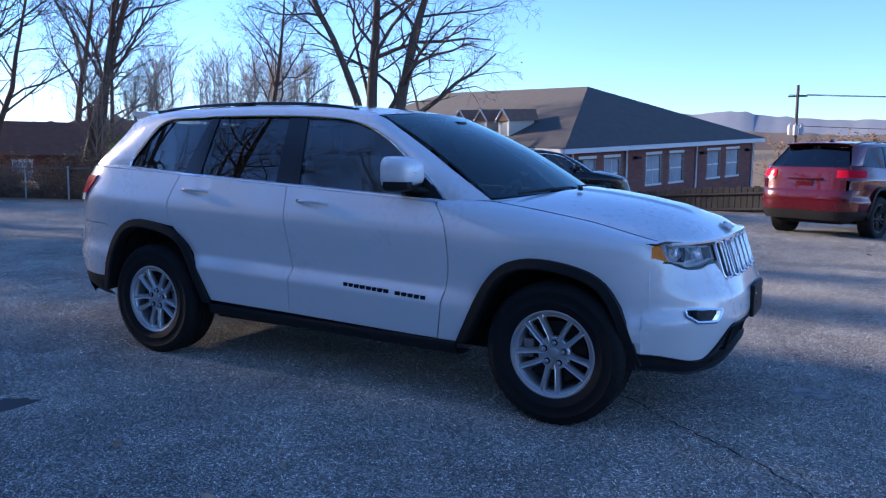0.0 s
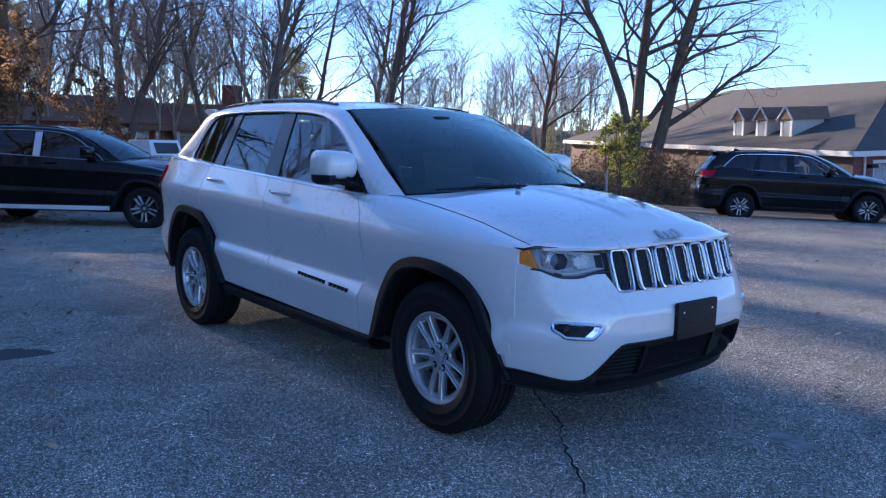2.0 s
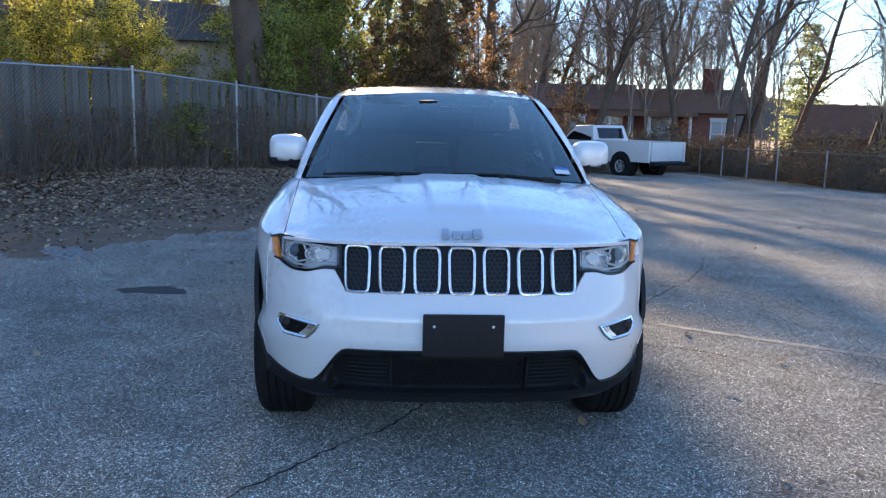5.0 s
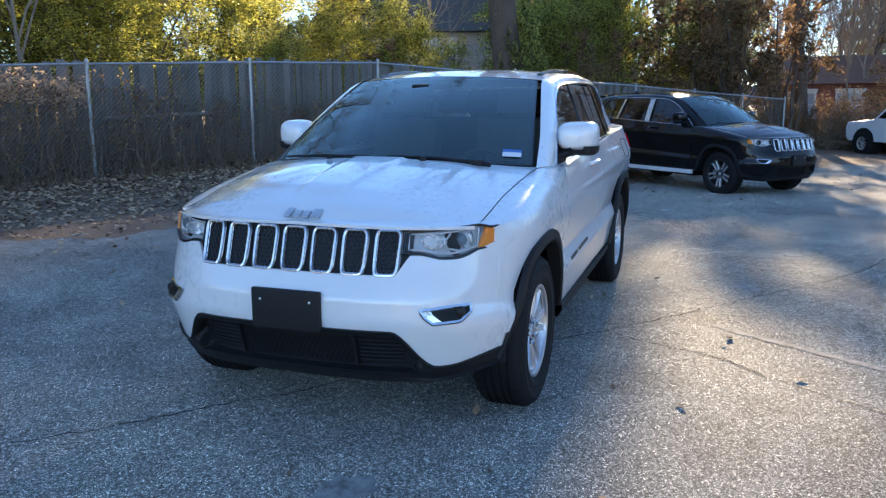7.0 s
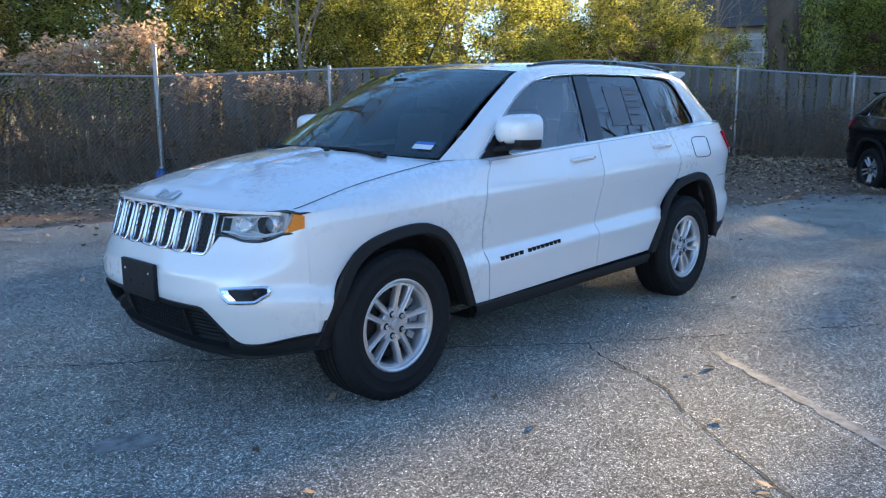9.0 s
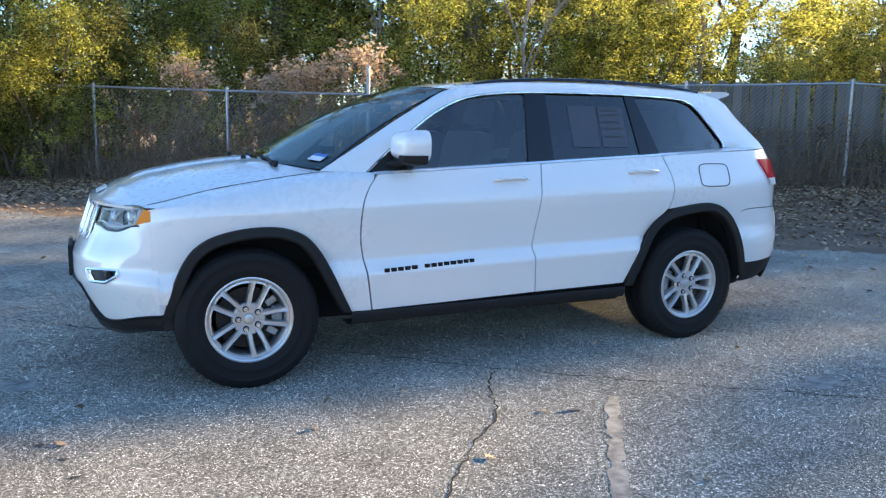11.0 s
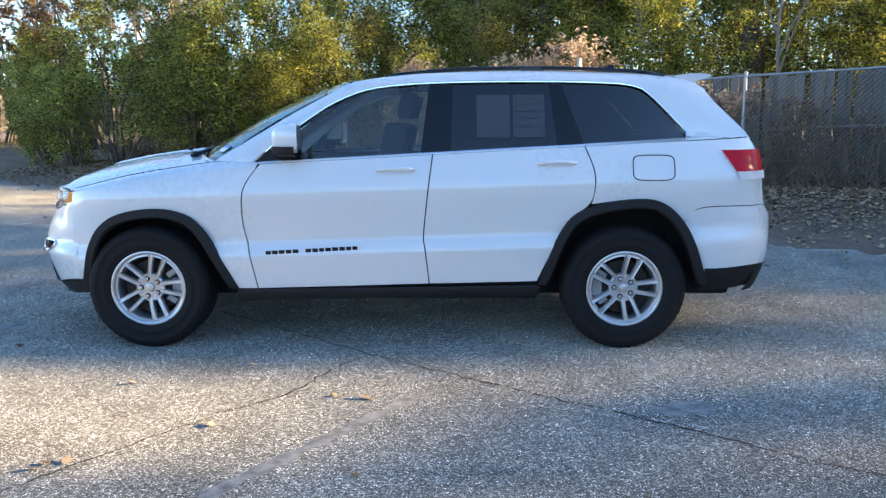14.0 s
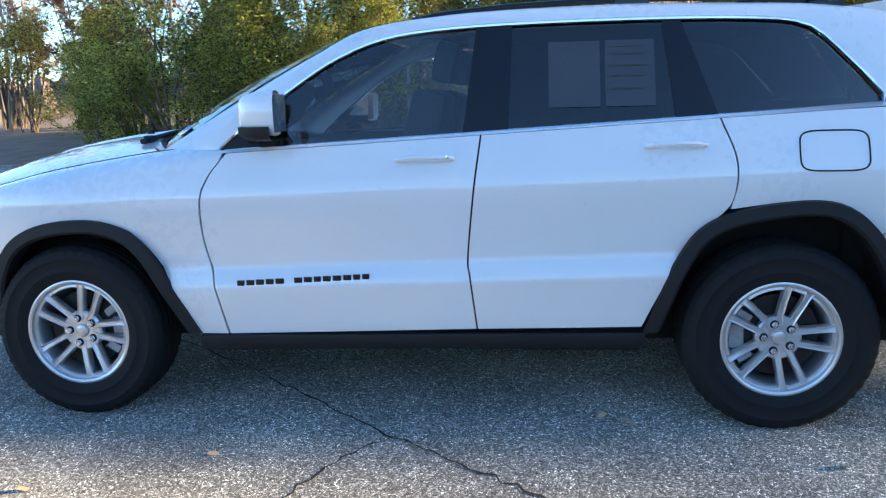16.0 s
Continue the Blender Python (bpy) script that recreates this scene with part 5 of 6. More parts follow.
    _x, _y = -11.5 + 0.215 * _i, 30.3 - 0.118 * _i
    bm = bmesh.new()
    box(bm, -0.112, 0.112, -0.02, 0.02, -0.3, 1.0 + 0.03 * math.sin(_i * 2.3), 0.006, seg=1, m=pose(_x, _y, ground_z(_x, _y), 0, 0, -28.8))
    part("board", bm, M["shaded_timber"], low_fence, smooth=0)
for _z in (0.25, 0.8):
    bm = bmesh.new()
    tube(bm, [(x, y - 0.06, ground_z(x, y) + _z) for x, y in ((-11.6, 30.3), (-5.0, 26.7), (1.75, 23.0))], 0.045, 4)
    part("rail", bm, M["shaded_timber"], low_fence, smooth=0)

# low wire fence in front of the brush along the lot's far edge
_far = [-30.2, -27.9, -25.6, -23.3, -21.0, -18.8, -16.7, -14.7, -12.8, -11.2]
_pts = [(x, (12.4 + 0.42 * (x + 20) if x > -20 else 12.4) + 0.35) for x in _far]
chain_fence("wire_fence", "low wire fence in front of brown brush", [Vector((x, y, ground_z(x, y))) for x, y in _pts], 1.1, mesh="twig")


# ---------------------------------------------------------------- plants
class Mesh:
    """Points and faces gathered in lists, quick to fill."""

    def __init__(self):
        self.v, self.f = [], []

    def limb(self, a, b, ra, rb, seg=5):
        d = (b - a).normalized()
        u = d.orthogonal().normalized()
        w = d.cross(u)
        n = len(self.v)
        for p, r in ((a, ra), (b, rb)):
            for k in range(seg):
                t = 2 * math.pi * k / seg
                self.v.append(p + r * (math.cos(t) * u + math.sin(t) * w))
        for k in range(seg):
            j = (k + 1) % seg
            self.f.append((n + k, n + j, n + seg + j, n + seg + k))

    def leaf(self, p, size, rng, flat=0.6):
        d = Vector((rng.gauss(0, 1), rng.gauss(0, 1), rng.gauss(0, flat))).normalized()
        u = d.cross(Vector((rng.gauss(0, 1), rng.gauss(0, 1), rng.gauss(0, 1)))).normalized()
        n = len(self.v)
        self.v += [p - d * size, p + u * size * 0.42 + d * size * 0.1, p + d * size, p - u * size * 0.42 + d * size * 0.1]
        self.f.append((n, n + 1, n + 2, n + 3))


def grow(mesh, tips, rng, p, d, length, r, level, levels, spread, lift, kids):
    """A limb that wanders, tapers and forks into finer and finer twigs."""
    n = (7, 5, 3, 2, 2)[level] if level < levels else 1
    seg = (8, 5, 4, 3, 3)[level]
    q, dd = p.copy(), d.copy()
    nodes = [(q.copy(), r, dd.copy())]
    for i in range(n):
        wob = (0.08, 0.19, 0.26, 0.30, 0.30)[level]
        dd = (dd + Vector((rng.gauss(0, wob), rng.gauss(0, wob), rng.gauss(0, wob) + (lift * 0.35 if level else 0.05)))).normalized()
        e = q + dd * length / n
        r2 = max(0.004, r * (1 - (0.80 if level == 0 else 0.75) * (i + 1) / n))
        mesh.limb(q, e, nodes[-1][1], r2, seg)
        q = e
        nodes.append((q.copy(), r2, dd.copy()))
    if level >= levels:
        tips.append(q)
        return
    k = kids[level]
    t0 = 0.26 if level == 0 else 0.18
    for i in range(k):
        t = min(0.999, t0 + (1 - t0) * (i + rng.random()) / k)
        j = min(n - 1, int(t * n))
        base = nodes[j][0].lerp(nodes[j + 1][0], t * n - j)
        br, ax = nodes[j + 1][1], nodes[j + 1][2]
        side = ax.orthogonal().normalized()
        side.rotate(Matrix.Rotation(i * 2.4 + rng.uniform(-0.6, 0.6), 3, ax))
        s = spread * rng.uniform(0.7, 1.3)
        nd = (ax * math.cos(s) + side * math.sin(s) + Vector((0, 0, lift))).normalized()
        ln = length * (rng.uniform(0.42, 0.60) * (1.05 - 0.55 * t) if level == 0 else rng.uniform(0.36, 0.58) * (1.15 - 0.5 * t))
        grow(mesh, tips, rng, base, nd, ln, max(0.006, br * rng.uniform(0.55, 0.8)) if level else max(0.03, br * rng.uniform(0.40, 0.62)), level + 1, levels, spread, lift, kids)


def bare_tree(seed, height, trunk_r, label, twin=False, trunks=None, kids=(7, 6, 5, 4), leaves=0, spread=0.62, pale=False, lean=0.0, lift=0.06):
    rng = random.Random(seed)
    t = thing("bare_tree", label, "tree")
    mesh, tips = Mesh(), []
    stems = 0 if trunks else 2 if twin else 1
    for k in range(stems):
        d = Vector((rng.gauss(lean, 0.06) + (0.16 if k else -0.10) * twin, rng.gauss(0, 0.06), 1)).normalized()
        grow(mesh, tips, rng, Vector(((0.25 if k else -0.25) * twin, 0, -0.2)), d, height * 0.95, trunk_r * (1 if not k else 0.85), 0, len(kids), spread, lift, kids)
    for start, way, length, r in trunks or ():
        grow(mesh, tips, rng, Vector(start), Vector(way).normalized(), length, r, 0, len(kids), spread, lift, kids)
    raw("trunk", mesh.v, mesh.f, M["bark_pale" if pale else "bark"], t, smooth=60)
    if leaves:
        lm = Mesh()
        for i in range(leaves):
            p = rng.choice(tips)
            lm.leaf(p + Vector((rng.gauss(0, 0.3), rng.gauss(0, 0.3), rng.gauss(0, 0.3))), rng.uniform(0.05, 0.09), rng)
        raw("crown", lm.v, lm.f, M["leaf_rust"], t, "clinging russet leaves", kind="stuff")
    return t


def bush(seed, name, label, leaf, width, height, leaves, size=0.06, lobes=16, stems=7, bottom=0.12, cat="shrub", cluster=0.42):
    """A shrub: stems from the ground and a ragged crown of single leaves gathered in sprays."""
    rng = random.Random(seed)
    b = thing(name, label, cat)
    sm = Mesh()
    lobe = []
    for i in range(lobes):
        a, rr = rng.uniform(0, 2 * math.pi), math.sqrt(rng.random()) * width * 0.42
        z = height * (bottom + (0.92 - bottom) * rng.random() ** 0.8)
        rr *= 1.0 - 0.45 * (z / height) ** 2
        lobe.append((Vector((rr * math.cos(a), rr * math.sin(a), z)), width * rng.uniform(0.13, 0.26)))
    for i in range(stems):
        tgt = rng.choice(lobe)[0]
        a = Vector((rng.gauss(0, 0.25), rng.gauss(0, 0.25), -0.1))
        m1 = a.lerp(tgt, 0.5) + Vector((rng.gauss(0, 0.2), rng.gauss(0, 0.2), 0.3))
        k = 0.16 if stems > 30 else 1.0
        sm.limb(a, m1, 0.05 * k, 0.035 * k, 3 if stems > 30 else 5)
        sm.limb(m1, tgt, 0.035 * k, 0.012 * k, 3 if stems > 30 else 5)
    lm = Mesh()
    per = leaves // lobes
    for c, r in lobe:
        sprays = max(4, per // 70)
        for s_ in range(sprays):
            v = Vector((rng.gauss(0, 1), rng.gauss(0, 1), rng.gauss(0.15, 0.8)))
            v = v.normalized() * r * rng.uniform(0.45, 1.12)
            tip = c + v
            if tip.z < 0.05:
                continue
            sm.limb(c, tip, 0.010, 0.004, 3)
            for k in range(per // sprays):
                f = rng.uniform(0.45, 1.12)
                p = c + v * f + Vector((rng.gauss(0, 1), rng.gauss(0, 1), rng.gauss(0, 1))) * cluster * 0.23
                if p.z > 0.03:
                    lm.leaf(p, size * rng.uniform(0.6, 1.3), rng, 0.5)
    raw("stem", sm.v, sm.f, M["twig" if stems > 30 else "bark"], b, smooth=60, kind="stuff")
    raw("crown", lm.v, lm.f, M[leaf], b, kind="stuff")
    return b


def conifer(seed, height, width, label):
    rng = random.Random(seed)
    t = thing("conifer", label, "tree")
    sm, lm = Mesh(), Mesh()
    sm.limb(Vector((0, 0, -0.2)), Vector((0, 0, height * 0.97)), 0.22, 0.03, 8)
    z = height * 0.04
    while z < height * 0.98:
        k = 1 - z / height
        for i in range(7):
            a = rng.uniform(0, 2 * math.pi)
            L = width * 0.5 * min(1.0, (k * 1.5) ** 0.5) * rng.uniform(0.6, 1.1) + 0.15
            d = Vector((math.cos(a), math.sin(a), rng.uniform(-0.18, 0.12)))
            tip = Vector((0, 0, z)) + d * L
            sm.limb(Vector((0, 0, z)), tip, 0.035 * k + 0.01, 0.006, 3)
            for j in range(int(66 * (0.45 + 0.8 * k))):
                f = rng.uniform(0.25, 1.05)
                lm.leaf(Vector((0, 0, z)) + d * L * f + Vector((rng.gauss(0, 0.16), rng.gauss(0, 0.16), rng.gauss(-0.05, 0.10))), rng.uniform(0.08, 0.18), rng, 0.4)
        z += height * 0.028
    raw("trunk", sm.v, sm.f, M["bark"], t, smooth=60)
    raw("crown", lm.v, lm.f, M["needle"], t, kind="stuff")
    return t


def at(x, y, turn=0.0, size=1.0, tall=1.0):
    return pose(x, y, ground_z(x, y) - 0.05, 0, 0, turn) @ Matrix.Diagonal((size, size, size * tall, 1))


def plant(src, first, spots, group):
    """Stands a plant and its copies at their places."""
    src["group"] = group
    for i, (x, y, turn, size, tall) in enumerate(spots):
        m = at(x, y, turn, size, tall)
        if i == 0 and first:
            src.matrix_world = m
        else:
            o = copy_thing(src, m)
            o.matrix_world = m


_r = random.Random(11)
# ---- evergreen thicket along the fence
green = bush(1, "evergreen_shrub", "dense green and gold evergreen shrub beyond the fence", "leaf_green", 5.2, 6.4, 17000, 0.056, 52, bottom=0.03, cluster=0.6)
gold = bush(2, "golden_shrub", "sunlit yellow-green shrub beyond the fence", "leaf_gold", 4.6, 6.0, 14000, 0.056, 40, bottom=0.06, cluster=0.6)
dark = bush(3, "dark_evergreen_shrub", "dark green evergreen shrub beyond the fence", "leaf_dark", 5.0, 5.6, 19000, 0.060, 44, bottom=0.02, cluster=0.55)


def beyond(x, d):
    p = fence_point(x)
    return p.x - FENCE_N.x * d, p.y - FENCE_N.y * d


_spots = {"g": [], "o": [], "d": []}
for x, d, k, s in ((8.6, 2.2, "g", 0.5), (6.4, 2.0, "g", 0.95), (4.2, 2.6, "g", 0.9), (2.6, 1.9, "o", 0.7), (5.2, 5.5, "g", 1.05), (1.6, 4.6, "g", 0.75), (0.2, 3.4, "o", 0.6), (-1.6, 4.4, "g", 0.6), (-3.4, 3.2, "g", 0.6), (-4.4, 5.2, "g", 0.7), (-6.4, 4.4, "g", 0.65), (-8.0, 5.4, "g", 0.75), (-9.8, 3.6, "g", 0.45), (-11.8, 4.6, "g", 0.54), (-13.4, 3.8, "g", 0.52), (-15.4, 5.0, "g", 0.5), (-17.8, 4.4, "g", 0.72), (-20.0, 5.0, "o", 0.85), (-22.4, 5.4, "g", 0.75), (-24.8, 5.0, "o", 0.8), (10.8, 2.6, "g", 0.45), (8.0, 6.5, "o", 0.7), (-19.3, 4.6, "g", 0.8), (-21.6, 6.0, "g", 0.9), (-23.6, 7.7, "d", 1.25), (-17.4, 5.6, "d", 0.5), (3.0, 8.5, "o", 1.25), (-0.5, 8.5, "g", 1.2), (15.0, 2.0, "d", 0.7), (21.0, 3.0, "o", 0.9), (12.0, 9.0, "o", 0.6), (1.0, 1.3, "g", 0.42), (3.6, 1.2, "g", 0.5), (5.6, 1.2, "d", 0.5), (7.6, 1.2, "g", 0.5), (10.0, 1.2, "g", 0.5), (12.2, 1.2, "d", 0.5), (-6.0, 7.5, "g", 0.75), (-9.0, 8.0, "g", 0.7), (-12.0, 7.5, "d", 0.65)):
    px, py = beyond(x, d)
    _spots[k].append((px, py, _r.uniform(0, 360), s, _r.uniform(0.9, 1.1)))
for px, py, k, s in ((-20.5, -15.0, "g", 0.9), (-22.5, -15.8, "g", 0.95), (-33, -17, "g", 1.5), (-36, -11, "d", 1.5), (-16, -12.5, "g", 0.75), (-19.5, -14, "g", 0.8), (-22, -17, "g", 1.0), (-12.5, -14.4, "g", 0.85), (-14.5, -18, "g", 1.3)):
    _spots[k].append((px, py, _r.uniform(0, 360), s, 1.0))
for i in range(2, 7):
    px, py = beyond(13 - 3.6 * i, 11.5 + 1.5 * (i % 2))
    _spots["go"[i % 2]].append((px, py, _r.uniform(0, 360), 1.5, 1.05))
# shrubs added and stretched tall to block the sun from car and lot
for px, py, s, k in ((-27.5, -3.0, 0.85, 2.06), (-28.5, -5.2, 0.85, 1.96), (-30.5, -4.2, 0.85, 2.26)):
    _spots["d"].append((px, py, 30 + 50 * s, s, k))
for x, d, s in ((4.2, 9.6, 1.15), (0.6, 10.2, 1.2), (-3.0, 9.8, 1.15), (-6.6, 10.2, 1.1)):
    _spots["d"].append((*beyond(x, d), 70 * x, s, 1.0))
for x, d, s in ((3.4, -0.5, 0.55), (5.4, -0.9, 0.62), (9.2, -1.3, 0.45), (7.2, 0.6, 0.7), (11.2, -0.6, 0.4)):
    px, py = beyond(x, d)
    _spots["d"].append((px, py, _r.uniform(0, 360), s, 1.0))
# shrubs on the lot's side and overhanging the fence
px, py = beyond(4.4, -0.8)
_spots["g"].append((px, py, 40, 0.72, 0.95))
px, py = beyond(2.5, -0.6)
_spots["g"].append((px, py, 200, 0.55, 1.05))
px, py = beyond(10.4, -1.2)
_spots["g"].append((px, py, 20, 0.45, 1.0))
px, py = beyond(7.6, -1.4)
_spots["g"].append((px, py, 140, 0.8, 1.0))
_spots["g"] += [(-15.2, -8.0, 25, 0.70, 1.0), (-16.6, -7.6, 110, 0.62, 1.0)]
_spots["o"] += [(-17.8, -10.2, 200, 0.85, 1.0)]
for s_, k in ((green, "g"), (gold, "o"), (dark, "d")):
    plant(s_, True, _spots[k], "thicket beyond the fence")

# ---- brown brush and briars
brush = bush(5, "brown_brush", "tangled brown winter brush with clinging russet leaves", "leaf_rust", 3.2, 1.6, 1700, 0.045, 18, stems=190, bottom=0.1, cluster=0.3)
spots = []
for i in range(40):
    t = i / 39
    x = -31 + 19 * t
    y = (12.4 + 0.42 * (x + 20) if x > -20 else 12.4) + _r.uniform(0.6, 3.0)
    spots.append((x, y, _r.uniform(0, 360), _r.uniform(0.7, 1.15), _r.uniform(0.7, 1.1)))
for i in range(22):
    spots.append((-29.5 + _r.uniform(-2.5, 1.5), 2 + 10 * i / 22, _r.uniform(0, 360), _r.uniform(0.7, 1.2), _r.uniform(0.8, 1.2)))
for x, y in ((-22.5, 31), (-20, 30.5), (-24.5, 29), (-26, 31), (-16.5, 33), (-14, 35)):
    spots.append((x, y, _r.uniform(0, 360), 1.1, 1.1))
for i in range(14):
    spots.append((-4 + 22 * _r.random(), 58 + 26 * _r.random(), _r.uniform(0, 360), _r.uniform(2.2, 3.2), 0.9))
for i in range(12):
    spots.append((-31 + 15 * _r.random(), 30.5 + 6 * _r.random(), _r.uniform(0, 360), _r.uniform(1.5, 2.2), 1.0))
for i in range(15):
    fx = 2.6 - 17.5 * i / 14
    spots.append((*beyond(fx, _r.uniform(0.05, 0.35)), _r.uniform(0, 360), _r.uniform(0.5, 0.75), _r.uniform(1.0, 1.4)))
plant(brush, True, spots, "brush round the lot")

climber = bush(9, "climbing_ivy", "dark green ivy climbing the wire fence", "leaf_dark", 2.2, 1.9, 3600, 0.05, 22, bottom=0.05, cluster=0.3)
plant(climber, True, [(*beyond(-11.6, 0.2), 0, 0.75, 1.0), (*beyond(-10.9, 0.25), 80, 0.6, 0.9), (*beyond(3.2, 0.2), 140, 0.8, 1.0), (*beyond(4.2, -0.1), 200, 0.8, 1.0), (*beyond(-16.4, 0.3), 30, 0.5, 1.1), (-15.4, -3.5, 60, 0.75, 2.6), (-16.0, -4.1, 190, 0.8, 2.2)], "ivy on the fence")
ivy = bush(6, "ivy_mound", "dark green low evergreen mound on the lot's edge", "leaf_dark", 3.4, 3.6, 4500, 0.07, 16, cluster=0.35)
plant(ivy, True, [(-13.5, 20.0, 0, 0.62, 1.55), (-14.6, 20.8, 70, 0.6, 1.2), (-34, 26, 20, 0.9, 1.0)], "ivy mounds")

plume = bush(7, "plume_grass", "dry tan plume grass leaning over the fence", "plume", 2.0, 2.7, 900, 0.05, 14, stems=36, bottom=0.75, cluster=0.22)
plant(plume, True, [(*beyond(-2.4, 0.5), 15, 1.1, 1.0), (*beyond(-1.4, 0.6), 95, 1.0, 0.96), (*beyond(-5.0, 0.4), 290, 0.7, 0.92), (*beyond(0.6, 0.25), 0, 0.95, 1.0), (*beyond(-0.9, 0.3), 60, 0.9, 0.97), (*beyond(-1.9, 0.35), 150, 1.0, 0.98), (*beyond(-3.3, 0.3), 200, 0.8, 0.9), (*beyond(-4.3, 0.3), 250, 0.8, 0.87)], "plume grass at the fence")

# ---- dry stalks and vines standing in the fence
st = Mesh()
for i in range(3600):
    x = _r.uniform(-20, 9)
    px, py = beyond(x, _r.uniform(-0.6, 0.4))
    z = ground_z(px, py)
    h = _r.uniform(0.5, 2.1) if x < 3 else _r.uniform(0.4, 1.4)
    a = Vector((px, py, z - 0.05))
    for k in range(3):
        b = a + Vector((_r.gauss(0, 0.19), _r.gauss(0, 0.15), h / 3 * _r.uniform(0.6, 1.1)))
        st.limb(a, b, 0.0058 - 0.0014 * k, 0.0044 - 0.0014 * k, 3)
        a = b
dry = raw("dry_stalks", st.v, st.f, M["twig"], None, "brown dry stalks and vines along the fence", kind="stuff")
dry["category"] = "stalks"

# ---- fallen leaves
lf = Mesh()


def fallen(x, y, s, lift=0.012):
    z = ground_z(x, y) + lift
    t = _r.uniform(0, 6.28)
    d, u = Vector((math.cos(t), math.sin(t), _r.uniform(-0.5, 0.5))) * s, Vector((-math.sin(t), math.cos(t), _r.uniform(-0.5, 0.5))) * s * 0.6
    p = Vector((x, y, z + s * 0.3))
    n = len(lf.v)
    lf.v.extend([p - d, p + u, p + d, p - u])
    lf.f.append((n, n + 1, n + 2))
    lf.f.append((n, n + 2, n + 3))


for i in range(76000):
    x = _r.uniform(-19, 10)
    d = -abs(_r.gauss(0, 2.3)) + 1.0
    px, py = beyond(x, d)
    if lot(px, py) != 1 and _r.random() < 0.72:
        continue
    fallen(px, py, _r.uniform(0.022, 0.048))
for i in range(420):
    fallen(_r.uniform(-14, 9), _r.uniform(-7, 10), _r.uniform(0.018, 0.04), 0.004)
dl = raw("fallen_leaves", lf.v, lf.f, M["litter"], None, "dry brown leaves lying on soil and asphalt", kind="stuff")
dl["category"] = "leaves"

# ---- bare trees
LBL = "tall bare winter tree with many fine branches"
oak = bare_tree(21, 17.0, 0.36, "large twin-trunked bare tree with a few russet leaves", trunks=(((-0.45, -0.33, -0.2), (-0.01, 0.0, 1), 17.5, 0.42), ((-0.45, -0.33, 4.6), (-0.24, -0.18, 1), 12.0, 0.24), ((0.45, 0.33, -0.2), (0.04, 0.03, 1), 17.5, 0.40)), kids=(11, 8, 6, 5), leaves=620, spread=0.85, lift=0.03)
plant(oak, True, [(-21.5, 32.0, 0, 1.0, 1.0)], "bare trees")
oak2 = bare_tree(22, 17.0, 0.30, "twin-trunked bare tree with upswept branches", twin=True, kids=(12, 8, 6, 4), spread=0.55)
# the copy at (-36, -3.8) is added to thin the sunlight on the lot
plant(oak2, True, [(-38.8, 27.0, 60, 1.05, 1.0), (-36, -3.8, 10, 1.0, 1.0), (-45, 22, 100, 1.0, 1.0)], "bare trees")
treeA = bare_tree(23, 16.0, 0.30, LBL, kids=(14, 8, 6, 4), leaves=150, spread=0.8)
treeB = bare_tree(24, 15.0, 0.24, LBL, kids=(13, 8, 6, 3), spread=0.9)
treeC = bare_tree(25, 17.0, 0.20, LBL, kids=(12, 7, 6, 3), spread=0.6)
# the four with x above 20 are unseen, added for reflections in the paintwork
plant(treeA, True, [(-32.4, 4.6, 0, 1.05, 1.0), (-40, -5, 50, 1.1, 1.0), (-48, 14, 200, 1.1, 1.0), (-36, 40, 10, 0.9, 1), (-52, 36, 33, 1.1, 1.0), (24, 30, 10, 1.0, 1.0), (33, 12, 100, 1.0, 1.0), (36, -8, 60, 1.0, 1.0), (26, -22, 60, 1.0, 1.0), (-8.5, -15.5, 20, 1.05, 1.0), (-15.5, -17.0, 140, 1.1, 1.0), (-2.5, -18.5, 260, 1.0, 1.0)], "bare trees")
plant(treeB, True, [(-35.9, 10.0, 0, 1.0, 1.0), (-31, -10.5, 60, 0.9, 1.0), (-10.0, -19.5, 100, 1.0, 1.1), (-20.5, -19.5, 10, 1.1, 1.0), (-43, -4, 140, 1.1, 1), (-50, 28, 30, 1.1, 1), (-57, 20, 10, 1.2, 1), (-44, 33, 80, 0.9, 1)], "bare trees")
plant(treeC, True, [(-31.4, 15.4, 0, 1.05, 1.1), (-37, 15.0, 90, 0.95, 1.0), (-46, 9, 30, 1.1, 1), (-38, -6, 200, 1.0, 1), (-55, 5, 60, 1.15, 1), (-54, 27, 120, 1.1, 1), (-52, 11, 300, 1.1, 1), (-49, 18, 250, 1.0, 1), (-31, -6.5, 10, 1.0, 1.0)], "bare trees")
stout = bare_tree(27, 15.0, 0.46, "stout ivy-clad bare tree behind the board fence", kids=(9, 7, 5, 4), spread=0.7)
plant(stout, True, [(-15.6, -3.7, 0, 1.0, 1.0)], "bare trees")
sap = bare_tree(26, 9.0, 0.06, "slender pale sapling in a bare thicket", kids=(15, 6, 4), spread=0.45, pale=True, lift=0.16)
spots = []
for i in range(26):
    a_, d_ = radians(_r.uniform(127.0, 139.0)), _r.uniform(80.0, 96.0)
    spots.append((2.9 + d_ * math.cos(a_), -4.7 + d_ * math.sin(a_), _r.uniform(0, 360), _r.uniform(1.1, 1.45), 1.0))
for i in range(16):
    spots.append((-40 + 14 * _r.random(), 26 + 6 * _r.random(), _r.uniform(0, 360), _r.uniform(0.6, 0.9), 1.0))
for i in range(54):
    spots.append((-62 + 26 * _r.random(), -4 + 30 * _r.random(), _r.uniform(0, 360), _r.uniform(0.8, 1.2), 1.0))
for i in range(1, 9):
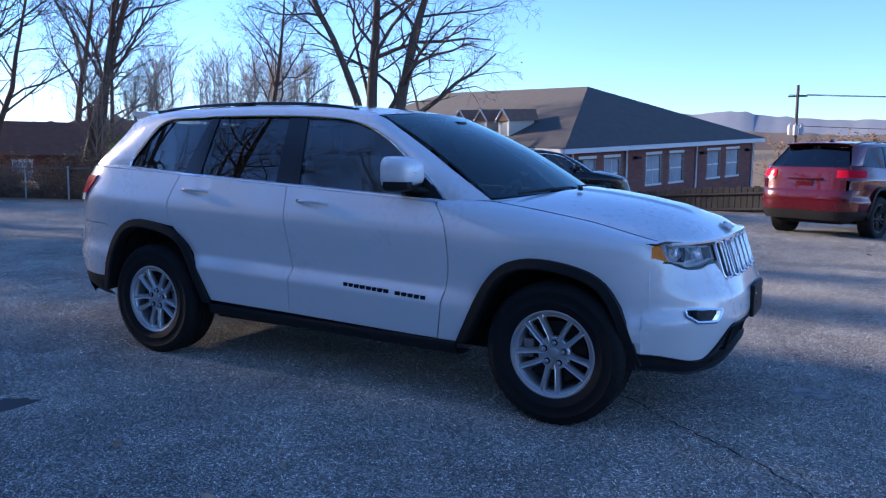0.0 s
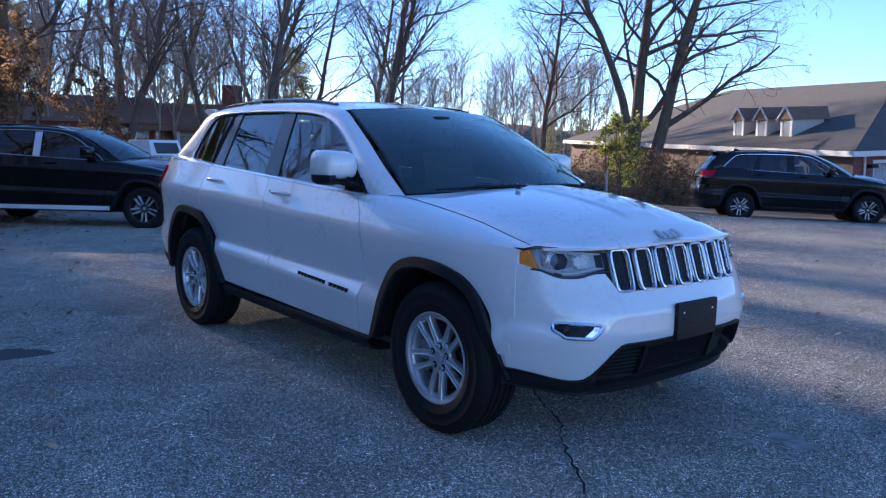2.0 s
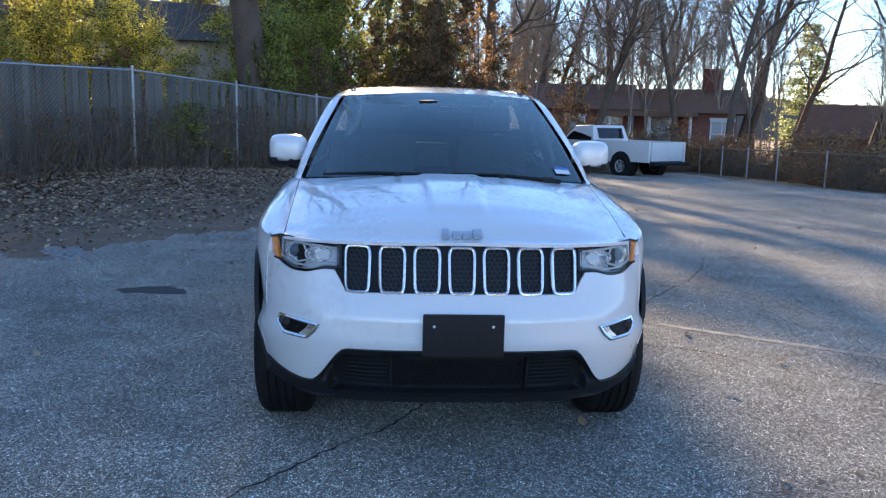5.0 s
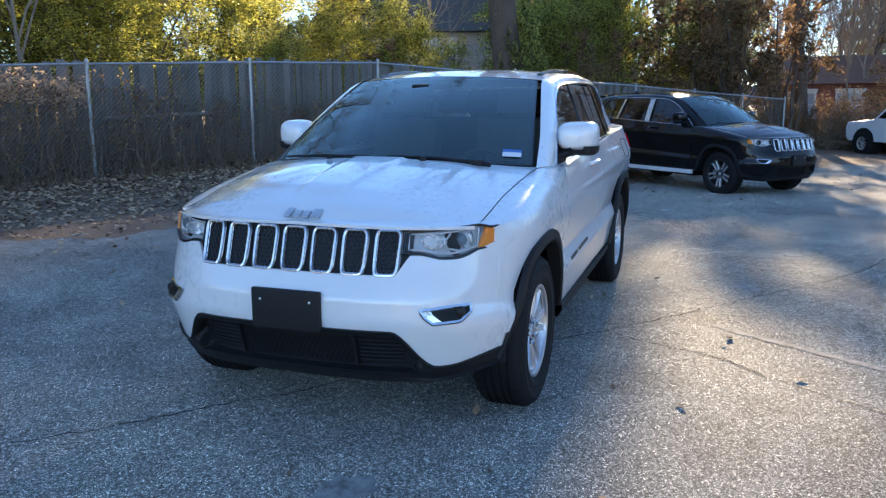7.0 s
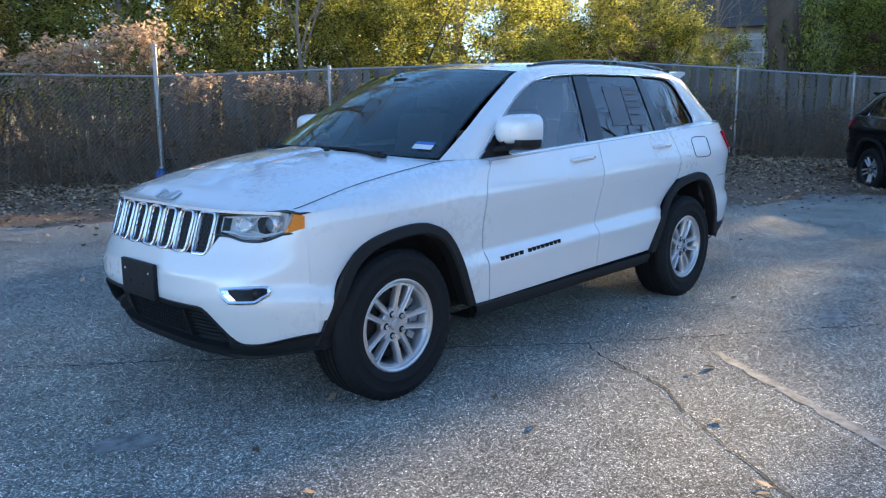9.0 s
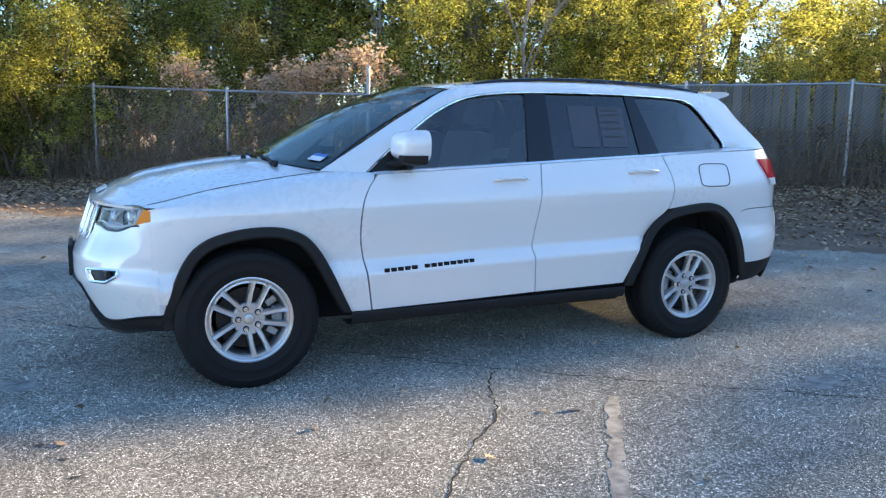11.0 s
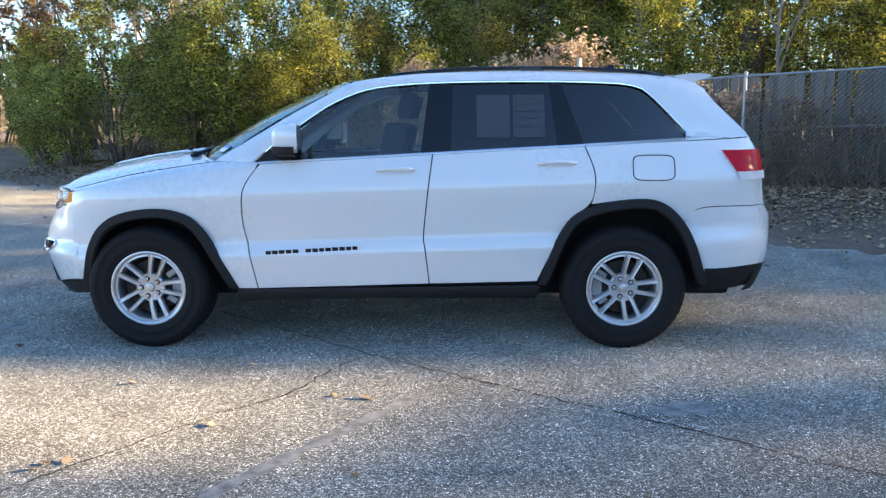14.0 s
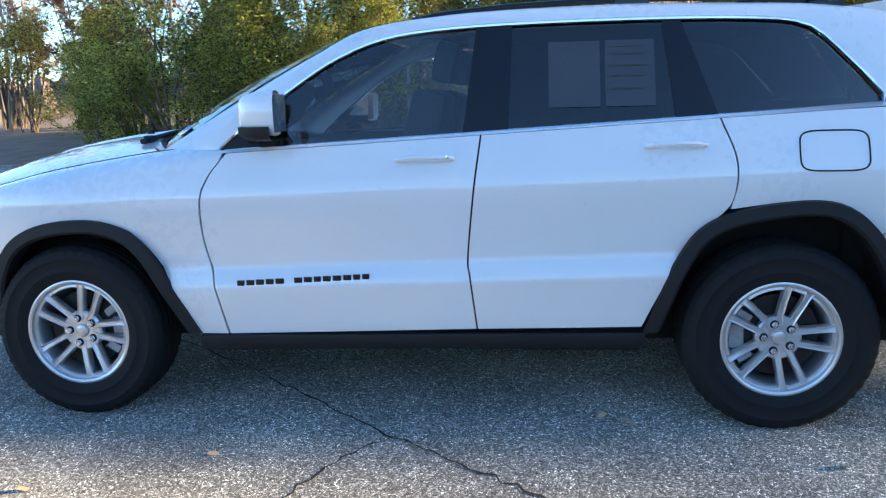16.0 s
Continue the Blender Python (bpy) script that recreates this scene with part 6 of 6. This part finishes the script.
    px, py = beyond(-24 + 30 * i / 8, _r.uniform(4, 8))
    spots.append((px, py, _r.uniform(0, 360), _r.uniform(0.8, 1.1), 1.0))
for i in range(16):
    px, py = beyond(11 + 18 * _r.random(), _r.uniform(2, 14))
    spots.append((px, py, _r.uniform(0, 360), _r.uniform(0.9, 1.3), 1.0))
for i in range(26):
    spots.append((-66 + 18 * _r.random(), 2 + 26 * _r.random(), _r.uniform(0, 360), _r.uniform(1.1, 1.5), 1.0))
plant(sap, True, spots, "sapling thicket")
con = conifer(31, 11.0, 6.2, "full grey-green conifer with drooping branches")
# the last three, thin and stretched, are added only to cast shade on the lot
plant(con, True, [(-76.4, 42.7, 0, 1.05, 1.15), (-79, 96, 40, 0.8, 0.8), (-84, 94, 80, 0.75, 0.9), (-74, 101, 120, 0.75, 0.8), (-66, 12, 20, 1.1, 1.0), (-29.5, 1.6, 20, 0.42, 2.92), (-29.8, -0.62, 70, 0.36, 2.95), (-30.2, 0.4, 130, 0.42, 2.07)], "conifers")
rust = bush(8, "russet_tree", "young tree with clinging orange-brown leaves", "leaf_rust", 3.6, 6.0, 5000, 0.075, 20, stems=16, bottom=0.25, cat="tree", cluster=0.35)
# the five from (-30.5, 1.0) to (-27.4, 1.7) are added to shade the asphalt
plant(rust, True, [(-34.5, 8.2, 0, 0.85, 1.0), (-30.5, 3.0, 50, 0.7, 1.0), (-33, -1, 90, 0.9, 0.9), (-24, 33.5, 10, 0.8, 0.9), (-27.5, -2.8, 130, 0.7, 0.9), (-44, 12.5, 99, 0.9, 1), (-30.5, 1.0, 10, 1.4, 1.06), (-27.8, 0.4, 50, 1.1, 1.19), (-28.2, 3.6, 140, 1.1, 1.19), (-27.0, -0.9, 210, 0.95, 1.0), (-27.4, 1.7, 290, 1.05, 1.23), (*beyond(-18.4, 2.6), 40, 0.55, 1.1), (*beyond(-20.8, 3.2), 220, 0.6, 1.1), (*beyond(-12.4, 3.0), 100, 0.5, 0.9), (*beyond(14.5, 3.5), 20, 1.2, 1.0), (*beyond(18.0, 4.5), 70, 1.3, 1.0), (*beyond(16.0, 8.0), 120, 1.5, 1.0), (*beyond(22.0, 6.0), 200, 1.4, 1.0), (*beyond(26.0, 5.0), 250, 1.4, 1.0)], "russet trees")


# ---------------------------------------------------------------- buildings and distance
def window_unit(parent, m, w, h):
    win = new("window")
    win.parent = parent
    win.matrix_local = m
    bm = bmesh.new()
    t = 0.09
    box(bm, -w / 2 - t, -w / 2, -0.06, 0.04, -t, h + t, 0.01, seg=1)
    box(bm, w / 2, w / 2 + t, -0.06, 0.04, -t, h + t, 0.01, seg=1)
    box(bm, -w / 2, w / 2, -0.06, 0.04, h, h + t, 0.01, seg=1)
    box(bm, -w / 2, w / 2, -0.035, 0.03, h * 0.48, h * 0.53, 0.006, seg=1)
    box(bm, -0.015, 0.015, -0.03, 0.03, 0, h, 0.004, seg=1)
    part("frame", bm, M["trim"], win, smooth=0)
    bm = bmesh.new()
    box(bm, -w / 2 - 0.16, w / 2 + 0.16, -0.11, 0.04, -0.12, 0.0, 0.012, seg=1)
    part("sill", bm, M["trim"], win, smooth=0)
    bm = bmesh.new()
    box(bm, -w / 2 - 0.14, w / 2 + 0.14, -0.10, 0.04, h + t, h + t + 0.16, 0.015, seg=1)
    part("lintel", bm, M["trim"], win, smooth=0)
    for z0, z1 in ((0.0, h * 0.5), (h * 0.5, h)):
        bm = bmesh.new()
        box(bm, -w / 2, w / 2, 0.0, 0.02, z0, z1)
        part("pane", bm, M["window"], win, smooth=0)


def brick_courses(bm, x0, x1, y, z0, z1, holes, out=-1):
    """Brick rows on a wall along x at y, left out where the openings are."""
    z, r = z0, 0
    while z < z1 - 0.05:
        x = x0 - (0.15 if r % 2 else 0)
        while x < x1:
            a, b = max(x, x0), min(x + 0.29, x1)
            if b - a > 0.05 and not any(h[0] - 0.05 < b and h[1] + 0.05 > a and h[2] - 0.05 < z + 0.09 and h[3] + 0.05 > z for h in holes):
                vs = [bm.verts.new(c) for c in ((a, y, z), (b, y, z), (b, y, z + 0.09), (a, y, z + 0.09))]
                vo = [bm.verts.new(v.co + Vector((0, out * 0.012, 0))) for v in vs]
                bm.faces.new(vo)
                for i in range(4):
                    j = (i + 1) % 4
                    bm.faces.new((vs[i], vs[j], vo[j], vo[i]))
            x += 0.30
        z += 0.10
        r += 1


# ---- the brick office building with a hipped roof; the site falls away, so it leans with the true level
office = thing("brick_building", "red brick building with white-trimmed windows and grey hipped roof", "building", pose(-11.5, 34.8, -2.0, 3.0, 0, 0) @ pose(0, 0, 0, 0, 0, 69))
W0, W1, D1, HE = 0.0, 19.2, 27.0, 3.4
holes = [(1.3, 2.5, 1.35, 2.95), (3.4, 4.6, 1.35, 2.95), (7.2, 8.5, 1.35, 2.95), (9.5, 10.8, 1.35, 2.95), (13.6, 14.9, 1.35, 2.95), (15.8, 17.2, 1.35, 2.95)]
bm = bmesh.new()
xs = sorted({W0, W1, *[v for h in holes for v in h[:2]]})
for a, b in zip(xs, xs[1:]):
    hh = [h for h in holes if h[0] <= a and h[1] >= b]
    if hh:
        box(bm, a, b, 0.0, 0.3, -1.2, hh[0][2])
        box(bm, a, b, 0.0, 0.3, hh[0][3], HE)
    else:
        box(bm, a, b, 0.0, 0.3, -1.2, HE)
box(bm, W0, W0 + 0.3, 0.3, D1, -1.2, HE)
box(bm, W1 - 0.3, W1, 0.3, D1, -1.2, HE)
box(bm, W0 + 0.3, W1 - 0.3, D1 - 0.3, D1, -1.2, HE)
part("wall", bm, M["mortar"], office, smooth=0)
bm = bmesh.new()
brick_courses(bm, W0, W1, 0.0, -0.6, HE, holes)
part("brickwork", bm, M["brick"], office, smooth=0, kind="stuff")
bm = bmesh.new()
o, zr = 0.5, HE + 3.75
vs = [bm.verts.new(c) for c in ((W0 - o, -o, HE + 0.27), (W1 + o, -o, HE + 0.27), (W1 + o, D1 + o, HE + 0.27), (W0 - o, D1 + o, HE + 0.27), (W1 / 2, 6.4, zr), (W1 / 2, D1 - 6.4, zr))]
for f in ((0, 1, 4), (1, 2, 5, 4), (2, 3, 5), (3, 0, 4, 5), (3, 2, 1, 0)):
    bm.faces.new([vs[i] for i in f])
part("roof", bm, M["shingle"], office, smooth=0)
bm = bmesh.new()
box(bm, W0 - 0.5, W1 + 0.5, -0.5, D1 + 0.5, HE, HE + 0.26, 0.04)
part("eave_board", bm, M["trim"], office, smooth=0)
for h in holes:
    window_unit(office, Matrix.Translation(((h[0] + h[1]) / 2, 0.06, h[2])), h[1] - h[0], h[3] - h[2])
for xx in (0.6, 5.2, 12.2, 18.9):
    bm = bmesh.new()
    tube(bm, [(xx, -0.08, HE + 0.05), (xx, -0.08, -0.7)], 0.06, 6)
    part("downpipe", bm, M["trim"], office)
for xx in (1.0, 6.1, 12.8, 18.2):
    bm = bmesh.new()
    box(bm, xx - 0.2, xx + 0.2, -0.32, -0.02, 2.85, 3.02, 0.03)
    part("wall_light", bm, M["plastic"], office)
for yy in (5.5, 7.35, 9.2):
    d = new("dormer")
    d.parent = office
    d.matrix_local = Matrix.Translation((1.1, yy, HE + 0.45)) @ Matrix.Rotation(radians(-90), 4, "Z") @ Matrix.Diagonal((0.66, 0.6, 0.95, 1))
    bm = bmesh.new()
    box(bm, -0.65, 0.65, 0.0, 3.4, 0, 1.35)
    part("cheek", bm, M["cream"], d, smooth=0)
    for sg in (1, -1):
        bm = bmesh.new()
        tube(bm, [(sg * 0.90, -0.25, 1.24), (0, -0.25, 2.0)], 0.08, 4)
        part("gable_trim", bm, M["trim"], d, smooth=0)
        bm = bmesh.new()
        box(bm, sg * 0.52 - 0.12, sg * 0.52 + 0.12, -0.06, -0.01, 0.0, 1.3)
        part("corner_board", bm, M["trim"], d, smooth=0)
    bm = bmesh.new()
    vs = [bm.verts.new(c) for c in ((-0.85, -0.2, 1.30), (0.85, -0.2, 1.30), (0, -0.2, 2.0), (-0.85, 3.9, 1.30), (0.85, 3.9, 1.30), (0, 4.4, 2.0))]
    for f in ((0, 1, 2), (3, 5, 4), (0, 2, 5, 3), (1, 4, 5, 2), (0, 3, 4, 1)):
        bm.faces.new([vs[i] for i in f])
    part("dormer_roof", bm, M["shingle_brown"], d, smooth=0)
    bm = bmesh.new()
    box(bm, -0.35, 0.35, -0.03, 0.0, 0.2, 1.15)
    part("pane", bm, M["window"], d, smooth=0)


def house(label, m, w, d, h, rise, roofmat, wallmat, wins, chimney=None, porch=False):
    ho = thing("house", label, "house", m)
    bm = bmesh.new()
    box(bm, -w / 2, w / 2, 0, d, -1.5, h)
    part("wall", bm, M[wallmat], ho, smooth=0)
    bm = bmesh.new()
    z = h
    o = 0.5
    vs = [bm.verts.new(c) for c in ((-w / 2 - o, -o, z), (w / 2 + o, -o, z), (w / 2 + o, d + o, z), (-w / 2 - o, d + o, z), (-w / 2 - o, d / 2, z + rise), (w / 2 + o, d / 2, z + rise))]
    for f in ((0, 1, 5, 4), (2, 3, 4, 5), (1, 2, 5), (3, 0, 4), (3, 2, 1, 0)):
        bm.faces.new([vs[i] for i in f])
    part("roof", bm, M[roofmat], ho, smooth=0)
    for x, z0, ww, hh in wins:
        window_unit(ho, Matrix.Translation((x, -0.02, z0)), ww, hh)
    if chimney:
        bm = bmesh.new()
        box(bm, chimney - 0.6, chimney + 0.6, d / 2 - 0.4, d / 2 + 0.4, h, h + rise + 1.2, 0.03)
        part("chimney", bm, M["brick"], ho, smooth=0)
    if porch:
        for i in range(5):
            bm = bmesh.new()
            box(bm, -4.0 + i * 1.1, -3.85 + i * 1.1, -1.6, -1.45, -1.0, h - 0.2)
            part("porch_post", bm, M["trim"], ho, smooth=0)
        bm = bmesh.new()
        box(bm, -4.2, 0.8, -1.9, -0.02, h - 0.25, h + 0.05)
        part("porch_roof", bm, M["shingle_brown"], ho, smooth=0)
    return ho


house("low red brick house with brown roof behind bare trees", pose(-41, 8.6, -0.2, 0, 0, 78), 9.5, 8, 2.5, 1.6, "shingle_brown", "brick", [(-3.5, 0.8, 1.2, 1.2), (-1.2, 0.8, 1.2, 1.2), (1.6, 0.5, 1.0, 1.5), (3.6, 0.8, 1.2, 1.2)])
house("brick house with white porch behind a brushy fence", pose(-39.6, 16.2, -0.3, 0, 0, 66), 5.6, 8, 2.5, 1.5, "shingle_brown", "brick", [(-1.4, 0.7, 1.1, 1.3), (2.1, 0.7, 1.1, 1.3)], 1.3, True)
house("brown-roofed brick house far behind brush", pose(-47, 32, -1.75, 0, 0, 55), 9, 7, 2.6, 2.4, "shingle_brown", "brick", [(-3, 0.8, 1.1, 1.3), (3, 0.8, 1.1, 1.3)], 2.0)
house("dark-roofed tan house uphill behind the thicket", pose(-28.0, -10.3, 2.0, 0, 0, 106), 10.5, 8, 2.4, 2.0, "shingle", "rail_wood", [(-5, 0.9, 1.3, 1.0), (0, 0.9, 1.3, 1.0), (5, 0.9, 1.3, 1.0)])

# ---- utility pole with transformers and wires
pole = thing("utility_pole", "wooden utility pole with transformers and cross-arm", "pole", pose(-3.6, 70.0, -2.8, 3.0, 0, 0))
bm = bmesh.new()
tube(bm, [(0, 0, -1), (0, 0, 10.2)], [0.17, 0.12], 10)
part("shaft", bm, M["pole"], pole)
bm = bmesh.new()
box(bm, -0.75, 0.75, -0.08, 0.08, 9.2, 9.34, 0.01)
part("crossarm", bm, M["pole"], pole)
for xx in (-0.45, 0.45, 0.0):
    bm = bmesh.new()
    lathe(bm, [(0.001, 6.0), (0.19, 6.03), (0.20, 6.75), (0.14, 6.88), (0.04, 6.9), (0.04, 7.05), (0.001, 7.06)], 12, axis="z", origin=(xx, -0.35 if xx == 0 else 0, 0))
    part("transformer", bm, M["ceramic"], pole)
bm = bmesh.new()
for z, dx in ((9.4, -0.7), (9.4, 0.7), (6.8, 0)):
    pts = []
    for i in range(13):
        t = i / 12
        pts.append((dx + 60 * t, 6 * t, z - 3.2 * t * (1 - t)))
    tube(bm, pts, 0.025, 4)
part("wires", bm, M["plastic"], pole)

# ---- hills and far woods
def ridge(name, label, mt, r, a0, a1, base, high, seed, step=1.0, depth=60, rough=6.0):
    bm = bmesh.new()
    rows = [[], [], []]
    a = a0
    while a <= a1:
        t = radians(a)
        n = noise.noise(Vector((a * 0.06, seed, 0))) * high * 0.35 + noise.noise(Vector((a * 0.3, seed, 5))) * high * 0.10 + noise.noise(Vector((a * 1.7, seed, 9))) * rough
        c, s = math.cos(t), math.sin(t)
        rows[0].append(Vector((r * c, r * s, base - 30)))
        rows[1].append(Vector(((r + depth * 0.5) * c, (r + depth * 0.5) * s, base + (high + n) * 0.55)))
        rows[2].append(Vector(((r + depth) * c, (r + depth) * s, base + high + n)))
        a += step
    sheet(bm, rows)
    ob = part(name, bm, mt, smooth=60, kind="structure")
    tagged(ob, label, "hill")


# the far ridge's haze is in its material colour
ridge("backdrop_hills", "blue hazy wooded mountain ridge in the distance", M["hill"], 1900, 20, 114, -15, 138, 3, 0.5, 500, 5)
ridge("backdrop_hill_near", "brown wooded hill in the distance", M["woods"], 520, 20, 170, -6, 25, 5, 0.25, 120, 0.7)
ridge("backdrop_woods", "grey-brown winter woods in the distance", M["woods"], 130, 125, 215, -2, 7, 8, 0.5, 20, 2.0)
ridge("backdrop_rise", "wooded rise behind the thicket", M["woods"], 75, 200, 350, -2, 7, 9, 0.5, 20, 3.0)


# ---------------------------------------------------------------- other vehicles
def side_steps(car, bright_pillars=True):
    """Bright sill strips, and bright window pillars."""
    for s in (1, -1):
        bm = bmesh.new()
        box(bm, -0.98, 0.95, s * 0.935 - 0.03, s * 0.935 + 0.03, 0.33, 0.405, 0.012)
        part("side_step", bm, M["white_lens"], car, "bright side step")
        if bright_pillars:
            for x, w in ((-0.315, 0.060), (-1.12, 0.026)):
                bm = bmesh.new()
                sheet(bm, [[Vector((1.06 * (xx - 0.10 * (v if w < 0.05 else 0)), s * (glass_y(xx, z) + 0.016), 0.45 + (z - 0.45) * 1.06)) for xx in (x - w, x + w)] for v, z in ((0, belt(x) + 0.01), (-0.5, 1.42), (-1, 1.60))])
                part("pillar_strip", bm, M["satin"], car)


black = suv("black_suv", "long glossy black sport utility vehicle with bright side steps", pose(-11.26, 1.02, ground_z(-11.26, 1.02), 0, 0, 49), "paint_black", (1.06, 1.06), 1.06, bars=False, front_tint="glass_dark")
side_steps(black)
suv("dark_wagon", "big dark sport utility vehicle parked at the lot's edge", pose(-5.8, 17.6, ground_z(-5.8, 17.6) - 0.05, -1.5, 0, 40), "paint_black", (1.07, 1.13), 1.10, bars=False)
suv("red_suv", "dark red sport utility vehicle with black wheels, seen from behind", pose(2.67, 12.83, ground_z(2.67, 12.8), 0, 0, 67), "paint_red", bars=False, dark_wheels=True, trim="gloss")


def pickup(m):
    t = thing("pickup_truck", "white pickup truck with a long open bed", "truck", m)
    bm = bmesh.new()
    prof = [(2.75, 0.55), (2.78, 0.95), (2.70, 1.10), (1.45, 1.20), (0.78, 1.80), (-0.12, 1.82), (-0.30, 1.30), (-0.32, 0.45), (2.6, 0.45)]
    rows = []
    for y in (-0.98, -0.95, -0.80, 0.80, 0.95, 0.98):
        k = 0.0 if abs(y) == 0.98 else 0.02
        rows.append([Vector((x, y * (1 - 0.13 * smoothstep(1.2, 1.8, z)), z + (k if z > 1 else 0))) for x, z in prof + [prof[0]]])
    sheet(bm, rows)
    for r in (rows[0], rows[-1]):
        bm.faces.new([bm.verts.new(p) for p in r[:-1]])
    part("cab", bm, M["paint"], t)
    for s in (1, -1):
        bm = bmesh.new()
        sheet(bm, [[Vector((x, s * (0.985 - 0.13 * smoothstep(1.2, 1.8, z) * 0.97), z)) for x in (xa, xb)] for z, xa, xb in ((1.26, 1.25, -0.18), (1.5, 1.00, -0.16), (1.72, 0.74, -0.10))])
        part("side_glass", bm, M["glass_dark"], t)
        bm = bmesh.new()
        box(bm, -3.05, -0.36, s * 0.97 - 0.045, s * 0.97 + 0.045, 0.55, 1.30, 0.03)
        part("bed_side", bm, M["paint"], t)
        for x in (1.85, -1.75):
            bm = bmesh.new()
            lathe(bm, [(0.50, s * 0.60), (0.50, s * 1.022)], 32, origin=(x, 0, 0.42))
            lathe(bm, [(0.001, s * 1.021), (0.50, s * 1.021)], 32, origin=(x, 0, 0.42))
            part("wheel_well", bm, M["core"], t)
            wheel(0.99, s, t, x, False, seg=64)
    bm = bmesh.new()
    sheet(bm, [[Vector((x, y, z)) for y in (-0.7, 0.7)] for x, z in ((-0.325, 1.34), (-0.17, 1.74))])
    part("rear_window", bm, M["glass_dark"], t)
    bm = bmesh.new()
    sheet(bm, [[Vector((x, y, z)) for y in (-0.78, 0.78)] for x, z in ((1.46, 1.25), (0.84, 1.78))])
    part("windscreen", bm, M["glass_dark"], t)
    bm = bmesh.new()
    box(bm, -3.0, -0.62, -0.93, 0.93, 0.55, 0.66, 0.01)
    part("bed_floor", bm, M["plastic"], t)
    bm = bmesh.new()
    box(bm, -3.06, -2.98, -0.86, 0.86, 0.60, 1.28, 0.02)
    part("tailgate", bm, M["paint"], t)
    bm = bmesh.new()
    box(bm, -3.25, -3.07, -0.95, 0.95, 0.45, 0.58, 0.03)
    part("rear_bumper", bm, M["plastic"], t)
    return t


pickup(pose(-25.6, 8.0, ground_z(-25.6, 8.0), 0, 0, -148))
